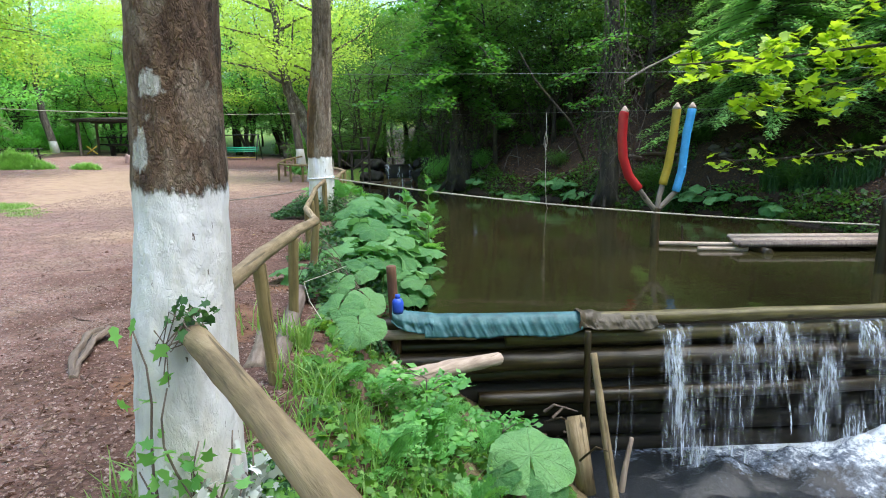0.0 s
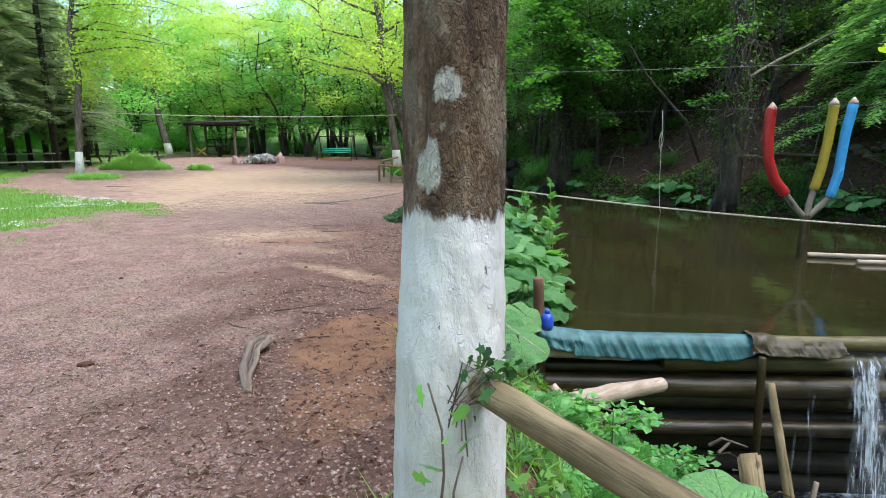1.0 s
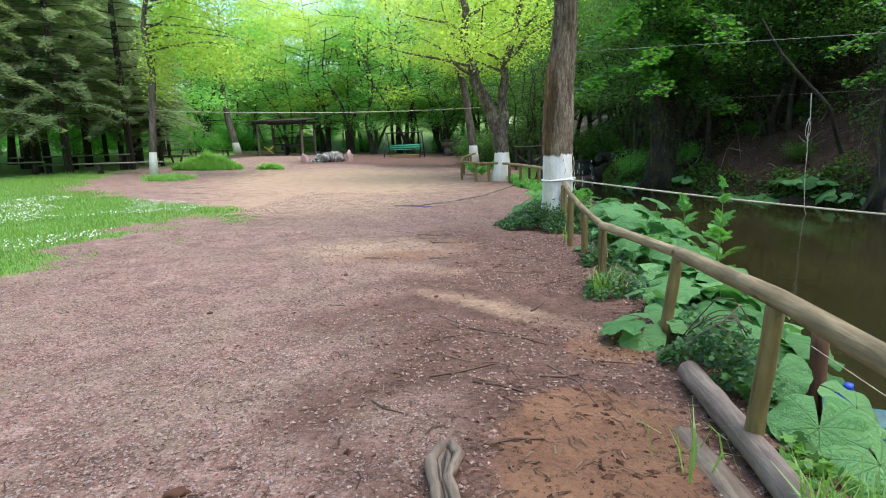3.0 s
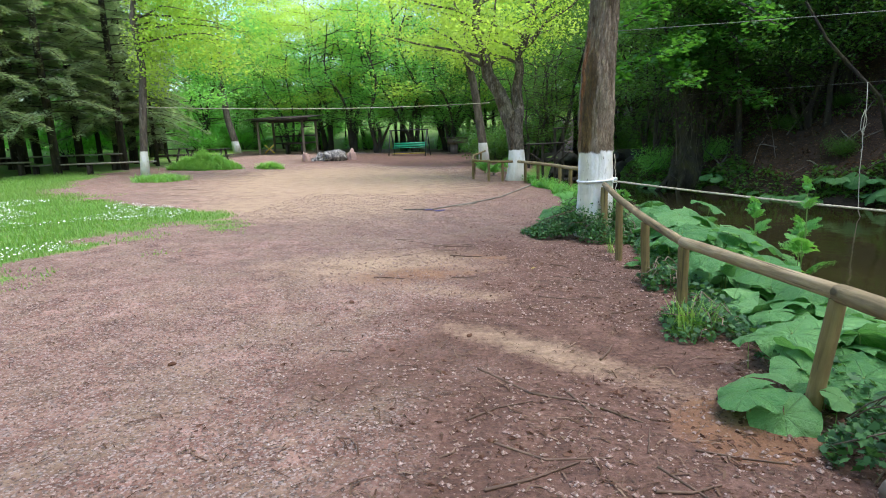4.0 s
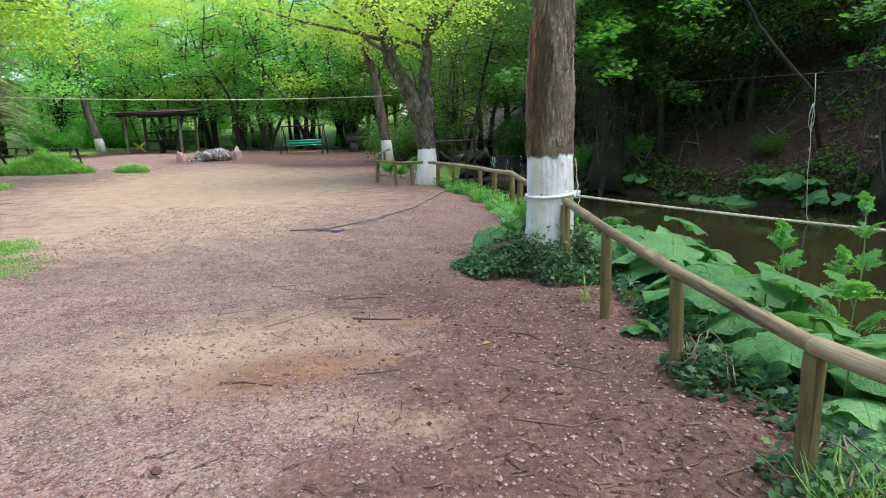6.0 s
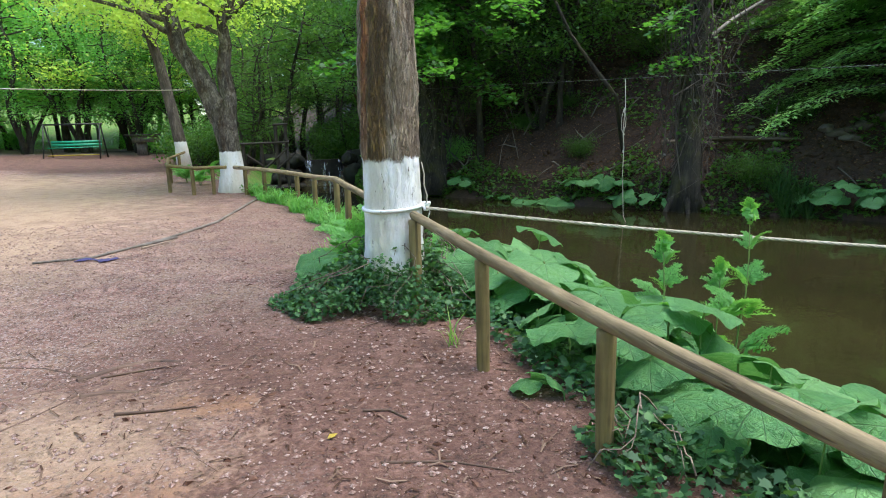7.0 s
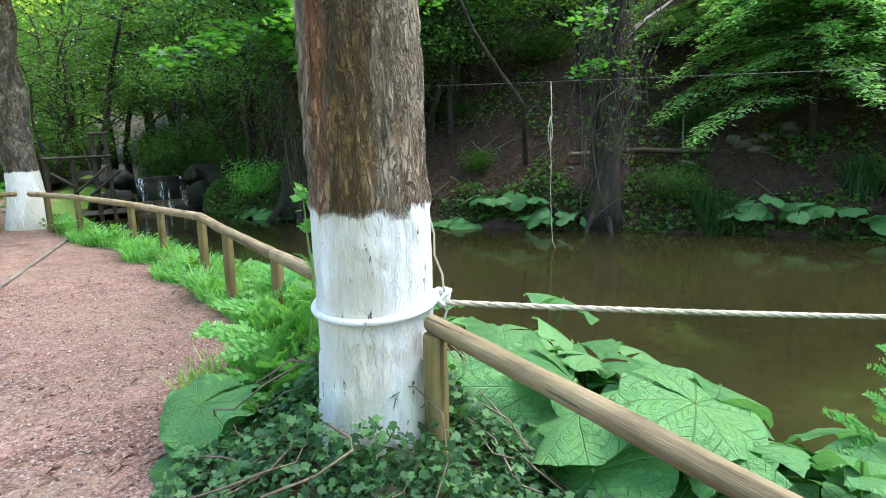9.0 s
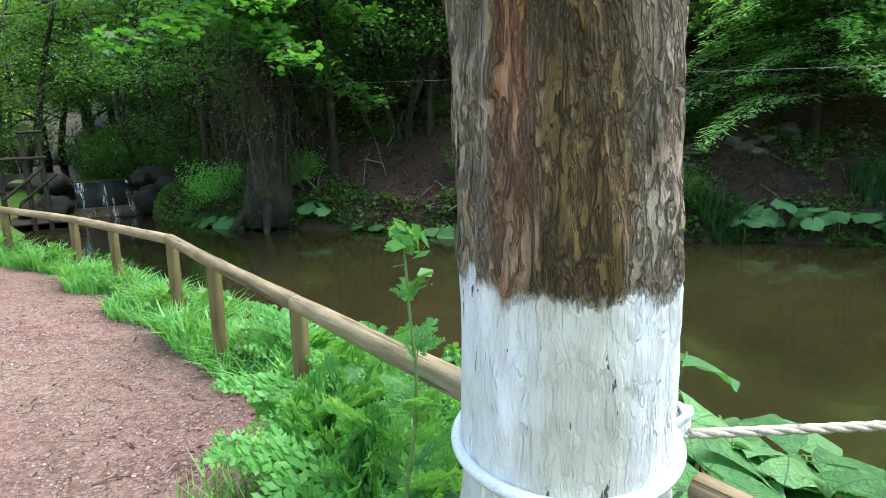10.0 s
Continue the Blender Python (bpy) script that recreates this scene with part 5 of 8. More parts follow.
butterbur(-1.3, 6.35, 5, 0.15, 0.16, "young butterbur at the path's edge by the railing", 954, 0.25)
butterbur(-1.12, 6.85, 3, 0.15, 0.2, "young butterbur at the path's edge by the railing", 955, 0.2)
def set_leaves(name_at, rows, label):
    """A butterbur plant with leaves set one by one: place, size, heading, tilt."""
    x0, y0 = name_at
    root = empty("butterbur", (x0, y0, land_z(x0, y0)), label, "plant", "butterbur plants")
    for k, (x, y, z, s, az, tilt) in enumerate(rows):
        zz = z - land_z(x0, y0)
        a = radians(az)
        m = Matrix.Translation((x - x0, y - y0, zz)) @ Matrix.Rotation(a, 4, "Z") @ Matrix.Rotation(radians(tilt), 4, "Y") @ Matrix.Diagonal((s, s, s, 1))
        lf = part("leaf", BUR[(k * 4 + 1) % 9], None, root, at=m)
        st = part("stalk", STALK, None, lf)
        st.matrix_basis = Matrix.Rotation(-radians(tilt), 4, "Y") @ Matrix.Diagonal((1, 1, (z - land_z(x, y) + 0.06) / s, 1))


set_leaves((0.9, 4.05), [(0.88, 4.02, -0.88, 0.29, 85, -24), (0.98, 3.85, -1.0, 0.17, -60, 40), (0.62, 3.9, -0.95, 0.16, 190, 30)], "very large butterbur leaf on the weedy bank below")
set_leaves((-0.7, 4.9), [(-0.66, 4.95, 0.10, 0.19, -110, 38), (-0.48, 4.78, 0.02, 0.22, -80, 30), (-0.72, 5.35, 0.22, 0.16, -120, 35), (-0.42, 5.15, 0.12, 0.17, -40, 35), (-0.62, 4.45, -0.05, 0.15, -150, 40)], "butterbur with smooth round leaves below the railing")
butterbur(-1.52, 9.75, 2, 0.11, 0.10, "small butterbur sprouting from the trodden earth", 957, 0.1)
butterbur(-2.38, 12.4, 3, 0.18, 0.26, "drooping butterbur leaves among ivy at the tree's foot", 958, 0.14, face=3.6)
butterbur(-2.65, 12.3, 1, 0.17, 0.12, "butterbur leaf among ivy at the tree's foot", 959, 0.1, face=3.8)
butterbur(-1.25, 11.5, 2, 0.15, 0.14, "butterbur leaves beside ivy", 960, 0.12)
far_label = "dark butterbur leaves at the water's edge of the far bank"
for k, (x, y, n, r) in enumerate([(3.8, 20.16, 7, .21), (4.13, 19.87, 9, .24), (4.56, 19.52, 9, .24), (4.95, 18.99, 9, .24), (5.25, 18.52, 8, .24), (5.61, 17.94, 5, .2), (3.34, 20.76, 5, .2), (2.94, 21.39, 4, .18), (7.75, 15.58, 7, .21), (8.03, 15.3, 7, .21), (8.17, 14.85, 7, .22),
                                  (8.5, 14.53, 7, .22), (9.0, 13.77, 5, .23), (0.87, 24.33, 6, .24), (0.52, 24.95, 6, .22), (1.32, 23.76, 5, .22), (2.08, 22.5, 5, .2)]):
    butterbur(max(x, float(far_x(y)) + 0.10), y, n, r, 0.20, far_label, 970 + k, 0.36)


def lobed(p, d, side, s):
    """Lobed leaf polygons (ivy, plane): arrays of places, directions, sides and sizes."""
    shape = [(-0.45, 0.0), (-0.30, -0.34), (-0.02, -0.26), (0.12, -0.5), (0.22, -0.16), (0.60, 0.0), (0.22, 0.16), (0.12, 0.5), (-0.02, 0.26), (-0.30, 0.34)]
    return np.stack([p + d * (u * s)[:, None] + side * (w * s)[:, None] for u, w in shape], 1)


def leaf_frames(count, rng, tilt):
    yaw = rng.uniform(0, 2 * np.pi, count)
    pit, rol = rng.normal(-0.25, tilt, count), rng.normal(0, tilt, count)
    d = np.stack([np.cos(yaw) * np.cos(pit), np.sin(yaw) * np.cos(pit), np.sin(pit)], 1)
    side = np.stack([-np.sin(yaw), np.cos(yaw), np.zeros(count)], 1)
    nrm = np.cross(d, side)
    return d, side * np.cos(rol)[:, None] + nrm * np.sin(rol)[:, None]


def ivy(x, y, rx, ry, h, count, size, label, seed, mat=None, hole=0.0):
    """A mound of ivy leaves over trailing stems."""
    mat = mat or L_IVY
    rng, rn = np.random.default_rng(seed), random.Random(seed)
    root = empty("ivy", (x, y, land_z(x, y)), label, "plant", "ivy")
    a = rng.uniform(0, 2 * np.pi, count)
    q = np.sqrt(rng.uniform(hole * hole, 1, count)) * (0.92 + 0.2 * np.sin(3 * a + seed) + 0.08 * np.sin(7 * a))
    px, py = x + rx * q * np.cos(a), y + ry * q * np.sin(a)
    pz = land(px, py) - land_z(x, y) + h * np.clip(1 - q * q, 0, 1) * rng.uniform(0.25, 1.0, count) * (0.75 + 0.5 * wave(px, py, 0.16, seed)) + rng.uniform(0.0, 0.07, count)
    p = np.stack([px - x, py - y, pz], 1)
    d, side = leaf_frames(count, rng, 0.5)
    part("foliage", quads("foliage", lobed(p, d, side, size * rng.uniform(0.55, 1.25, count)), mat, n=10), mat, root)
    g = Geo()
    for k in range(24 if h > 0.3 else 8):
        az = rn.uniform(0, 6.28)
        l0, l1 = rn.uniform(hole, hole + 0.3), rn.uniform(0.8, 1.15)
        pts = []
        for j in range(6):
            t = l0 + (l1 - l0) * j / 5
            u, w = rx * t * math.cos(az + 0.3 * math.sin(j)), ry * t * math.sin(az + 0.3 * math.sin(j))
            pts.append((u, w, land_z(x + u, y + w) - land_z(x, y) + (0.5 + 0.5 * (k % 3) / 2) * h * max(0, 1 - t * t) + 0.02 + 0.09 * rn.random()))
        g.tube(pts, rn.uniform(0.0025, 0.0055), 4)
    part("stem", g, M_ROOT, root, kind="stuff")
    return root


ivy(-1.98, 11.82, 0.86, 0.82, 0.50, 9000, 0.044, "dark glossy ivy mound round the foot of the roped tree", 61, hole=0.24)
ivy(-1.35, 12.4, 0.6, 0.7, 0.36, 2400, 0.044, "dark ivy and weeds beside the roped tree", 62)
ivy(-0.72, 5.75, 0.5, 0.6, 0.50, 2600, 0.05, "dense dark ivy bush hanging over the weir's end", 63)
ivy(-1.42, 9.0, 0.26, 0.3, 0.20, 420, 0.055, "small ivy clump at a railing post", 64)
ivy(-1.38, 7.75, 0.32, 0.42, 0.18, 500, 0.05, "low ivy and weeds at a railing post", 65)
ivy(-0.72, 2.05, 0.55, 0.5, 0.16, 1300, 0.06, "ivy and weeds round the limewashed tree's foot", 66, hole=0.4)
ivy(-2.55, 21.2, 0.2, 1.2, 0.07, 260, 0.05, "low ivy along the railing foot", 67)
ivy(-1.95, 17.6, 0.22, 2.2, 0.08, 500, 0.045, "low ivy along the grassy verge", 68)


def climbing_ivy(cx, cy, z0, r, a0, a1, top, n, leaves_per, label, seed, mat):
    """Ivy runners up one side of a trunk, each with its own leaves."""
    rn, rg = random.Random(seed), np.random.default_rng(seed)
    root = empty("climbing_ivy", (cx, cy, z0), label, "plant", "ivy")
    for k in range(n):
        a, h = radians(rn.uniform(a0, a1)), top * rn.uniform(0.35, 1.0)
        pts = []
        for j in range(9):
            t = j / 8
            w = a + 0.25 * math.sin(3 * t + k) + 0.1 * math.sin(9 * t + 2 * k)
            q = r * (1.22 - 0.22 * min(1, 2.2 * t)) + 0.012
            pts.append(Vector((math.cos(w) * q, math.sin(w) * q, h * t)))
        run = part("runner", Geo().tube(pts, [0.007 * (1 - 0.6 * j / 8) for j in range(9)], 5), M_LOG, root)
        c = leaves_per
        ti = rg.integers(1, 9, c)
        p = np.array([list(pts[i]) for i in ti]) * np.array([1.06, 1.06, 1]) + rg.normal(0, 0.03, (c, 3))
        d, s = leaf_frames(c, rg, 0.9)
        part("foliage", quads("foliage", lobed(p, d, s, 0.06 * rg.uniform(.5, 1.3, c)), mat, n=10), None, run, kind="stuff")


L_WASHED = leaf_mat("limewashed_leaf", (0.10, 0.16, 0.12), (0.35, 0.40, 0.38), (0.66, 0.70, 0.70), 0.1, 0.7, 0.2)
climbing_ivy(-0.81, 1.96, 0.0, 0.22, -75, 30, 0.55, 6, 26, "limewash-spattered ivy climbing the trunk's foot", 161, L_WASHED)
climbing_ivy(-0.81, 1.94, 0.0, 0.205, -105, -20, 1.05, 6, 18, "green ivy runners on the limewashed trunk", 162, L_HERB)
climbing_ivy(-1.87, 11.80, 0.02, 0.245, -95, 20, 0.75, 9, 12, "thin ivy runners on the white trunk", 163, L_IVY)
climbing_ivy(-1.87, 11.80, 0.02, 0.25, -110, 40, 0.42, 7, 22, "limewash-spattered ivy at the trunk's foot", 164, L_WASHED)


def grass_blades(pts, rng, h, w, lean=0.45):
    """Curved blades: two quads each, from arrays of feet."""
    c = len(pts)
    hh, yaw = h * rng.uniform(0.5, 1.3, c), rng.uniform(0, 2 * np.pi, c)
    d = np.stack([np.cos(yaw), np.sin(yaw), np.zeros(c)], 1)
    s = np.stack([-np.sin(yaw), np.cos(yaw), np.zeros(c)], 1) * (w * rng.uniform(0.6, 1.3, c))[:, None]
    ln = lean * rng.uniform(0.2, 1.5, c)
    up = np.array([0, 0, 1.0])
    m = pts + up * (hh * 0.55)[:, None] + d * (hh * ln * 0.35)[:, None]
    t = pts + up * (hh * (1 - 0.25 * ln))[:, None] + d * (hh * ln)[:, None]
    q1 = np.stack([pts - s, pts + s, m + s * 0.8, m - s * 0.8], 1)
    q2 = np.stack([m - s * 0.8, m + s * 0.8, t + s * 0.12, t - s * 0.12], 1)
    return np.concatenate([q1, q2])


def region(rng, n, x0, x1, y0, y1, keep):
    x, y = rng.uniform(x0, x1, n), rng.uniform(y0, y1, n)
    k = keep(x, y)
    x, y = x[k], y[k]
    return np.stack([x, y, land(x, y)], 1)


rng = np.random.default_rng(71)
lawn = region(rng, 300000, -22, -6.4, 1.5, 24, lambda x, y: (rng.random(len(x)) < lawn_cover(x, y) ** 1.3) & (((x + 14.5) / 2.6) ** 2 + ((y - 19) / 3.2) ** 2 > 1.4 - 0.9 * rng.random(len(x)))
              & (rng.random(len(x)) < np.clip(1.5 - np.hypot(x + 7, y - 8) / 16, 0.12, 1)))
tagged(new("grass", quads("grass", grass_blades(lawn, rng, 0.03 + 0.075 * np.clip((sward_x(lawn[:, 1]) - lawn[:, 0]) / 2.2, 0, 1) * (0.75 + 0.6 * wave(lawn[:, 0], lawn[:, 1], 0.5, 2.0)), 0.0065), L_GRASS)), "short bright green grass beside the path", "grass", kind="stuff")
verge = region(rng, 52000, -3.2, -0.4, 13.2, 24, lambda x, y: (x > bank_x(y) - 0.25 - 0.25 * wave(y, y, 0.6)) & (x < bank_x(y) + 0.75))
tagged(new("verge_grass", quads("verge_grass", grass_blades(verge, rng, 0.26 * (0.8 + 0.5 * wave(verge[:, 0], verge[:, 1], 0.3, 3.0)), 0.009, 0.8), L_HERB)), "tall lush grass along the railing", "grass", kind="stuff")
tufts = []
for (x, y, r, n) in [(-1.45, 7.65, .16, 110), (-0.1, 3.4, .5, 240), (-0.55, 2.9, .4, 140), (-1.0, 2.2, .25, 260), (-1.75, 10.6, .05, 12), (-0.9, 4.2, .12, 120), (-1.32, 4.6, .2, 14), (-0.7, 3.5, .2, 70), (-2.35, 13.0, .2, 200)]:
    a, q = rng.uniform(0, 6.28, n), r * np.sqrt(rng.random(n))
    px, py = x + q * np.cos(a), y + q * np.sin(a)
    tufts.append(np.stack([px, py, land(px, py)], 1))
tagged(new("bank_grass", quads("bank_grass", grass_blades(np.concatenate(tufts), rng, 0.24, 0.006, 0.6), L_GRASS)), "tufts of grass on the near bank", "grass", kind="stuff")
fl = region(rng, 10500, -14.5, -8.0, 5.5, 15.5, lambda x, y: (sward_x(y) - x > 1.0) & (wave(x, y, 1.2, 3.0) > 0.1))
dd, ss = leaf_frames(len(fl), rng, 0.4)
M_PETAL = plain_mat("white_petal", (0.78, 0.80, 0.74), 0.7, 0.1)
pp = fl + np.array([0, 0, 0.10])
tagged(new("daisies", quads("daisies", np.stack([pp - dd * .012, pp - ss * .012, pp + dd * .012, pp + ss * .012], 1), M_PETAL)), "small white flowers sprinkled in the grass", "flowers", kind="stuff")


def frond_mesh(name, seed, mat, pairs=13, fine=9, width=0.50):
    """A feathery, twice-cut leaf of length 1 along +x, arching."""
    rn = random.Random(seed)
    P, D, S, Z = [], [], [], []
    arch = lambda t: 0.30 * math.sin(t * 2.2) - 0.25 * t * t
    for i in range(1, pairs + 1):
        t = 0.22 + 0.76 * i / pairs
        wv = width * (0.12 + 0.88 * (1 - (t - 0.22) / 0.78)) ** 0.85
        for sd in (-1, 1):
            ang = sd * (1.05 - 0.35 * t) + rn.uniform(-.2, .2)
            wv *= rn.uniform(0.75, 1.2)
            for j in range(fine):
                u = (j + 0.6) / fine
                c = (t + math.cos(ang) * wv * u, math.sin(ang) * wv * u, arch(t) - 0.25 * u * u * wv + rn.uniform(-.03, .02))
                for k2 in (-1, 1):
                    a2 = ang + k2 * 0.75
                    P.append(c), D.append((math.cos(a2), math.sin(a2), rn.uniform(-.2, .2))), S.append((-math.sin(a2), math.cos(a2), rn.uniform(-.25, .25))), Z.append(0.085 * (1.1 - 0.65 * u) * (0.5 + wv / width) * rn.uniform(0.6, 1.35))
    P, D, S, Z = np.array(P), np.array(D), np.array(S), np.array(Z)
    lf = np.stack([P, P + D * (Z * .5)[:, None] - S * (Z * .28)[:, None], P + D * Z[:, None], P + D * (Z * .5)[:, None] + S * (Z * .28)[:, None]], 1)
    me = quads(name, lf, mat)
    rib = Geo().tube([(t, 0, arch(t)) for t in (0, .2, .4, .6, .8, 1.0)], [0.012, 0.011, 0.009, 0.007, 0.005, 0.002], 4)
    rm = rib.data("rib", M_STALK)
    return me, rm


FROND = [frond_mesh("frond", k, L_HERB) for k in range(3)]


def parsley(x, y, n, size, label, seed, rise=0.5, dz=0.0):
    rn = random.Random(seed)
    root = empty("cow_parsley", (x, y, land_z(x, y) + dz), label, "plant", "feathery herbs")
    for k in range(n):
        az = k * 2.4 + rn.uniform(-.4, .4)
        s = size * rn.uniform(0.7, 1.15)
        m = Matrix.Rotation(az, 4, "Z") @ Matrix.Rotation(-rise * rn.uniform(0.35, 1.7), 4, "Y") @ Matrix.Rotation(rn.uniform(-.3, .3), 4, "X") @ Matrix.Diagonal((s, s, s, 1))
        fm, rm = FROND[rn.randrange(3)]
        fr_ob = part("frond", fm, None, root, at=m, kind="stuff")
        part("rib", rm, None, fr_ob)
    return root


pl = "feathery cow parsley with bright green cut leaves"
for k, (x, y, n, s, r) in enumerate([(-1.95, 12.6, 11, 0.62, 1.3), (-2.0, 12.95, 9, 0.58, 1.2), (-1.75, 13.0, 10, 0.66, 1.3), (-2.1, 12.5, 8, 0.42, 1.0), (-1.9, 12.4, 8, 0.52, 1.2), (-1.7, 12.75, 9, 0.55, 1.3), (-1.55, 13.4, 8, 0.55, .8), (-1.5, 14.3, 7, 0.5, .8), (-1.2, 13.0, 8, 0.5, .8), (-2.05, 12.5, 6, 0.42, 1.0), (-1.2, 12.1, 6, 0.4, .7),
                                     (0.05, 3.75, 8, 0.42, .9), (0.28, 4.1, 7, 0.4, .9), (-0.2, 3.2, 7, 0.38, .6), (-0.3, 4.2, 7, 0.36, .6), (0.4, 3.3, 7, 0.36, .7), (-0.1, 2.6, 7, 0.36, .5), (0.2, 4.7, 6, 0.34, .8), (-0.5, 3.6, 6, 0.3, .6), (0.6, 4.5, 6, .34, .7),
                                     (0.0, 10.1, 8, 0.42, .9), (0.15, 10.35, 6, 0.38, 1.0), (-0.2, 10.4, 6, 0.36, .9), (-0.05, 9.8, 6, 0.34, .7), (-1.1, 14.9, 7, .5, .8), (-1.3, 16.5, 6, .45, .8), (-1.55, 18.6, 6, .45, .8), (-2.5, 23.0, 6, .4, .7), (-4.0, 24.2, 6, .45, .7), (-4.5, 23.2, 7, .5, .7), (-4.9, 24.0, 7, .5, .7), (-5.2, 25.5, 6, .5, .7), (-3.2, 23.3, 6, .4, .7), (-4.4, 25.4, 7, .5, .7), (0.05, 10.3, 8, .5, .9), (0.3, 9.9, 7, .45, .8)]):
    parsley(x, y, n, s, pl, 600 + k, r)


def tall_herb(x, y, h, label, seed, big=0.75):
    """A tall leafy stem with a fresh tip."""
    rn, rg = random.Random(seed), np.random.default_rng(seed)
    root = empty("tall_herb", (x, y, land_z(x, y)), label, "plant", "feathery herbs")
    st = bend((0, 0, -.05), (rn.uniform(-.06, .1), rn.uniform(-.05, .05), h), 7, 0.06, seed)
    part("stem", Geo().tube(st, [0.010 * (1 - .6 * i / 7) for i in range(8)], 6), M_STALK, root)
    for k in range(13):
        q = st[min(7, 1 + k * 6 // 12)]
        fm, rm = FROND[k % 3]
        s = (0.42 - 0.022 * k) * rn.uniform(.7, 1.2) * big
        m = Matrix.Translation(q) @ Matrix.Rotation(k * 2.4, 4, "Z") @ Matrix.Rotation(-0.5 - 0.05 * k, 4, "Y") @ Matrix.Diagonal((s, s, s, 1))
        f_ob = part("frond", fm, None, root, at=m, kind="stuff")
        part("rib", rm, None, f_ob)
    tipc = [list(st[-1] + Vector((0, 0, 0.01 * j))) for j in range(3)]
    part("tip", quads("tip", leaves(tipc, 0.025, 34, 0.06, rg, 1.0, 0.8), L_HERB), L_HERB, root, kind="stuff")


tall_herb(0.24, 10.15, 0.86 - land_z(0.24, 10.15), "tall branching bright green herb rising from the bank", 81, 1.3)
tall_herb(-0.1, 10.5, 0.62 - land_z(-0.1, 10.5), "tall branching bright green herb rising from the bank", 82, 1.15)
tall_herb(0.36, 10.45, 0.4 - land_z(0.36, 10.45), "leafy bright green herb on the bank", 91, 1.1)
tall_herb(-1.25, 13.4, 0.55, "leafy herb with a fresh pale tip", 83)
tall_herb(-2.04, 12.25, 1.2, "tall herb with a fresh pale tip beside the roped tree", 84, 0.62)
tall_herb(-0.75, 13.6, 0.7, "tall herb with a fresh pale tip by the water", 85)


def sapling(x, y, h, label, seed):
    rn, rg = random.Random(seed), np.random.default_rng(seed)
    root = empty("sapling", (x, y, land_z(x, y)), label, "plant")
    st = bend((0, 0, -.1), (0.03, 0.02, h), 6, 0.04, seed)
    g = Geo().tube(st, [0.012 * (1 - .7 * i / 6) for i in range(7)], 6)
    tips = []
    for k in range(12):
        q = st[2 + k % 5]
        e = q + Vector((math.cos(k * 2.4) * .26, math.sin(k * 2.4) * .26, .05))
        g.tube([q, (q + e) / 2 + Vector((0, 0, .03)), e], [0.005, 0.004, 0.002], 4)
        tips += [list(q.lerp(e, t)) for t in (.4, .7, 1)]
    part("stem", g, M_LOG, root, kind="stuff")
    part("foliage", quads("foliage", leaves(tips, 0.05, 700, 0.075, rg, .3, .35), L_HERB), L_HERB, root)


sapling(0.05, 3.85, 0.62, "little sapling with flat sprays of fresh leaves", 91)
sapling(0.75, 4.75, 0.35, "small sapling on the weedy bank", 92)

# weeds that nobody could count
L_WEED = leaf_mat("leaf_weed", (0.018, 0.07, 0.014), (0.07, 0.21, 0.035), (0.20, 0.38, 0.07), 0.35)
n = 25000
wx, wy = rng.uniform(-1.0, 2.1, n), rng.uniform(1.0, 5.75, n)
kk = (wx > bank_x(wy) - 0.1 - 0.2 * wave(wx, wy, .4)) & (wx < bank_x(wy) + 2.3) & (wave(wx, wy, 0.22, 2.2) > -0.25)
wx, wy = wx[kk], wy[kk]
wz = land(wx, wy) + rng.uniform(0.0, 1.0, len(wx)) ** 1.6 * (0.26 - 0.13 * smooth01(3.9, 4.6, wy)) * (0.7 + 0.5 * wave(wx, wy, .35, 5.0))
d1, s1 = leaf_frames(len(wx), rng, 0.45)
tagged(new("weeds", quads("weeds", lobed(np.stack([wx, wy, wz], 1), d1, s1, 0.02 + 0.085 * rng.random(len(wx)) ** 2), L_WEED, n=10)), "tangled green weeds covering the bank below the tree", "weeds", kind="stuff")
n = 9000
wy = rng.uniform(6.2, 14, n)
wx = bank_x(wy) + rng.uniform(-0.12, 0.95, n)
wz = land(wx, wy) + rng.uniform(0, 0.16, n)
d1, s1 = leaf_frames(n, rng, 0.45)
tagged(new("bank_weeds", quads("bank_weeds", lobed(np.stack([wx, wy, wz], 1), d1, s1, rng.uniform(0.025, 0.07, n)), L_IVY, n=10)), "low dark creeping weeds under the butterbur", "weeds", kind="stuff")
n = 40000
wy = rng.uniform(5.5, 32, n)
we = rng.uniform(0, 1, n) ** 2.0 * 5.0 - 0.1
wx = far_x(wy) + 0.1 + we
keepf = wave(wx, wy, 0.9, 9.0) > 0.22 - 0.75 * (we < 0.5)
wx, wy = wx[keepf], wy[keepf]
wz = land(wx, wy) + rng.uniform(0, 0.22, len(wx))
d1, s1 = leaf_frames(len(wx), rng, 0.5)
tagged(new("slope_weeds", quads("slope_weeds", lobed(np.stack([wx, wy, wz], 1), d1, s1, rng.uniform(0.04, 0.13, len(wx))), L_SHADED, n=10)), "scattered weeds on the far slope, coloured as in shade", "weeds", kind="stuff")
sedge = []
for (x, y, r, n) in [(7.15, 16.1, .28, 300), (7.4, 15.8, .2, 160), (9.3, 14.4, .3, 260), (9.7, 13.7, .35, 300), (10.2, 12.8, .5, 400)]:
    a, q = rng.uniform(0, 6.28, n), r * np.sqrt(rng.random(n))
    px, py = np.maximum(x + q * np.cos(a), far_x(y) + 0.1), y + q * np.sin(a)
    sedge.append(np.stack([px, py, land(px, py)], 1))
L_SEDGE = leaf_mat("sedge", (0.012, 0.05, 0.02), (0.03, 0.095, 0.03), (0.06, 0.15, 0.05), 0.3)
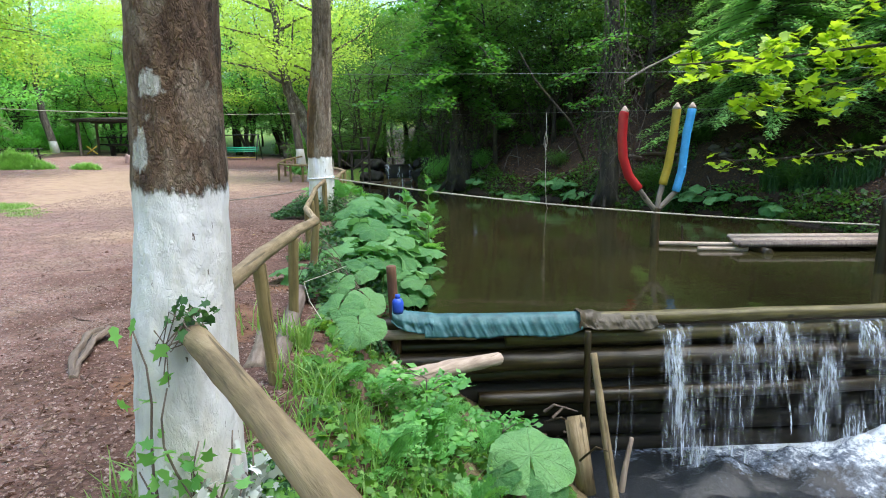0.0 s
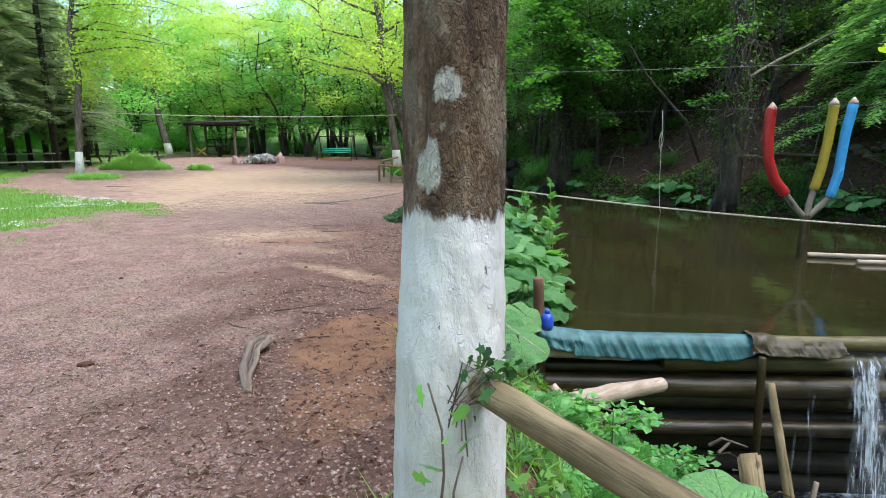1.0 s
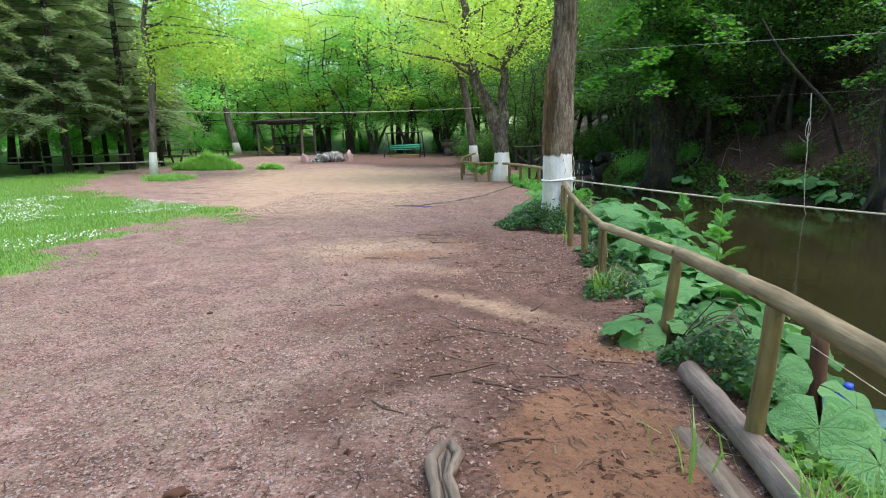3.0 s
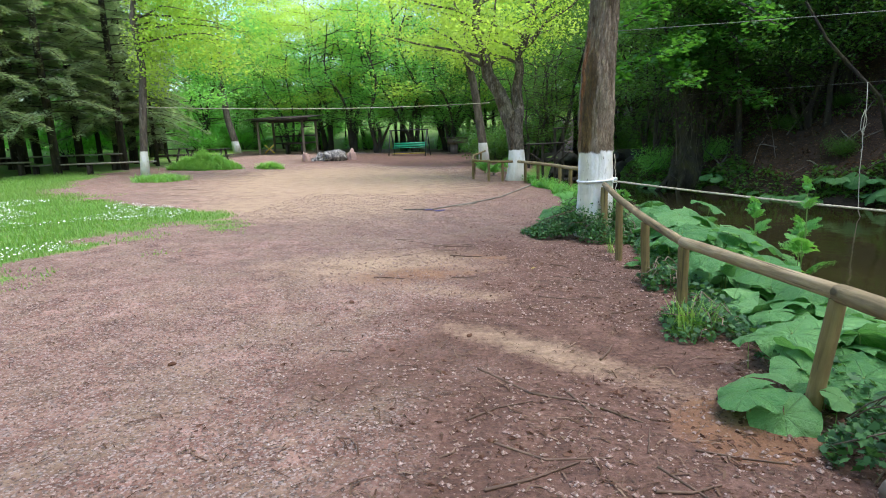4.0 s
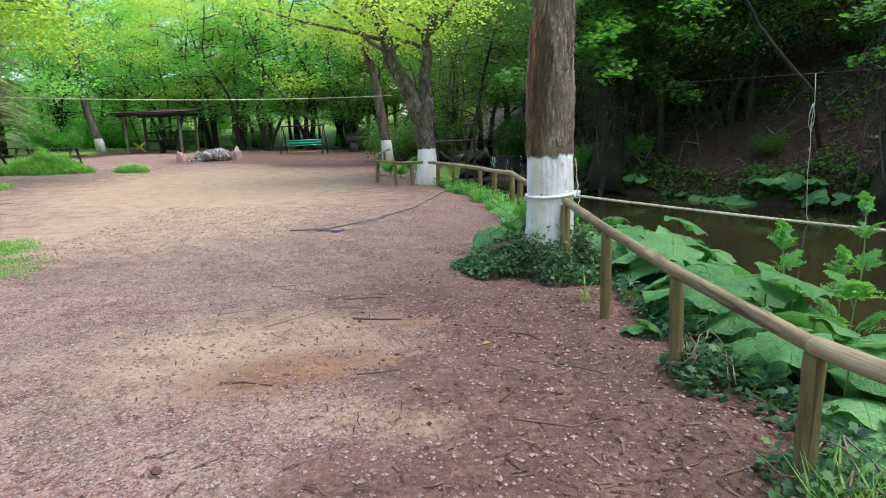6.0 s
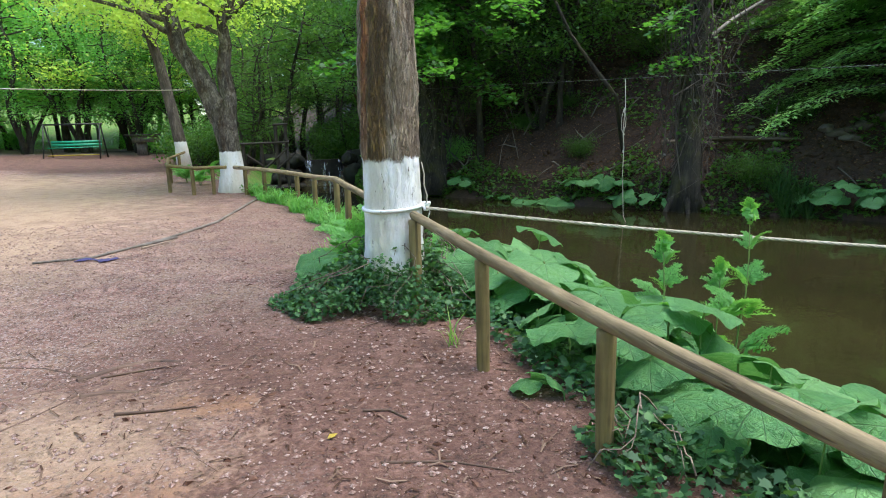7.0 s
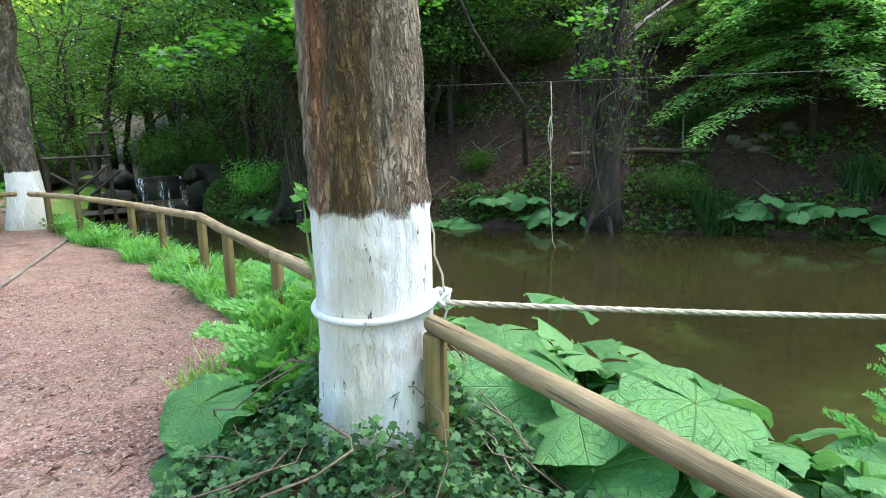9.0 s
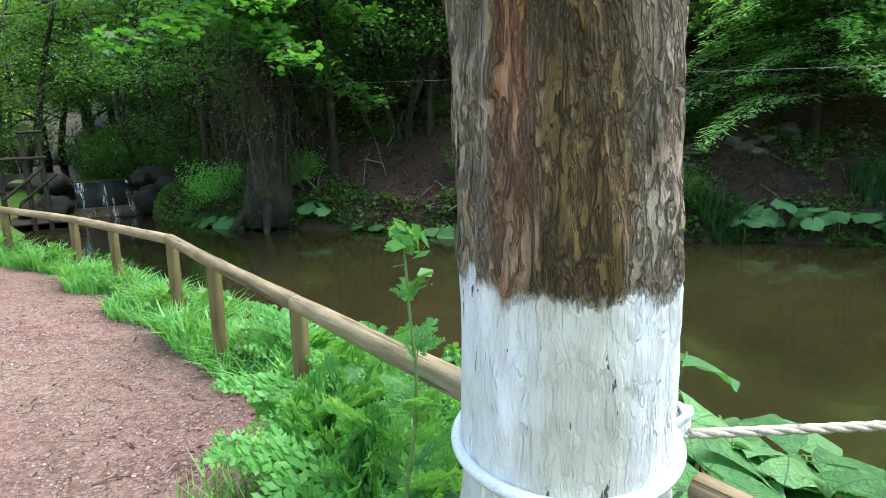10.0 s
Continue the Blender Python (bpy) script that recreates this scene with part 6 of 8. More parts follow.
tagged(new("sedge", quads("sedge", grass_blades(np.concatenate(sedge), rng, 0.6, 0.011, 0.8), L_SEDGE)), "arching dark sedge tussocks at the far water's edge", "grass", kind="stuff")

n = 14000
wy = rng.uniform(12.6, 24, n)
wx = bank_x(wy) + rng.uniform(-0.2, 0.8, n)
kk = wave(wx, wy, 0.25, 6.6) > -0.15
wx, wy = wx[kk], wy[kk]
wz = land(wx, wy) + 0.05 + 0.28 * rng.random(len(wx)) ** 1.5 * (0.7 + 0.5 * wave(wx, wy, .3, 2.0))
d1, s1 = leaf_frames(len(wx), rng, 0.45)
tagged(new("verge_weeds", quads("verge_weeds", lobed(np.stack([wx, wy, wz], 1), d1, s1, 0.02 + 0.06 * rng.random(len(wx)) ** 1.5), L_WEED, n=10)), "leafy green weeds among the verge grass", "weeds", kind="stuff")

# clippings heaped on the grass
M_TURF = plain_mat("cut_turf", (0.13, 0.28, 0.09), 0.9, 0.35, 9.0, 0, 0.8)


L_HEAP = leaf_mat("cut_grass", (0.09, 0.24, 0.06), (0.17, 0.38, 0.11), (0.30, 0.52, 0.19), 0.45)


def clippings(x, y, r, h, n, label, seed):
    """A loose heap of cut grass, uneven in outline, over a low core of turf."""
    rg = np.random.default_rng(seed)
    a, q = rg.uniform(0, 6.28, n), np.sqrt(rg.random(n))
    rr = r * (1 + 0.16 * np.sin(2 * a + seed) + 0.12 * np.sin(5 * a + 2 * seed) + 0.1 * rg.normal(0, 1, n))
    px, py = x + rr * q * np.cos(a), y + 0.8 * rr * q * np.sin(a)
    pz = land(px, py) + h * (1 - q ** 1.4) * (0.85 + 0.3 * wave(px, py, 0.25, seed)) * rg.uniform(0.75, 1.05, n) - 0.03
    root = empty("grass_heap", (x, y, land_z(x, y)), label, "grass heap")
    p = np.stack([px - x, py - y, pz - land_z(x, y)], 1)
    part("cut_grass", quads("cut_grass", grass_blades(p, rg, 0.24, 0.010, 1.1), L_HEAP), None, root)
    g = Geo()
    m, rings = 28, 6
    for k in range(rings + 1):
        t = k / rings
        for i in range(m):
            w = 6.283 * i / m
            u, v = r * .95 * t * math.cos(w), r * .76 * t * math.sin(w)
            g.v.append((u, v, land_z(x + u, y + v) - land_z(x, y) + h * 0.8 * (1 - t ** 1.4) * (0.85 + 0.3 * float(wave(x + u, y + v, 0.25, seed))) - 0.04))
    for k in range(rings):
        for i in range(m):
            g.f.append((k * m + i, k * m + (i + 1) % m, (k + 1) * m + (i + 1) % m, (k + 1) * m + i))
    part("core", g, M_TURF, root)


clippings(-17.4, 26.0, 1.25, 0.74, 11000, "heap of cut green grass near the slender tree", 95)
clippings(-14.5, 26.3, 0.5, 0.18, 1500, "small flat heap of cut green grass", 96)
clippings(-15.4, 20.3, 0.9, 0.08, 1500, "ring of grass at the slender tree's foot", 97)


# overhanging sprays of plane leaves near the camera
def spray(pts, label, seed, n, size, mat, spread=0.16):
    rg = np.random.default_rng(seed)
    p0 = Vector(pts[0])
    root = empty("leafy_branch", p0, label, "branch")
    dense = []
    for a, c in zip(pts, pts[1:]):
        dense += [Vector(a).lerp(Vector(c), t / 6) - p0 for t in range(6)]
    dense.append(Vector(pts[-1]) - p0)
    k = len(dense) - 1
    g = Geo().tube(dense, [0.018 * (1 - .8 * i / k) + 0.003 for i in range(k + 1)], 6)
    rn = random.Random(seed)
    tips = []
    for i in range(2, k + 1):
        for _ in range(2):
            e = dense[i] + Vector((rn.gauss(0, spread), rn.gauss(0, spread), rn.gauss(0, spread * .6)))
            g.tube([dense[i], e], [0.005, 0.002], 4)
            tips += [e, dense[i].lerp(e, .6)]
    c = np.array([list(t) for t in tips])[rg.integers(0, len(tips), n)] + rg.normal(0, 0.05, (n, 3))
    d, s = leaf_frames(n, rg, 0.35)
    part("branchwork", g, M_BARK, root)
    part("foliage", quads("foliage", lobed(c, d, s, size * rg.uniform(.6, 1.25, n)), mat, n=10), None, root)


spray([(6.6, 6.0, 2.9), (4.8, 5.8, 2.45), (3.6, 5.6, 2.3), (2.5, 5.5, 2.22)], "overhanging branch of bright lobed plane leaves", 101, 330, 0.14, L_PLANE, 0.2)
spray([(6.6, 6.1, 2.5), (5.0, 5.9, 2.2), (3.9, 5.7, 2.0), (3.1, 5.6, 1.92)], "overhanging branch of bright lobed plane leaves", 102, 260, 0.14, L_PLANE, 0.18)
spray([(6.8, 5.9, 3.3), (5.2, 5.6, 3.0), (4.3, 5.5, 2.75)], "overhanging branch of bright lobed plane leaves", 103, 260, 0.14, L_PLANE, 0.22)
spray([(6.4, 6.4, 1.55), (5.0, 6.2, 1.4), (4.0, 6.0, 1.32), (3.25, 6.0, 1.30)], "low twig with a few bright lobed leaves", 104, 70, 0.12, L_PLANE, 0.09)
spray([(-9.5, 8.0, 5.4), (-7.9, 9.4, 5.05), (-6.8, 10.2, 4.75)], "yellow-green leafy twig hanging over the path", 105, 160, 0.13, L_PLANE, 0.25)


# boughs of plane leaves hanging over the head of the pond
L_BOUGH = leaf_mat("leaf_bough", (0.022, 0.105, 0.024), (0.045, 0.175, 0.036), (0.10, 0.28, 0.055), 0.5)


def hanging_bough(pts, label, seed, n, size, mat, width):
    """A limb with flat layered sprays of lobed leaves along its outer part."""
    rg, rn = np.random.default_rng(seed), random.Random(seed)
    p0 = Vector(pts[0])
    root = empty("leafy_branch", p0, label, "branch")
    dense = []
    for a, c in zip(pts, pts[1:]):
        dense += [Vector(a).lerp(Vector(c), t / 5) - p0 for t in range(5)]
    dense.append(Vector(pts[-1]) - p0)
    k = len(dense) - 1
    g = Geo().tube(dense, [0.06 * (1 - .85 * i / k) + 0.005 for i in range(k + 1)], 7, False, 0.2, seed)
    tips = []
    for i in range(k // 4, k + 1):
        for _ in range(3):
            w = width * rn.uniform(0.3, 1.0) * (1.15 - 0.5 * i / k)
            az = rn.uniform(0, 6.28)
            e = dense[i] + Vector((math.cos(az) * w, math.sin(az) * w, rn.uniform(-0.35, 0.1) * w))
            g.tube([dense[i], dense[i].lerp(e, .5) + Vector((0, 0, 0.08 * w)), e], [0.014, 0.009, 0.004], 4, False)
            tips += [e, dense[i].lerp(e, .7), dense[i].lerp(e, .45)]
    c = np.array([list(t) for t in tips])[rg.integers(0, len(tips), n)] + rg.normal(0, 1, (n, 3)) * np.array([0.16, 0.16, 0.07])
    d, sd = leaf_frames(n, rg, 0.3)
    part("branchwork", g, M_BARK, root)
    part("foliage", quads("foliage", lobed(c, d, sd, size * rg.uniform(.6, 1.25, n)), mat, n=10), None, root)


rbh = random.Random(515)
for k in range(15):
    sx, sy, sz = 1.9 + rbh.uniform(-.2, .2), 23.5, 2.8 + 0.28 * k
    ex, ey = rbh.uniform(-1.6, 3.6), rbh.uniform(18.6, 21.6)
    ez = 2.35 + 0.25 * k + rbh.uniform(-.2, .2)
    hanging_bough([(sx, sy, sz), ((2 * sx + ex) / 3, (2 * sy + ey) / 3, sz + 0.55), ((sx + 2 * ex) / 3, (sy + 2 * ey) / 3, (sz + 2 * ez) / 3 + 0.5), (ex, ey, ez)], "leafy bough of the old tree hanging over the pond", 520 + k, 620, 0.155, L_BOUGH, 0.75)
for k, pts in enumerate([[(6.4, 18.6, 3.9), (5.6, 17.6, 3.75), (4.7, 16.8, 3.45), (4.0, 16.3, 3.2)], [(6.6, 18.2, 4.6), (5.9, 17.0, 4.5), (5.2, 16.0, 4.2), (4.4, 15.4, 3.95)], [(6.2, 17.8, 2.9), (5.4, 17.2, 2.75), (4.8, 16.9, 2.55)]]):
    hanging_bough(pts, "thin bough of fresh green leaves over the pond", 560 + k, 170, 0.12, L_BOUGH, 0.45)


# ivy and twigs caught where the rail meets the limewashed tree
rgj = np.random.default_rng(171)
jn = empty("climbing_ivy", (-0.70, 1.80, 0.93), "dark ivy and dry twigs tangled at the rail's end", "plant", "ivy")
cj = 44
pj = rgj.normal(0, 1, (cj, 3)) * np.array([0.035, 0.035, 0.035]) + np.array([0.02, -0.02, 0.06])
dj, sj = leaf_frames(cj, rgj, 0.9)
part("foliage", quads("foliage", lobed(pj, dj, sj, 0.036 * rgj.uniform(.5, 1.4, cj)), L_IVY, n=10), None, jn, kind="stuff")
rj = random.Random(172)
gj = Geo()
for k in range(16):
    w = rj.uniform(0, 6.28)
    gj.tube([(rj.gauss(0, .02), rj.gauss(0, .02), rj.uniform(-.06, .1)), (0.06 * math.cos(w), 0.05 * math.sin(w) - .02, rj.uniform(-.06, .09)), (0.09 * math.cos(w + .5), 0.07 * math.sin(w + .5) - .02, rj.uniform(-.14, .05))], 0.0022, 4)
part("twig", gj, M_LOG, jn, kind="stuff")


# ---- ropes and cables ----
M_ROPE = wood_mat("rope_fibre", (0.30, 0.26, 0.20), (0.46, 0.42, 0.34), (0.62, 0.58, 0.50), (60, 60, 60), 0.9)
M_ROPE_WHITE = wood_mat("rope_painted", (0.55, 0.56, 0.56), (0.70, 0.72, 0.74), (0.82, 0.84, 0.86), (60, 60, 60), 0.8)
M_CABLE = plain_mat("thin_cable", (0.16, 0.16, 0.15), 0.5)


def strand(pts, r, n=2, twist=14.0):
    """A laid rope: n strands twisted round a line."""
    pts = [Vector(p) for p in pts]
    L = sum((c - a).length for a, c in zip(pts, pts[1:]))
    g = Geo()
    for s in range(n):
        out, dist = [], 0.0
        for i, p in enumerate(pts):
            if i:
                dist += (p - pts[i - 1]).length
            t = (pts[min(i + 1, len(pts) - 1)] - pts[max(i - 1, 0)]).normalized()
            u = t.orthogonal().normalized()
            v = t.cross(u)
            w = twist * dist + s * 2 * math.pi / n
            out.append(p + (u * math.cos(w) + v * math.sin(w)) * r * 0.5)
        g.tube(out, r * 0.62, 6)
    return g


def sag(a, c, drop, n=40):
    a, c = Vector(a), Vector(c)
    return [a.lerp(c, i / n) - Vector((0, 0, drop * 4 * (i / n) * (1 - i / n))) for i in range(n + 1)]


def line_thing(name, pts, r, mat, label, laid=0):
    p0 = Vector(pts[0])
    rel = [Vector(p) - p0 for p in pts]
    g = strand(rel, r, laid, 30.0) if laid else Geo().tube(rel, r, 6)
    ob = new(name, g.data(name, mat))
    ob.matrix_basis = Matrix.Translation(p0)
    return tagged(ob, label, "rope")


line_thing("rope", sag((-1.63, 11.62, 0.865), (6.75, 7.89, 0.283), 0.125, 260), 0.013, M_ROPE, "pale laid rope stretched low across the pond", 3)
# the loop round the trunk, with its knot
loop = []
for k in range(49):
    w = 2 * math.pi * k / 48
    loop.append((0.252 * math.cos(w), 0.252 * math.sin(w), 0.015 * math.sin(w + 1)))
lp = empty("rope_loop", (-1.87, 11.80, 0.875), "white painted rope tied round the trunk with a knot", "rope")
part("loop", Geo().tube(loop, 0.015, 8), M_ROPE_WHITE, lp)
kn = Geo()
for k in range(3):
    ring = [(0.25 + 0.02 * math.cos(w) + .008 * k, -0.13 + 0.028 * math.sin(w), 0.03 * math.sin(w + 1.3 * k)) for w in [6.283 * i / 14 for i in range(15)]]
    kn.tube(ring, 0.011, 6)
kn.tube([(0.26, -.11, 0.0), (0.29, -.12, -0.05), (0.275, -.10, -0.12), (0.29, -.11, -0.2)], 0.005, 5)
part("tail", Geo().tube([(0.262, -0.13, 0.02), (0.275, -0.10, 0.09), (0.262, -0.06, 0.17), (0.27, -0.05, 0.26), (0.258, -0.02, 0.36)], 0.005, 6), M_ROPE, lp)
part("knot", kn, M_ROPE_WHITE, lp)
line_thing("washing_line", sag((-16.05, 20.9, 3.0), (-5.13, 28.15, 3.01), 0.14, 60), 0.013, M_ROPE, "pale rope hung between two limewashed trees")
line_thing("cable", sag((-1.65, 11.76, 2.89), (12.5, 8.93, 2.74), 0.08, 60), 0.004, M_CABLE, "thin grey cable stretched over the pond")
line_thing("cable", sag((1.0, 25.5, 2.76), (6.3, 9.6, 2.05), 0.01, 60), 0.003, M_CABLE, "thin dark cable carrying a hanging rope")
hang = [(3.91, 16.89, 2.37), (3.93, 16.88, 1.85), (3.90, 16.89, 1.38), (3.92, 16.87, 1.05), (3.91, 16.87, 0.55), (3.93, 16.86, 0.08), (3.95, 16.85, -0.3), (3.99, 16.8, -0.46)]
hr = empty("hanging_rope", hang[0], "thin knotted rope hanging down to the water", "rope")
h0 = Vector(hang[0])
part("cord", Geo().tube([Vector(p) - h0 for p in hang], 0.008, 6), M_ROPE, hr)
kg = Geo()
for z, r in ((1.95, .03), (1.62, .04), (1.5, .035), (1.17, .028)):
    kg.tube([(0, 0, z - 2.56 - r), (0.01, 0, z - 2.56), (0, 0, z - 2.56 + r)], [0.008, r * 0.6, 0.008], 7)
kg2 = Geo().tube([(0, 0, -.55), (-.05, 0, -.75), (-.05, 0, -.95), (0.0, 0, -1.05)], 0.007, 5)
kg2.tube([(0, 0, -.55), (.05, 0, -.75), (.04, 0, -.9), (0.0, 0, -1.05)], 0.007, 5)
part("loop", kg2, M_ROPE, hr)
part("knot", kg, M_ROPE, hr)
line_thing("string", [(-0.62, 5.2, 0.42), (-0.70, 4.4, 0.52), (-0.74, 3.86, 0.60), (-0.60, 3.3, 0.62), (-0.45, 2.8, 0.66)], 0.0022, M_ROPE, "loose pale string tied to the railing")

# ---- things at the weir ----
M_TARP, nt, b = tree_of("tarpaulin", 0.6)
tn = noise_n(nt, coords(nt), 7.0, 6, 0.65)
nt.links.new(ramp(nt, tn, (0.3, (0.014, 0.06, 0.07)), (0.5, (0.03, 0.115, 0.13)), (0.72, (0.06, 0.175, 0.20))), b.inputs["Base Color"])
bump(nt, b, noise_n(nt, coords(nt, "Object", (1, 1, 1)), 30.0, 4, 0.6, 0.6), 0.25, 0.01)
M_SACK = plain_mat("brown_sheet", (0.060, 0.046, 0.026), 0.5, 0.5, 9.0, 0, 0.5)


def draped(name, x0, x1, top0, top1, drop, mat, label, seed, crumple=1.0, nx=260):
    """A sheet laid over the weir's top log, with fine slanting pleats down its front."""
    prof = [(0.14, -0.10), (0.10, -0.055), (0.05, -0.016), (0.0, 0.0), (-0.045, -0.006), (-0.078, -0.028), (-0.098, -0.062)] + [(-0.106 - 0.006 * k, -0.062 - drop * k / 8) for k in range(1, 9)]
    g = Geo()
    m = len(prof)
    for i in range(nx + 1):
        t = i / nx
        for j, (dy, dz) in enumerate(prof):
            k = j / (m - 1)
            x = x0 + (x1 - x0) * t
            s = x * 1.0 + 0.55 * (dz if j > 3 else -dz * .4)
            pleat = (0.5 + 0.5 * math.sin(47 * s + 2.2 * math.sin(9 * s + seed))) ** 2.5
            fine_p = 0.5 + 0.5 * math.sin(131 * s + 3 * math.sin(17 * s))
            nz = noise.fractal(Vector((x * 5.0 + seed, dy * 9, dz * 9)), 0.9, 2.0, 4)
            amp = smooth01(0.15, 0.55, k) * (0.012 * pleat + 0.004 * fine_p) + 0.012 * crumple * nz
            heap = crumple * 0.05 * max(0.0, 1 - t / 0.32) * (noise.noise(Vector((x * 9 + seed, dz * 14, 2.0))) + 0.3)
            hem = 0.022 * noise.noise(Vector((x * 4, seed, 0.5))) * k ** 3
            tuck = 0.75 + 0.25 * min(1.0, (1 - t) / 0.06) if j > 6 else 1.0
            g.v.append((x + 0.02 * nz * k, DAM_Y + dy - float(amp) - heap * .5, top0 + (top1 - top0) * t ** 0.6 + dz * tuck + heap + hem))
    for i in range(nx):
        for j in range(m - 1):
            q = i * m + j
            g.f.append((q, q + m, q + m + 1, q + 1))
    ob = new(name, g.data(name, mat))
    md = ob.modifiers.new("thick", "SOLIDIFY")
    md.thickness = 0.004
    return tagged(ob, label, "tarpaulin")


def tarpaulin():
    draped("tarpaulin", 0.10, 1.80, -0.285, -0.305, 0.155, M_TARP, "pleated teal tarpaulin draped over the weir's end", 2.0, 0.5)
    draped("tarpaulin", -0.24, 0.2, -0.20, -0.28, 0.12, M_TARP, "crumpled end of a teal tarpaulin heaped on the weir", 6.0, 2.2, 90)
    draped("plastic_sheet", 1.76, 2.62, -0.30, -0.325, 0.10, M_SACK, "dark brown crumpled sheet over the weir's top log", 9.0, 1.7, 120)


tarpaulin()
M_RUST = wood_mat("red_brown_post", (0.08, 0.035, 0.02), (0.15, 0.07, 0.04), (0.23, 0.12, 0.07))
lean_pole("stake", [(-0.2, 6.0, -0.8), (-0.24, 5.98, 0.24)], 0.055, M_RUST, "red-brown wooden stake at the weir's end", 0.95, 83)
M_BLUE = plain_mat("blue_plastic", (0.03, 0.09, 0.55), 0.35, 0.15)
bc = empty("blue_bottle", (-0.17, 5.72, -0.10), "blue plastic container lodged at the weir's end", "bottle")
part("body", Geo().tube([(0, 0, -.10), (0, 0, -.06), (0, 0, 0.02), (0, 0, 0.05), (0, 0, .06)], [0.05, 0.06, 0.06, 0.045, 0.03], 14), M_BLUE, bc)
part("cap", Geo().tube([(0, 0, .06), (0, 0, .10)], [0.028, 0.026], 12), M_BLUE, bc)
slab = empty("board", Matrix.Translation((1.66, 5.25, -1.66)) @ Matrix.Rotation(radians(-8), 4, "Y") @ Matrix.Rotation(radians(-9), 4, "X"), "ochre slab of wood propped under the weir", "board")
part("slab", Geo().box((0, 0, 0), (0.20, 0.07, 0.92), bev=0.025), M_RAIL, slab)
lean_pole("driftwood", [(2.06, 5.2, -2.1), (2.12, 5.25, -1.75), (2.2, 5.32, -1.47)], 0.036, M_LOG_PALE, "pale broken driftwood in the plunge pool", 0.6, 85)
rw = random.Random(12)
for k in range(26):
    x, y = rw.uniform(0.75, 1.7), rw.uniform(5.0, 5.6)
    z = -1.45 + rw.uniform(-.25, .2)
    dx, dy, dz = rw.uniform(-.35, .35), rw.uniform(-.15, .1), rw.uniform(-.05, .2)
    lean_pole("driftwood", [(x, y, z), (x + dx * .5, y + dy, z + dz), (x + dx, y + dy * .5, z + dz * .6)], rw.uniform(.006, .02), M_LOG if k % 2 else M_LOG_WET, "tangled driftwood sticks caught under the weir", 0.4, 86 + k)

# falling water: ribbons over the lip
M_FALL, nt, b = tree_of("falling_water", 0.2)
st1 = noise_n(nt, world_pos(nt, (1, 0.4, 0.07)), 34.0, 6, 0.75, 0.35)
st2 = noise_n(nt, world_pos(nt, (1, 1, 0.22)), 3.6, 4, 0.65)
b.inputs["Base Color"].default_value = (0.66, 0.73, 0.84, 1)
gl = nt.nodes.new("ShaderNodeBsdfTransparent")
mf = nt.nodes.new("ShaderNodeMixShader")
nt.links.new(ramp(nt, mathn(nt, "ADD", mathn(nt, "MULTIPLY", st1, 0.46), mathn(nt, "MULTIPLY", st2, 0.54)), (0.50, 0.0), (0.56, 0.15), (0.615, 0.92)), mf.inputs[0])
nt.links.new(gl.outputs[0], mf.inputs[1])
nt.links.new(b.outputs[0], mf.inputs[2])
nt.links.new(mf.outputs[0], nt.nodes["Material Output"].inputs[0])
bump(nt, b, st1, 0.6, 0.03)


def falls(name, x0, x1, y, top, foot, label, n, seed, out=0.35, veils=0):
    rn = random.Random(seed)
    root = empty(name, ((x0 + x1) / 2, y, foot), label, "waterfall")
    cx = (x0 + x1) / 2

    def fall_sheet(x, w, far, end, m, c, ph, drift, name_):
        g = Geo()
        for i in range(m + 1):
            t = i / m
            zz = end * t ** 1.5 + 0.012 * math.sin(math.pi * min(1, t * 3))
            for j in range(c + 1):
                u = j / c - 0.5
                ux = x - cx + u * w * (1 - (0.3 * t if w < .4 else 0)) + drift * t
                nz = noise.noise(Vector((ux * 6 + ph, t * 3, ph)))
                g.v.append((ux + 0.02 * math.sin(5 * t + ph) * (w < .4), -far * t ** 0.75 * (1 + 0.25 * nz) + 0.03 * nz, top - foot + zz))
        for i in range(m):
            for j in range(c):
                q = i * (c + 1) + j
                g.f.append((q, q + 1, q + c + 2, q + c + 1))
        part(name_, g, M_FALL, root)

    for k in range(veils):
        fall_sheet((x0 + x1) / 2 + 0.12 * k, x1 - x0, out * (0.6 + 0.3 * k), foot - top, 16, 150, 3.0 * k + 1, 0.05, "veil")
    for k in range(n):
        x = min(x1, max(x0, x0 + (x1 - x0) * (0.13 * rn.randrange(8) + 0.07) + rn.gauss(0, 0.028 * (x1 - x0))))
        w = rn.uniform(0.01, 0.05) * (2.2 if rn.random() < .22 else 1.0)
        end = (foot - top) * (1.0 if rn.random() < 0.6 else rn.uniform(0.35, 0.85))
        fall_sheet(x, w, out * rn.uniform(0.5, 1.2), end, 14, 3, rn.uniform(0, 6), rn.uniform(-0.02, 0.12), "ribbon")
    return root


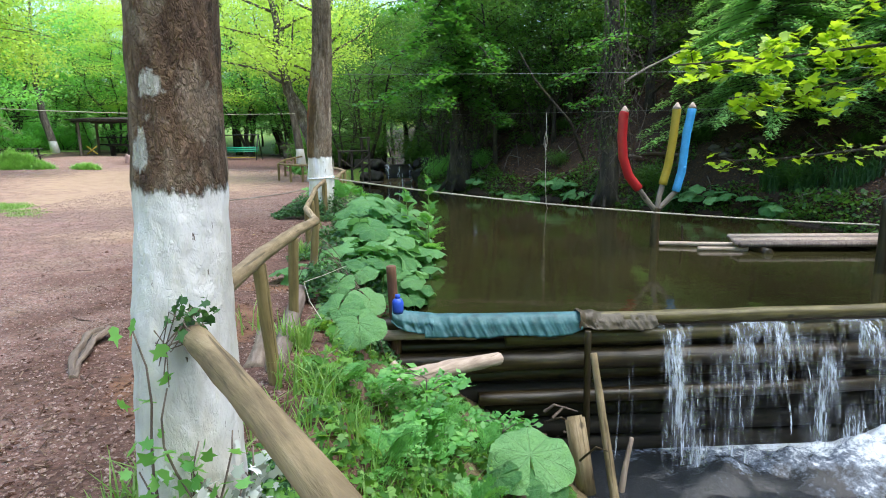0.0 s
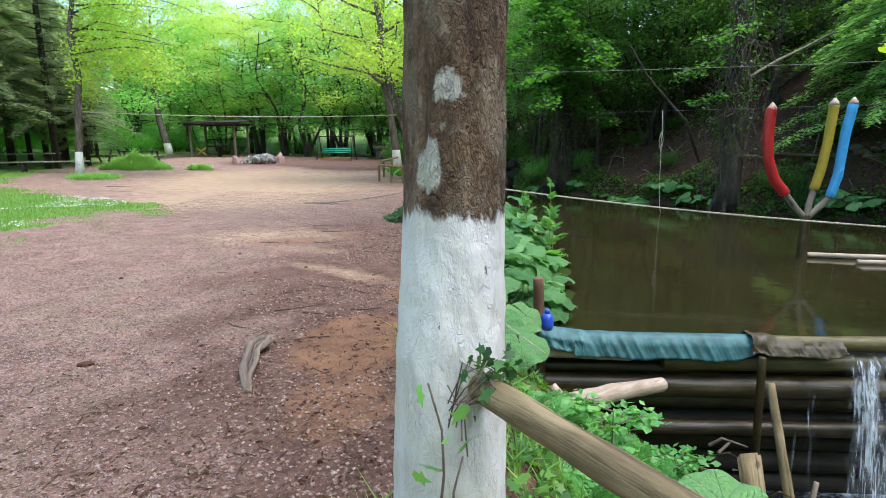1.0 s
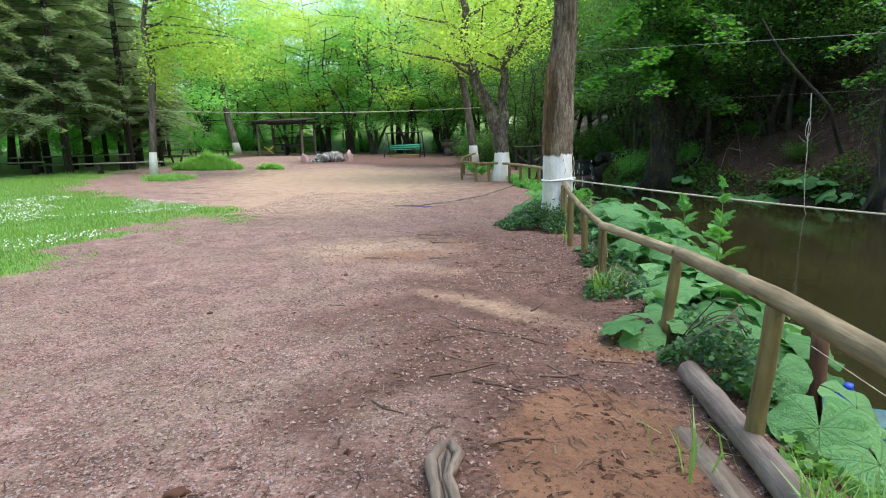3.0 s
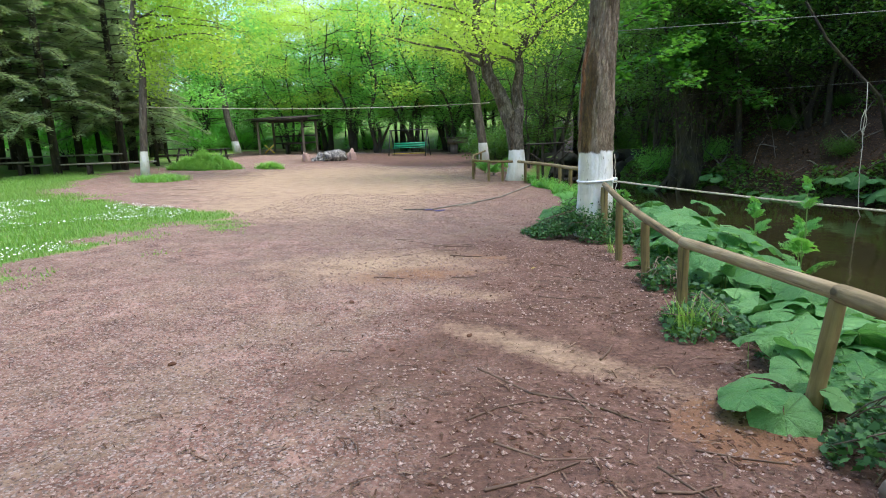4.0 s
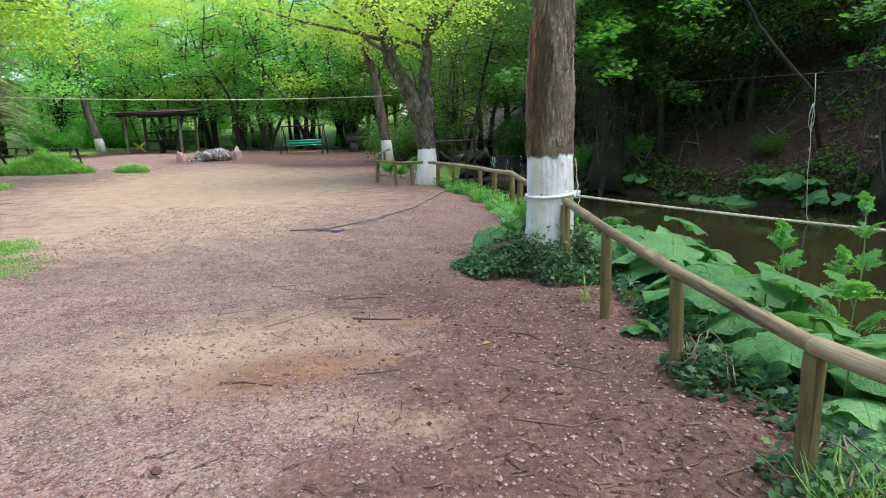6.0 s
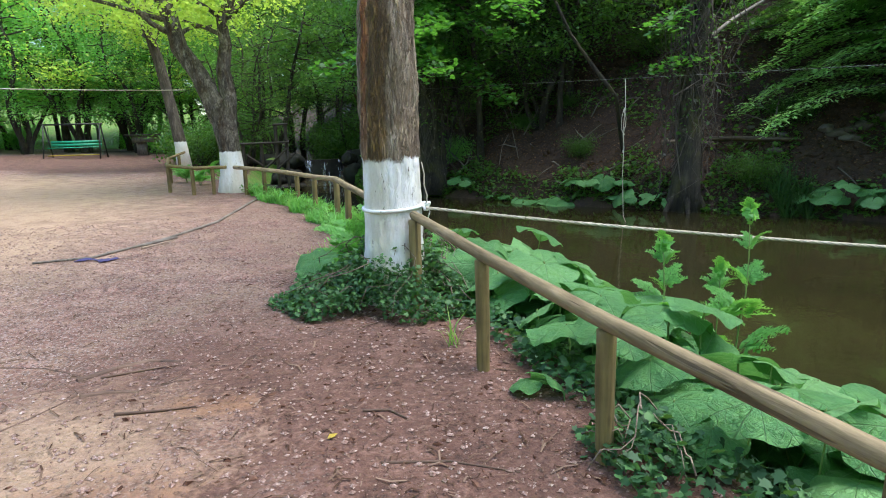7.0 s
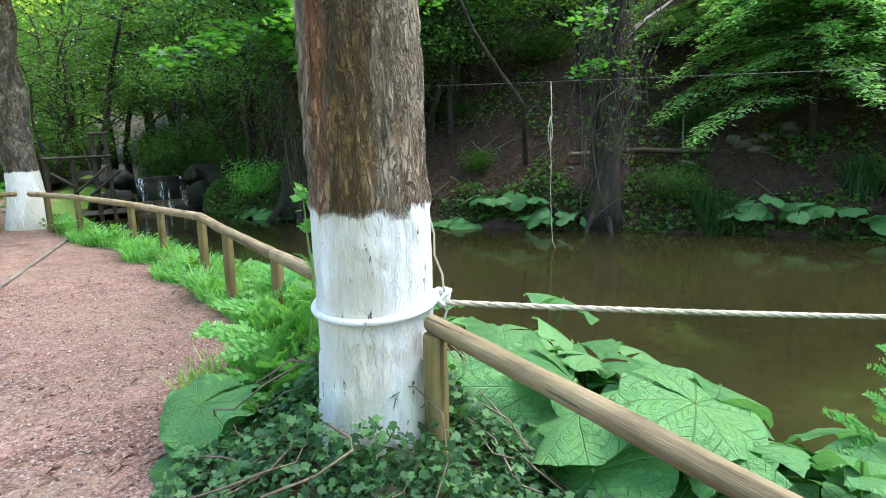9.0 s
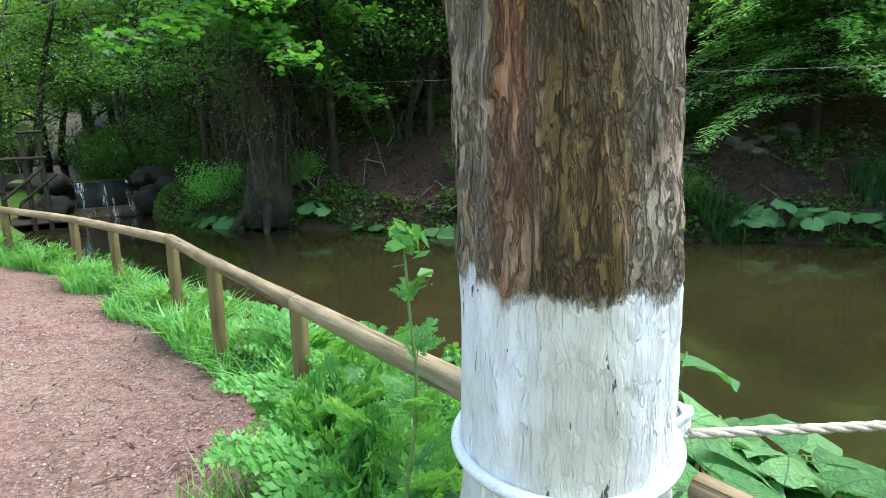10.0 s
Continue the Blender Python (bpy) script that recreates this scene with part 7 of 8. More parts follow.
falls("waterfall", 2.62, 9.2, DAM_Y - 0.07, -0.455, POOL_Z - 0.02, "white streaming water falling over the log weir", 190, 5, 0.4, 2)
falls("waterfall", 2.2, 2.5, DAM_Y - 0.09, -0.55, POOL_Z, "thin trickle of water beside the main fall", 5, 8, 0.12)
def foam_bank():
    g = Geo()
    nx, ny = 130, 26
    for j in range(ny + 1):
        for i in range(nx + 1):
            x, y = 2.2 + 7.0 * i / nx, DAM_Y - 0.2 - 1.9 * (j / ny) ** 1.3
            k = math.exp(-((y - (DAM_Y - 0.5)) / 0.34) ** 2)
            n1 = noise.fractal(Vector((x * 3.2, y * 3.2, 1.0)), 0.9, 2.1, 5)
            n2 = abs(noise.noise(Vector((x * 1.1, y * 2.0, 4.0))))
            g.v.append((x, y, POOL_Z - 0.02 + k * (0.05 + 0.22 * n2 + 0.07 * n1) * min(1, (x - 2.2) / 1.2) + 0.03 * n1 + 0.42 * float(smooth01(3.7, 5.6, x)) * math.exp(-((y - (DAM_Y - 0.55)) / 0.55) ** 2)))
    for j in range(ny):
        for i in range(nx):
            q = j * (nx + 1) + i
            g.f.append((q, q + nx + 1, q + nx + 2, q + 1))
    return tagged(new("foam", g.data("foam", M_POOL)), "white foam churning at the waterfall's foot", "foam", kind="stuff")


foam_bank()
# small falls at the head of the pond
M_ROCK_WET = plain_mat("wet_rock", (0.014, 0.015, 0.011), 0.8, 0.6, 5.0, 0, 0.9)
fs = empty("stone_step", (-0.75, 29.0, -0.55), "dark stone step at the head of the pond", "step")
part("slab", Geo().box((0, 0.22, 0.5), (1.5, 0.5, 1.14), bev=0.12), M_ROCK_WET, fs)
part("block", Geo().box((-1.6, 0.3, 0.6), (1.7, 0.5, 1.5), bev=0.22), M_ROCK_WET, fs)
part("block", Geo().box((1.6, 0.3, 0.6), (1.7, 0.5, 1.6), bev=0.22), M_ROCK_WET, fs)
falls("waterfall", -1.45, 0.0, 28.72, 0.52, WATER_Z + 0.01, "small white waterfall at the head of the pond", 4, 6, 0.3, 1)

# ---- pencil tree and raft in the pond ----
M_RED = plain_mat("red_paint", (0.36, 0.011, 0.014), 0.45, 0.2, 8)
M_YELLOW = plain_mat("ochre_paint", (0.34, 0.25, 0.02), 0.5, 0.2, 8)
M_SKYBLUE = plain_mat("blue_paint", (0.04, 0.30, 0.65), 0.45, 0.2, 8)
M_GREYWOOD = wood_mat("grey_bough", (0.10, 0.085, 0.07), (0.20, 0.17, 0.14), (0.30, 0.26, 0.22))


def pencil_tree():
    o = Vector((5.12, 11.5, -0.6))
    root = empty("pencil_tree", Matrix.Translation((4.53, 10.42, -0.46)) @ Matrix.Diagonal((0.885, 0.885, 0.885, 1)), "dead tree in the pond with boughs painted like pencils", "painted tree")
    R = lambda pts: [Vector(p) - o for p in pts]
    log_part("stump", R([(5.13, 11.5, -0.9), (5.12, 11.5, -0.2), (5.12, 11.5, 0.25)]), 0.10, M_LOG_WET, root, seed=110, taper=0.8)
    for nm, mat, lo, hi in (("red_pencil", M_RED, [(5.10, 11.5, 0.2), (4.88, 11.5, 0.45), (4.72, 11.5, 0.66)], [(4.72, 11.5, 0.66), (4.50, 11.5, 0.92), (4.36, 11.5, 1.3), (4.32, 11.5, 1.7), (4.33, 11.5, 2.16), (4.35, 11.5, 2.22)]),
                            ("yellow_pencil", M_YELLOW, [(5.13, 11.5, 0.2), (5.18, 11.52, 0.5), (5.25, 11.55, 0.74)], [(5.25, 11.55, 0.74), (5.34, 11.55, 1.1), (5.41, 11.55, 1.6), (5.45, 11.55, 2.1), (5.46, 11.55, 2.28)]),
                            ("blue_pencil", M_SKYBLUE, [(5.14, 11.5, 0.2), (5.35, 11.48, 0.42), (5.50, 11.46, 0.60)], [(5.50, 11.46, 0.60), (5.60, 11.46, 1.0), (5.62, 11.46, 1.3), (5.66, 11.46, 1.8), (5.74, 11.46, 2.28)])):
        log_part("bough", R(lo), 0.055, M_GREYWOOD, root, seed=111, sub=4)
        pen = log_part(nm, R(hi), 0.095 if nm == "red_pencil" else 0.085, mat, root, seed=112, sub=5, wob=0.05)
        tip = Vector(hi[-1]) - o
        g = Geo().tube([tip, tip + Vector((0.0, 0, 0.05)), tip + Vector((0.005, 0, 0.13))], [0.09, 0.07, 0.015], 10)
        t_ob = part("tip", g, M_LOG_PALE, pen, "bare wooden pencil point")
        t_ob.matrix_basis = pen.matrix_basis.inverted()
    bl = Geo().tube([(0.46, -.04, 1.55), (0.50, -.13, 1.72)], [0.05, 0.03], 8)
    part("knot", bl, M_SKYBLUE, root)


pencil_tree()


def raft():
    root = empty("raft", Matrix.Translation((5.86, 9.85, WATER_Z)) @ Matrix.Diagonal((0.93, 0.93, 0.93, 1)), "weathered raft of planks and poles floating on the pond", "raft")
    o = Vector((6.3, 10.3, WATER_Z))
    log_part("pole", [Vector(p) - o for p in [(4.9, 10.95, -0.38), (5.7, 10.75, -0.38), (6.5, 10.6, -0.38)]], 0.045, M_LOG_PALE, root, seed=120)
    log_part("pole", [Vector(p) - o for p in [(5.5, 10.35, -0.40), (6.4, 10.2, -0.40)]], 0.045, M_LOG_PALE, root, seed=121)
    log_part("pole", [Vector(p) - o for p in [(5.3, 9.9, -0.43), (6.1, 9.85, -0.43)]], 0.02, M_LOG, root, seed=122)
    log_part("peg", [Vector(p) - o for p in [(5.45, 10.9, -0.45), (5.42, 10.9, -0.02)]], 0.02, M_LOG_WET, root, seed=123)
    for k in range(4):
        g = Geo().box((0, 0, 0), (3.4 - 0.1 * k, 0.26, 0.09), bev=0.02)
        m = Matrix.Translation((7.85 - 6.3 + 0.06 * k, 10.05 - 10.3 + 0.28 * k, 0.14 + 0.012 * math.sin(k * 2))) @ Matrix.Rotation(radians(-5), 4, "Z") @ Matrix.Rotation(radians(0.6 * (-1) ** k), 4, "X")
        part("plank", g, M_LOG_PALE if k % 2 else M_LOG, root, at=m)
    for x in (6.6, 8.8):
        log_part("float_log", [Vector(p) - o for p in [(x, 9.85, -0.42), (x + .05, 11.1, -0.42)]], 0.09, M_LOG_WET, root, seed=124)


raft()
lean_pole("mooring_post", [(6.84, 7.86, -1.2), (6.82, 7.86, 0.66)], 0.08, M_LOG_WET, "dark wooden post in the pond holding a rope", 0.9, 126)

# ---- far bank ----
M_STONE = plain_mat("grey_stone", (0.11, 0.10, 0.09), 0.9, 0.35, 7.0, 0, 0.6)

M_PALESTONE = plain_mat("pale_stone", (0.085, 0.073, 0.062), 0.9, 0.4, 6.0, 0, 0.6)


def boulder(x, y, s, label, seed, mat=None, name="stone", z=None, cat="stone", group="bank stones"):
    bm = bmesh.new()
    bmesh.ops.create_icosphere(bm, subdivisions=3, radius=1)
    for v in bm.verts:
        k = 1 + 0.42 * noise.noise(v.co * 1.3 + Vector((seed, 0, 0))) + 0.22 * noise.noise(v.co * 2.9 + Vector((0, seed, 0))) + 0.08 * noise.noise(v.co * 7 + Vector((0, 0, seed)))
        v.co = Vector((v.co.x * s[0], v.co.y * s[1], v.co.z * s[2])) * k
    me = bpy.data.meshes.new(name)
    bm.to_mesh(me)
    bm.free()
    me.materials.append(mat or M_STONE)
    me.polygons.foreach_set("use_smooth", [True] * len(me.polygons))
    ob = new(name, me)
    ob.matrix_basis = Matrix.Translation((x, y, (land_z(x, y) if z is None else z) + s[2] * 0.35)) @ Matrix.Rotation(seed, 4, "Z")
    return tagged(ob, label, cat, group)


for k, (x, y, z, q) in enumerate([(-1.9, 28.6, -0.2, .45), (0.4, 28.55, -0.15, .5), (-2.4, 28.4, -0.2, .42), (0.95, 28.7, 0.05, .48), (-1.75, 28.85, 0.42, .34), (0.25, 28.9, 0.45, .34), (-0.3, 28.5, -0.5, .2)]):
    boulder(x, y, (q, q * .7, q * .75), "dark mossy rock beside the small falls", 12.0 + k, M_ROCK_WET, "stone", z)
rs = random.Random(31)
for k in range(9):
    y = rs.uniform(15.5, 19.0)
    x = float(far_x(y)) + rs.uniform(1.6, 3.4)
    s = rs.uniform(0.06, 0.16)
    boulder(x, y, (s * 1.3, s, s * 0.7), "grey stone in the far bank", 3.0 + k)
lean_pole("fallen_log", [(7.29, 18.46, 1.09), (7.65, 17.94, 1.11), (7.91, 17.45, 1.09), (8.34, 17.08, 1.08), (8.92, 16.69, 1.06)], 0.07, M_LOG_WET, "dark fallen log lying along the far slope", 0.8, 130)
lean_pole("fallen_log", [(8.74, 16.84, 1.12), (9.33, 16.48, 1.08), (10.04, 15.89, 0.97)], 0.05, M_LOG_WET, "dark fallen log lying along the far slope", 0.7, 131)
lean_pole("fallen_log", [(6.56, 19.1, 1.05), (7.07, 18.68, 1.06), (7.36, 18.27, 1.02)], 0.06, M_ROOT, "broken brown log on the far slope", 0.6, 132)
for k, (x, y, q) in enumerate([(8.92, 16.44, .13), (9.46, 16.28, .16), (9.99, 16.12, .2), (8.02, 17.14, .13), (9.08, 16.15, .1), (9.84, 15.95, .12), (9.19, 16.38, .09)]):
    boulder(x, y, (q * 1.3, q, q * .7), "pale grey stone in the far slope", 40.0 + k, M_PALESTONE, "stone")


M_DEAD = wood_mat("dead_twig", (0.07, 0.06, 0.05), (0.16, 0.14, 0.12), (0.27, 0.245, 0.21))


M_VINE = wood_mat("dark_vine", (0.03, 0.024, 0.018), (0.075, 0.06, 0.046), (0.15, 0.125, 0.10))


def viney_tree(x, y, r, h, label, seed):
    root = empty("old_tree", (x, y, land_z(x, y) - 0.2), label, "tree", "old trees")
    rn, rg = random.Random(seed), np.random.default_rng(seed)
    st = bend((0, 0, 0), (rn.uniform(-.8, .3), rn.uniform(-.3, .3), h), 10, 0.35, seed)
    g = Geo().tube(st, [r * (1.5 if i == 0 else 1.1 if i == 1 else 1.0 - 0.05 * i) for i in range(11)], 16, True, 0.25, seed)
    for k in range(6):
        az = k * 1.05
        g.tube([(math.cos(az) * r * .9, math.sin(az) * r * .9, .5), (math.cos(az) * r * 1.7, math.sin(az) * r * 1.7, .12), (math.cos(az) * r * 2.8, math.sin(az) * r * 2.8, -.35)], [r * .3, r * .2, r * .08], 6, False)
    part("trunk", g, M_BARK, root)
    for k in range(9):
        az = rn.uniform(0, 6.28)
        v = Geo()
        pts = []
        for j in range(9):
            t = j / 8
            q = st[min(9, int(t * 9))].lerp(st[min(9, int(t * 9)) + 1], t * 9 - min(9, int(t * 9)))
            a = az + 1.6 * math.sin(t * 5 + k)
            rr = r * (1.03 + 0.12 * math.sin(k + 5 * t) ** 2)
            pts.append(q + Vector((math.cos(a) * rr, math.sin(a) * rr, 0)))
        v.tube(pts, rn.uniform(.008, .02), 5)
        part("vine", v, M_VINE, root)
    hang_ = Geo()
    for k in range(110):
        az, top_z = rn.uniform(0, 6.28), h * rn.uniform(0.25, 0.75)
        L_, rr = rn.uniform(0.5, 2.2), r * rn.uniform(1.0, 3.0)
        q = st[min(9, int(top_z / h * 10))]
        x0_, y0_ = q.x + math.cos(az) * rr, q.y + math.sin(az) * rr
        hang_.tube([(q.x, q.y, top_z + .2), (x0_, y0_, top_z), (x0_ + rn.gauss(0, .15), y0_ + rn.gauss(0, .15), top_z - L_ * .4), (x0_ + rn.gauss(0, .16), y0_ + rn.gauss(0, .16), top_z - L_ * .75), (x0_ + rn.gauss(0, .25), y0_ + rn.gauss(0, .25), top_z - L_)], rn.uniform(.004, .011), 4, False)
    part("hanging_root", hang_, M_VINE, root, kind="stuff")
    c = [list(st[i] + Vector((rg.normal(0, r * .8), rg.normal(0, r * .8), rg.normal(0, .2)))) for i in range(3, 11) for _ in range(4)]
    part("ivy_cover", quads("ivy_cover", leaves(c, 0.3, 1100, 0.10, rg, 1.0, .8), L_SHADED), None, root)
    return root


viney_tree(6.05, 17.6, 0.27, 7.0, "old trunk hung with vines and roots on the far bank", 141)
viney_tree(1.95, 23.7, 0.44, 7.0, "thick old trunk wrapped in vines beside the pond", 142)
viney_tree(12.4, 12.4, 0.35, 8.0, "dark old trunk behind the pond", 143)

rd = random.Random(55)
for k in range(85):
    y = rd.uniform(8, 26)
    x = float(far_x(y)) + rd.uniform(0.3, 4.0)
    z = land_z(x, y)
    L, az = rd.uniform(0.5, 1.8), rd.uniform(0, 6.28)
    e = (x + math.cos(az) * L * .6, y + math.sin(az) * L * .6, land_z(x + math.cos(az) * L * .6, y + math.sin(az) * L * .6) + rd.uniform(0.05, .9) * L)
    lean_pole("dead_branch", [(x, y, z + .02), tuple((Vector((x, y, z)) + Vector(e)) / 2 + Vector((rd.uniform(-.12, .12), rd.uniform(-.12, .12), .08))), e], rd.uniform(.008, .022), M_DEAD, "dry grey branch on the leaf-strewn far slope", 0.35, 150 + k)
# leaning limbs above the far bank
lean_pole("bare_limb", [(6.1, 17.65, 2.95), (6.32, 17.55, 3.22), (7.1, 17.65, 3.68), (7.9, 17.8, 4.05), (8.9, 17.9, 4.55)], 0.055, M_GREYWOOD, "pale bare limb reaching over the far bank", 0.4, 201)
lean_pole("bare_limb", [(6.2, 20.1, 0.55), (5.78, 19.69, 1.22), (5.27, 19.18, 2.15), (4.58, 19.24, 2.93), (4.03, 19.24, 3.57), (3.48, 19.17, 4.45)], 0.06, M_BARK, "leaning grey limb over the pond", 0.5, 202)
n = 60000
rl = np.random.default_rng(44)
ly = rl.uniform(7, 27, n)
lx = far_x(ly) + 0.05 + rl.uniform(0, 1, n) ** 1.3 * 6.5
dl, sl = leaf_frames(n, rl, 0.25)
L_DRY = leaf_mat("dry_leaf", (0.03, 0.015, 0.009), (0.10, 0.052, 0.031), (0.28, 0.18, 0.12), 0.1, 0.9, 0.1)
pl3 = np.stack([lx, ly, land(lx, ly) + 0.015], 1)
zs = rl.uniform(.03, .075, n)
tagged(new("leaf_litter", quads("leaf_litter", np.stack([pl3 - dl * (zs * .5)[:, None], pl3 - sl * (zs * .3)[:, None], pl3 + dl * (zs * .5)[:, None], pl3 + sl * (zs * .3)[:, None]], 1), L_DRY)), "brown fallen leaves on the far slope", "leaves", kind="stuff")


# ---- plank platform by the small falls ----
def platform():
    o = Vector((-2.7, 27.2, land_z(-2.7, 27.2)))
    root = empty("plank_platform", o, "rickety dark plank platform with railing beside the small falls", "platform")
    for x in (-3.46, -2.89, -2.40, -2.08):
        log_part("post", [Vector((x, 27.2, land_z(x, 27.2) - .3)) - o, Vector((x, 27.2, 1.26 if x < -2.5 else 1.83)) - o], 0.057, M_DARKWOOD, root, seed=210 + x)
    for p, q in (((-3.54, 27.1, 1.22), (-2.0, 27.1, 1.24)), ((-2.48, 27.1, 1.81), (-2.0, 27.1, 1.83)), ((-3.38, 27.1, 0.86), (-2.89, 27.1, 0.49)), ((-2.89, 27.15, 0.33), (-2.08, 27.15, 1.02)), ((-2.56, 27.15, 0.25), (-1.83, 27.15, 0.86))):
        log_part("rail", [Vector(p) - o, Vector(q) - o], 0.034, M_DARKWOOD, root, seed=214)
    part("deck", Geo().box((0.1, 0.7, 0.15), (2.2, 1.5, 0.06), bev=0.01), M_DARKWOOD, root)


platform()


# ---- benches, shelter and swing at the clearing's edge ----
def long_bench(x, y, L, turn, h, label, seat_w=0.32):
    root = empty("bench", pose(x, y, land_z(x, y), 0, 0, turn), label, "bench", "timber benches")
    for k in range(2):
        part("plank", Geo().box((0, (k - 0.5) * seat_w * .52, h), (L, seat_w * .48, 0.06), bev=0.008), M_BENCH, root)
    for sx in (-L * .42, 0, L * .42):
        wx, wy = x + sx * math.cos(radians(turn)), y + sx * math.sin(radians(turn))
        dz = land_z(wx, wy) - land_z(x, y)
        part("leg", Geo().box((sx, 0, (h - .025 + dz) / 2 - .05), (0.10, seat_w * .8, h - dz + .05), bev=0.01), M_DARKWOOD, root)
    return root


# plank wood made paler, the sky's reflection put into its colour
M_BENCH = wood_mat("bench_skylit", (0.14, 0.13, 0.105), (0.25, 0.235, 0.19), (0.36, 0.345, 0.29))
long_bench(-20.4, 22.9, 5.4, 6, 0.42, "long weathered plank bench in the grass")
long_bench(-23.6, 25.0, 5.6, 8, 0.62, "long weathered plank table behind the bench", 0.6)
long_bench(-24.6, 21.9, 4.6, 4, 0.42, "long weathered plank bench at the wood's edge")


def picnic_table(x, y, turn, label):
    root = empty("picnic_table", pose(x, y, land_z(x, y), 0, 0, turn), label, "picnic table")
    for k in range(4):
        part("plank", Geo().box((0, (k - 1.5) * 0.18, 0.74), (1.8, 0.165, 0.045), bev=0.006), M_DARKWOOD, root)
    for s in (-1, 1):
        part("seat", Geo().box((0, s * 0.68, 0.44), (1.8, 0.24, 0.045), bev=0.006), M_DARKWOOD, root)
        part("brace", Geo().box((s * .7, 0, 0.41), (0.07, 1.5, 0.09), bev=0.006), M_DARKWOOD, root)
        for q in (-1, 1):
            part("leg", Geo().box((0, 0, 0), (0.08, 0.08, 0.86), bev=0.006), M_DARKWOOD, root, at=Matrix.Translation((s * .7, q * .42, 0.36)) @ Matrix.Rotation(radians(q * 24), 4, "X"))


picnic_table(-19.2, 29.2, 10, "dark timber picnic table under the conifers")
picnic_table(-22.2, 30.5, -5, "dark timber picnic table under the conifers")


def shelter():
    x, y = -21.1, 41.8
    o = land_z(x, y)
    root = empty("shelter", (x, y, o), "open timber shelter with a flat plank roof at the clearing's edge", "shelter")
    for dx, dy in ((-1.7, -.9), (1.55, -.7), (-1.7, 1.4), (1.6, 1.5)):
        log_part("post", [(dx, dy, -.2), (dx, dy, 2.35)], 0.09, M_PLANK, root, seed=220 + dx)
    for k in range(8):
        part("roof_plank", Geo().box((0, -1.3 + 0.42 * k, 2.46 + 0.035 * k), (4.4, 0.40, 0.05), bev=0.006), M_DARKWOOD, root)
    for dy in (-.95, 1.45):
        part("beam", Geo().box((0, dy, 2.36), (4.2, 0.12, 0.14), bev=0.01), M_DARKWOOD, root)
    part("cross_rail", Geo().box((0, 1.45, 0.8), (3.3, 0.06, 0.10), bev=0.01), M_DARKWOOD, root)
    part("cross_rail", Geo().box((0, 1.45, 1.3), (3.3, 0.06, 0.10), bev=0.01), M_DARKWOOD, root)
    for a in (-38, 38):
        part("trestle", Geo().box((0, 0, 0), (0.9, 0.05, 0.08), bev=0.008), M_YELLOW, root, at=Matrix.Translation((-0.9, -1.0, 0.42)) @ Matrix.Rotation(radians(a), 4, "Y"))
    part("table_top", Geo().box((0.5, 0.2, 0.72), (1.7, 0.8, 0.06), bev=0.01), M_DARKWOOD, root)
    for dx in (-.1, 1.1):
        part("table_leg", Geo().box((dx, 0.2, 0.34), (0.1, 0.6, 0.7), bev=0.01), M_DARKWOOD, root)


shelter()
M_GREEN = plain_mat("green_paint", (0.015, 0.30, 0.16), 0.45, 0.2)
M_IRON = plain_mat("dark_iron", (0.03, 0.032, 0.03), 0.5, 0.3, 8, 0.6)


def swing_bench():
    x, y = -11.5, 39.2
    root = empty("swing_bench", pose(x, y, land_z(x, y), 0, 0, -2), "green plank bench hung in a dark metal frame", "bench")
    for sx in (-1.2, 1.2):
        for sy in (-.45, .45):
            part("leg", Geo().tube([(sx, sy * 1.5, -.1), (sx, sy * .15, 1.62)], 0.035, 8), M_IRON, root)
    part("top_bar", Geo().tube([(-1.3, 0, 1.62), (1.3, 0, 1.62)], 0.04, 8), M_IRON, root)
    for k in range(3):
        part("seat_slat", Geo().box((0, -.2 + .15 * k, 0.52), (2.2, 0.13, 0.04), bev=0.006), M_GREEN, root)
    for k in range(2):
        part("back_slat", Geo().box((0, .28, 0.64 + .14 * k), (2.2, 0.03, 0.12), bev=0.006), M_GREEN, root)
    part("foot_bar", Geo().box((0, -.35, 0.16), (2.2, 0.05, 0.05), bev=0.006), M_YELLOW, root)
    for sx in (-1.05, 1.05):
        part("hanger", Geo().tube([(sx, 0, .5), (sx, 0, 1.6)], 0.012, 6), M_IRON, root)


swing_bench()


def log_hut():
    x, y = -9.1, 42.2
    root = empty("feeder_hut", (x, y, land_z(x, y)), "small wooden hut on a post with a plank roof", "hut")
    part("stand", Geo().box((0, 0, .32), (0.5, 0.4, 0.75), bev=0.03), M_LOG, root)
    part("box", Geo().box((0.25, 0, .86), (1.3, 0.7, 0.34), bev=0.015), M_PLANK, root)
    part("roof", Geo().box((0.15, 0, 1.09), (1.7, 1.0, 0.07), bev=0.01), M_DARKWOOD, root)


log_hut()
M_MARBLE, nt, b = tree_of("mottled_rock", 0.85)
mott = noise_n(nt, coords(nt), 4.5, 7, 0.72, 0.8)
nt.links.new(ramp(nt, mott, (0.36, (0.02, 0.02, 0.022)), (0.48, (0.09, 0.085, 0.085)), (0.56, (0.30, 0.285, 0.27)), (0.70, (0.50, 0.48, 0.45))), b.inputs["Base Color"])
bump(nt, b, mott, 0.8, 0.08)
boulder(-14.3, 33.4, (0.85, 0.6, 0.42), "large mottled grey rock on the clearing", 4.4, M_MARBLE, "boulder", cat="rock", group="clearing rocks")
boulder(-14.95, 33.0, (0.35, 0.28, 0.32), "mottled grey rock beside a larger one", 5.1, M_MARBLE, "boulder", cat="rock", group="clearing rocks")
M_PINK = plain_mat("pinkish_stone", (0.30, 0.20, 0.18), 0.85, 0.35, 6.0, 0, 0.4)
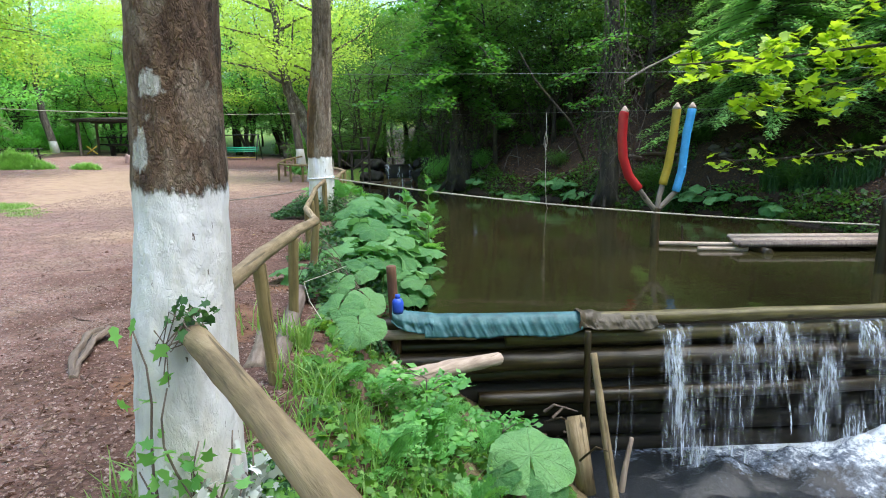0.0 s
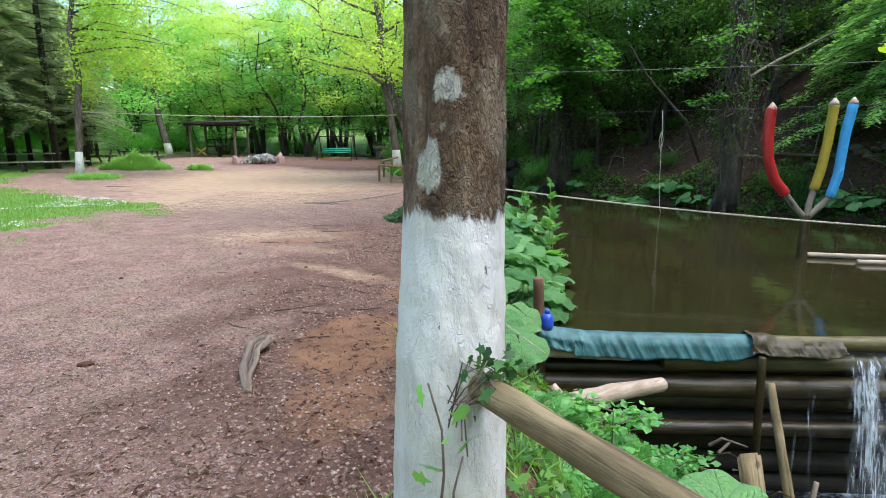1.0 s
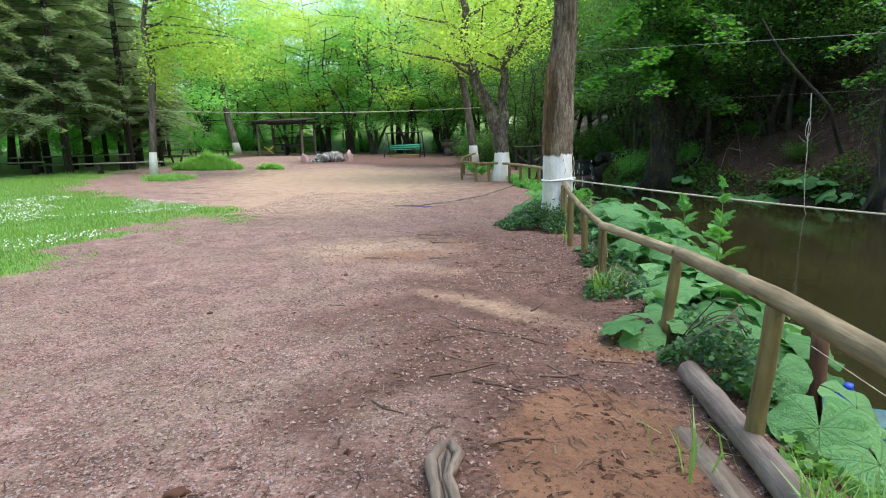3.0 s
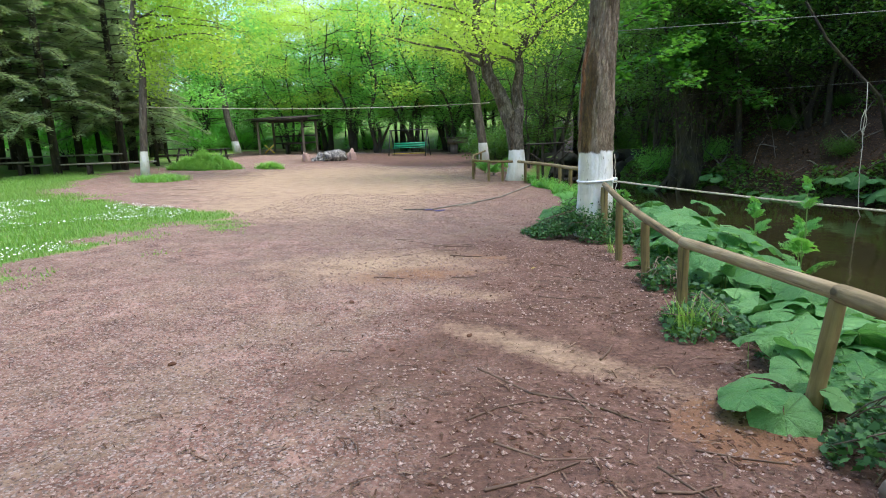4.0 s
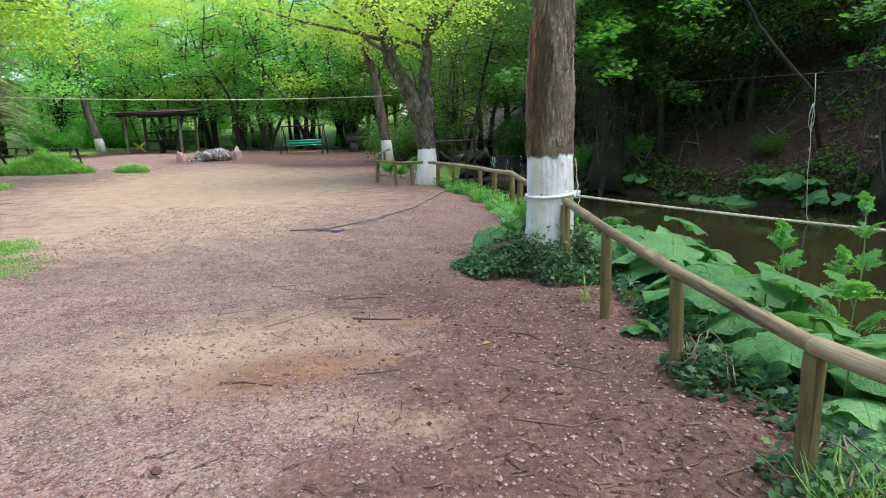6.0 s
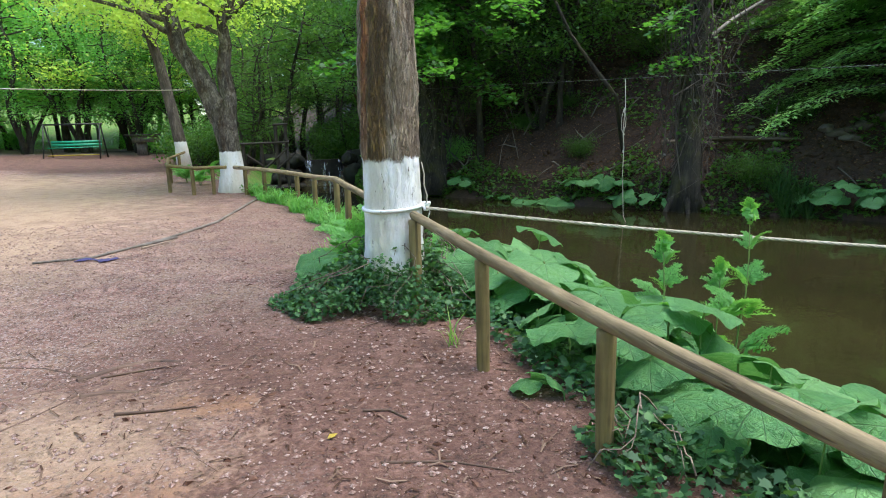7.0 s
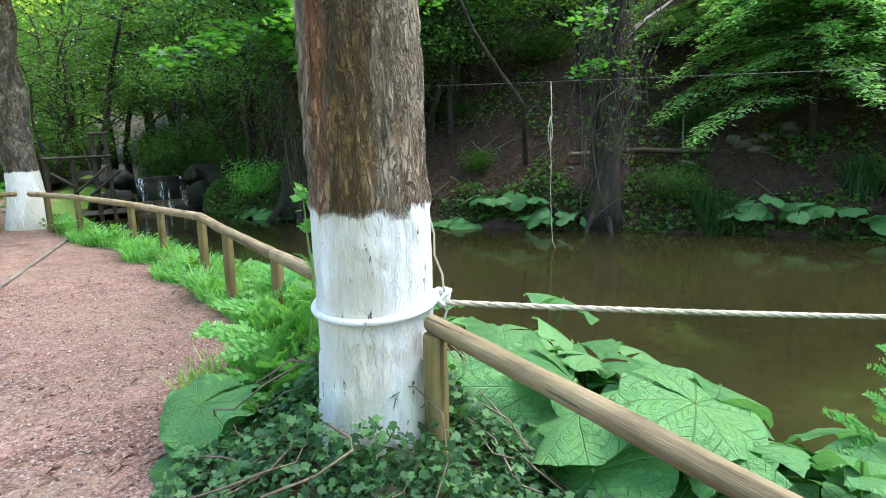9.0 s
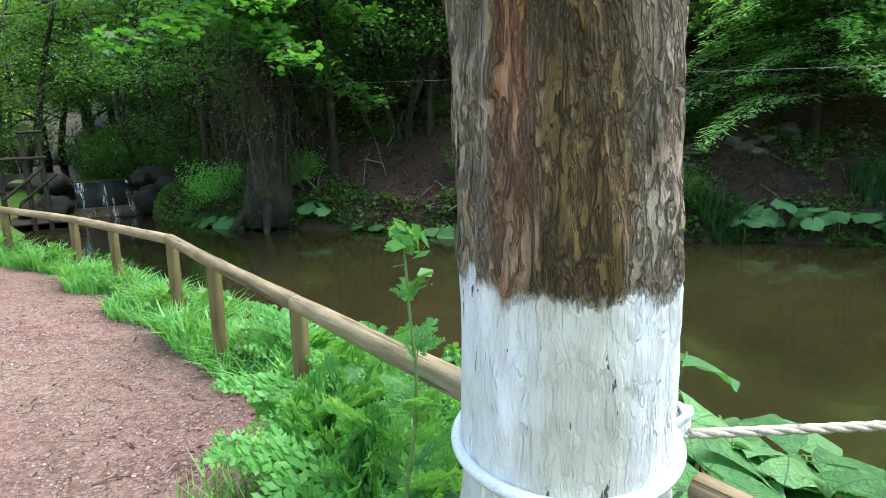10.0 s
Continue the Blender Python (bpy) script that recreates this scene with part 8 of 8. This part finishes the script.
boulder(-15.5, 32.3, (0.22, 0.18, 0.34), "small upright pinkish stone on the clearing", 6.2, M_PINK, "boulder", cat="rock", group="clearing rocks")
boulder(-13.6, 34.2, (0.26, 0.2, 0.42), "small upright pinkish stone on the clearing", 7.2, M_PINK, "boulder", cat="rock", group="clearing rocks")
boulder(-15.2, 32.6, (0.42, 0.16, 0.13), "flat pale stone on the clearing", 8.2, M_MARBLE, "boulder", cat="rock", group="clearing rocks")

# ---- on the path ----
def ground_line(pts, r, mat, name, label, seed, taper=0.5, lift=0.6):
    P = []
    for (x, y) in pts:
        P.append((x, y, land_z(x, y) + r * lift))
    return lean_pole(name, P, r, mat, label, taper, seed)


ground_line([(-3.02, 20.0), (-3.32, 18.4), (-3.66, 16.7), (-4.2, 15.4), (-4.5, 14.82), (-4.85, 14.36), (-5.4, 14.25)], 0.024, M_DEAD, "long_branch", "long thin bare branch lying across the path", 230)
ground_line([(-4.1, 15.45), (-4.4, 14.95), (-4.75, 14.6)], 0.017, M_DEAD, "branch", "pale peeled branch lying on the path", 231)


def root_piece():
    x, y = -2.38, 4.15
    root = empty("driftwood_root", (x, y, land_z(x, y)), "twisted grey-brown root half buried in the path", "root")
    # a hollow, wind-split root: two thick rims joined by thin weathered strands
    rims = [[(-0.115, 0.40, 0.05), (-0.15, 0.24, 0.06), (-0.085, 0.06, 0.05), (-0.03, -0.14, 0.05), (0.05, -0.32, 0.035), (0.14, -0.47, 0.0)],
            [(-0.075, 0.41, 0.055), (-0.02, 0.30, 0.075), (-0.045, 0.12, 0.06), (0.035, -0.08, 0.055), (0.075, -0.28, 0.04), (0.15, -0.47, 0.0)]]
    for k, pts in enumerate(rims):
        log_part("strand", pts, 0.030 - 0.005 * k, M_ROOT, root, seed=240 + k, taper=0.8, wob=0.5, sub=5)
    for k in range(5):
        f = k / 4
        pts = [tuple(Vector(p).lerp(Vector(q), 0.2 + 0.6 * f) + Vector((0.008 * math.sin(3 * i + k), 0, -0.018 + 0.006 * math.sin(2 * k + i)))) for i, (p, q) in enumerate(zip(*rims))]
        log_part("strand", pts, 0.017, M_ROOT if k % 2 else M_DARKWOOD, root, seed=243 + k, taper=0.7, wob=0.5, sub=4)


root_piece()
lean_pole("rotten_log", [(-1.30, 4.95, -0.035), (-1.17, 4.3, -0.035), (-1.10, 3.8, -0.03)], 0.085, M_ROOT, "crumbling pale log sunk in the path's edge", 1.1, 250)
rt = random.Random(66)
for k, (x, y, L, a) in enumerate([(-3.95, 6.9, .16, 10), (-2.55, 5.6, .5, 35), (-2.3, 5.35, .35, -20), (-2.0, 6.0, .28, 80), (-1.85, 8.15, .3, 25), (-2.75, 6.2, .45, 40), (-3.75, 10.75, .35, 10), (-3.55, 10.2, .4, -5), (-2.1, 7.2, .3, 70), (-2.9, 5.0, .3, -30), (-3.4, 9.2, .3, 15),
                                  (-2.4, 9.8, .25, -35), (-2.2, 11.2, .3, 30), (-4.6, 11.2, .25, 5), (-2.6, 8.9, .25, 60), (-1.9, 5.6, .3, 20), (-1.6, 5.9, .4, -10), (-2.15, 4.7, .3, 15), (-4.2, 9.0, .35, -8), (-12.6, 17.6, .7, 20), (-11.6, 16.2, .9, -10)]):
    c, s = math.cos(radians(a)) * L / 2, math.sin(radians(a)) * L / 2
    ground_line([(x - c, y - s), (x + rt.uniform(-.04, .04), y + rt.uniform(-.04, .04)), (x + c, y + s)], rt.uniform(.004, .009), M_STICK, "stick", "short dry stick lying on the path", 260 + k, 0.5, 0.9)

rg = np.random.default_rng(91)


def bits(n, x0, x1, y0, y1, keep):
    y = y0 + (y1 - y0) * rg.random(n) ** 1.8
    x = rg.uniform(x0, x1, n)
    k = keep(x, y)
    return x[k], y[k]


px, py = bits(95000, -8.5, -0.8, 1.8, 17, lambda x, y: (x < bank_x(y) + 0.1) & (x > sward_x(y) - 0.2) & (((x + 2.6) / 1.3) ** 2 + ((y - 7.25) / .5) ** 2 > 1) & (((x + 1.75) / .5) ** 2 + ((y - 4.7) / .75) ** 2 > 1))
c = len(px)
s = 0.003 + 0.016 * rg.random(c) ** 3.2
P = np.stack([px, py, land(px, py) + s * 0.25], 1)
octa = np.array([[1, 0, 0], [0, 1, 0], [-1, 0, 0], [0, -1, 0], [0, 0, .6], [0, 0, -.6]])
V = (P[:, None, :] + octa[None] * s[:, None, None] * rg.uniform(0.6, 1.4, (c, 6, 1))).reshape(-1, 3)
FQ = np.array([(0, 1, 4), (1, 2, 4), (2, 3, 4), (3, 0, 4), (1, 0, 5), (2, 1, 5), (3, 2, 5), (0, 3, 5)])
tri = (V[(np.arange(c)[:, None, None] * 6 + FQ[None])])
M_GRAVEL, nt, b = tree_of("gravel", 0.9)
nt.links.new(ramp(nt, noise_n(nt, world_pos(nt), 60.0, 2), (0.3, (0.12, 0.065, 0.05)), (0.5, (0.23, 0.145, 0.12)), (0.65, (0.36, 0.27, 0.24)), (0.78, (0.50, 0.44, 0.42))), b.inputs["Base Color"])
tagged(new("gravel", quads("gravel", tri.reshape(-1, 3, 3), M_GRAVEL, n=3)), "reddish and pale gravel strewn over the path", "gravel", kind="stuff")
tx, ty = bits(13000, -6.5, -0.9, 2.0, 18, lambda x, y: (x < bank_x(y) + 0.1) & (rg.random(len(x)) < np.clip(1.1 - np.abs(x - bank_x(y) + 1.2) / 3.2, 0.08, 1)))
c = len(tx)
yaw = rg.uniform(0, 6.28, c)
L = 0.010 + 0.075 * rg.random(c) ** 2.2
d = np.stack([np.cos(yaw), np.sin(yaw), np.zeros(c)], 1)
s_ = np.stack([-np.sin(yaw), np.cos(yaw), np.zeros(c)], 1) * (0.0012 + 0.0045 * rg.random(c) ** 2)[:, None]
b0 = np.stack([tx, ty, land(tx, ty) + 0.007], 1)
bn = b0 + s_ * rg.uniform(-6, 6, c)[:, None]
A_, C_ = b0 - d * L[:, None], b0 + d * L[:, None]
A_[:, 2], C_[:, 2] = land(A_[:, 0], A_[:, 1]) + .006, land(C_[:, 0], C_[:, 1]) + .006
bn[:, 2] += 0.008
tw = np.concatenate([np.stack([A_ - s_, A_ + s_, bn + s_, bn - s_], 1), np.stack([bn - s_, bn + s_, C_ + s_, C_ - s_], 1)])
M_TWIG = leaf_mat("twig_litter", (0.035, 0.019, 0.012), (0.085, 0.048, 0.033), (0.22, 0.15, 0.11), 0.0, 0.9, 0.1)
tagged(new("twig_litter", quads("twig_litter", tw, M_TWIG)), "fine dry twigs and needles littering the path", "twigs", kind="stuff")

# crumbs of bark and soil, thickest beside the railing
qx, qy = bits(16000, -4.5, -0.7, 2.0, 14, lambda x, y: (x < bank_x(y) + 0.15) & (rg.random(len(x)) < np.clip(1.0 - (bank_x(y) - x - 0.2) / 2.6, 0.03, 1)) & (wave(x, y, 0.3, 6.0) > -0.3) & (((x + 2.6) / 1.2) ** 2 + ((y - 7.25) / .45) ** 2 > 1))
c = len(qx)
s = 0.004 + 0.022 * rg.random(c) ** 3
P = np.stack([qx, qy, land(qx, qy) + s * 0.15], 1)
fl_ = np.array([1.3, 0.8, 0.55])
an = rg.uniform(0, 6.28, c)
V = octa[None] * fl_ * s[:, None, None] * rg.uniform(0.6, 1.4, (c, 6, 1))
V = np.stack([V[..., 0] * np.cos(an)[:, None] - V[..., 1] * np.sin(an)[:, None], V[..., 0] * np.sin(an)[:, None] + V[..., 1] * np.cos(an)[:, None], V[..., 2]], -1)
V = (P[:, None, :] + V).reshape(-1, 3)
M_CRUMB = leaf_mat("bark_crumbs", (0.03, 0.014, 0.009), (0.085, 0.042, 0.028), (0.19, 0.11, 0.08), 0.0, 0.95, 0.1)
tagged(new("bark_crumbs", quads("bark_crumbs", V[(np.arange(c)[:, None, None] * 6 + FQ[None])].reshape(-1, 3, 3), M_CRUMB, n=3)), "dark crumbs of bark and soil beside the railing", "soil", kind="stuff")
# knobs of root breaking the surface beside the sandy streak
for k, (pts, r) in enumerate([(((-2.95, 6.75), (-2.6, 6.45), (-2.3, 6.4), (-2.0, 6.2)), .018), (((-2.4, 6.55), (-2.25, 6.25), (-2.3, 6.0)), .014), (((-2.0, 5.75), (-1.8, 5.5), (-1.72, 5.2)), .012), (((-2.75, 5.85), (-2.5, 5.75), (-2.2, 5.8)), .014),
                               (((-2.2, 3.7), (-2.0, 3.5), (-1.9, 3.2)), .012), (((-1.95, 4.1), (-1.75, 3.95), (-1.7, 3.75)), .010), (((-2.6, 8.6), (-2.3, 8.5), (-2.0, 8.6)), .014), (((-2.5, 9.4), (-2.2, 9.3), (-1.95, 9.1)), .012)]):
    ground_line(pts, r * 0.6, M_STICK, "surface_root", "thin dark root breaking through the trodden earth", 300 + k, 0.5, 0.3)

# ---- small things on the path ----
M_RAG = plain_mat("blue_cloth", (0.045, 0.04, 0.12), 0.9, 0.35, 20.0, 0, 0.5)


def rag():
    """A crumpled strip of cloth lying on the earth."""
    x0, y0 = -4.77, 14.25
    g = Geo()
    n, m = 40, 6
    for i in range(n + 1):
        t = i / n
        cx, cy = 0.42 * t - 0.21, 0.05 * math.sin(7 * t) - 0.03 * t
        for j in range(m + 1):
            u = j / m - 0.5
            x, y = cx + 0.015 * math.sin(9 * t + 4 * u), cy + u * (0.10 + 0.05 * math.sin(11 * t))
            z = land_z(x0 + x, y0 + y) - land_z(x0, y0) + 0.012 + 0.022 * abs(noise.noise(Vector((x * 22, y * 30, 1.5))))
            g.v.append((x, y, z))
    for i in range(n):
        for j in range(m):
            q = i * (m + 1) + j
            g.f.append((q, q + m + 1, q + m + 2, q + 1))
    ob = new("cloth_strip", g.data("cloth_strip", M_RAG))
    ob.matrix_basis = Matrix.Translation((x0, y0, land_z(x0, y0)))
    md = ob.modifiers.new("thick", "SOLIDIFY")
    md.thickness = 0.003
    tagged(ob, "crumpled strip of dark blue cloth on the earth", "cloth")


rag()
for k, (pts, r) in enumerate([(((-4.05, 10.72), (-3.86, 10.86), (-3.7, 10.93), (-3.5, 10.86)), .030), (((-3.98, 10.5), (-3.85, 10.52), (-3.68, 10.47)), .026), (((-4.9, 10.3), (-4.5, 10.5), (-4.1, 10.66)), .012),
                              (((-4.4, 10.0), (-4.15, 10.3), (-3.98, 10.55)), .010), (((-4.6, 11.1), (-4.3, 11.0), (-4.05, 10.8)), .010)]):
    ground_line(pts, r * 0.85, M_STICK, "surface_root", "worn grey-brown root showing through the trodden earth", 320 + k, 0.6, -0.25)
for k, (x, y, q) in enumerate([(-3.62, 4.06, .035), (-3.1, 7.4, .02), (-4.3, 8.1, .022), (-3.6, 7.0, .018), (-5.0, 6.5, .02), (-2.3, 8.9, .022), (-2.6, 9.9, .018)]):
    boulder(x, y, (q * 1.4, q, q * .7), "small dark clod of earth on the path", 60.0 + k, M_CRUMB, "clod", cat="soil", group="clods")
g = Geo()
g.add([(-.03, 0, 0), (0, -.018, .008), (.035, 0, .004), (0, .018, .01)], [(0, 1, 2, 3)])
yl = new("fallen_leaf", g.data("fallen_leaf", M_YELLOW))
yl.matrix_basis = pose(-2.69, 9.66, land_z(-2.69, 9.66) + 0.008, 0, 0, 30)
tagged(yl, "small yellow fallen leaf on the path", "leaf")
ground_line([(-4.4, 14.72), (-4.25, 14.95), (-4.1, 15.2)], 0.012, M_LOG_PALE, "branch", "pale peeled strip of branch beside a longer one", 340, 0.5, 1.6)
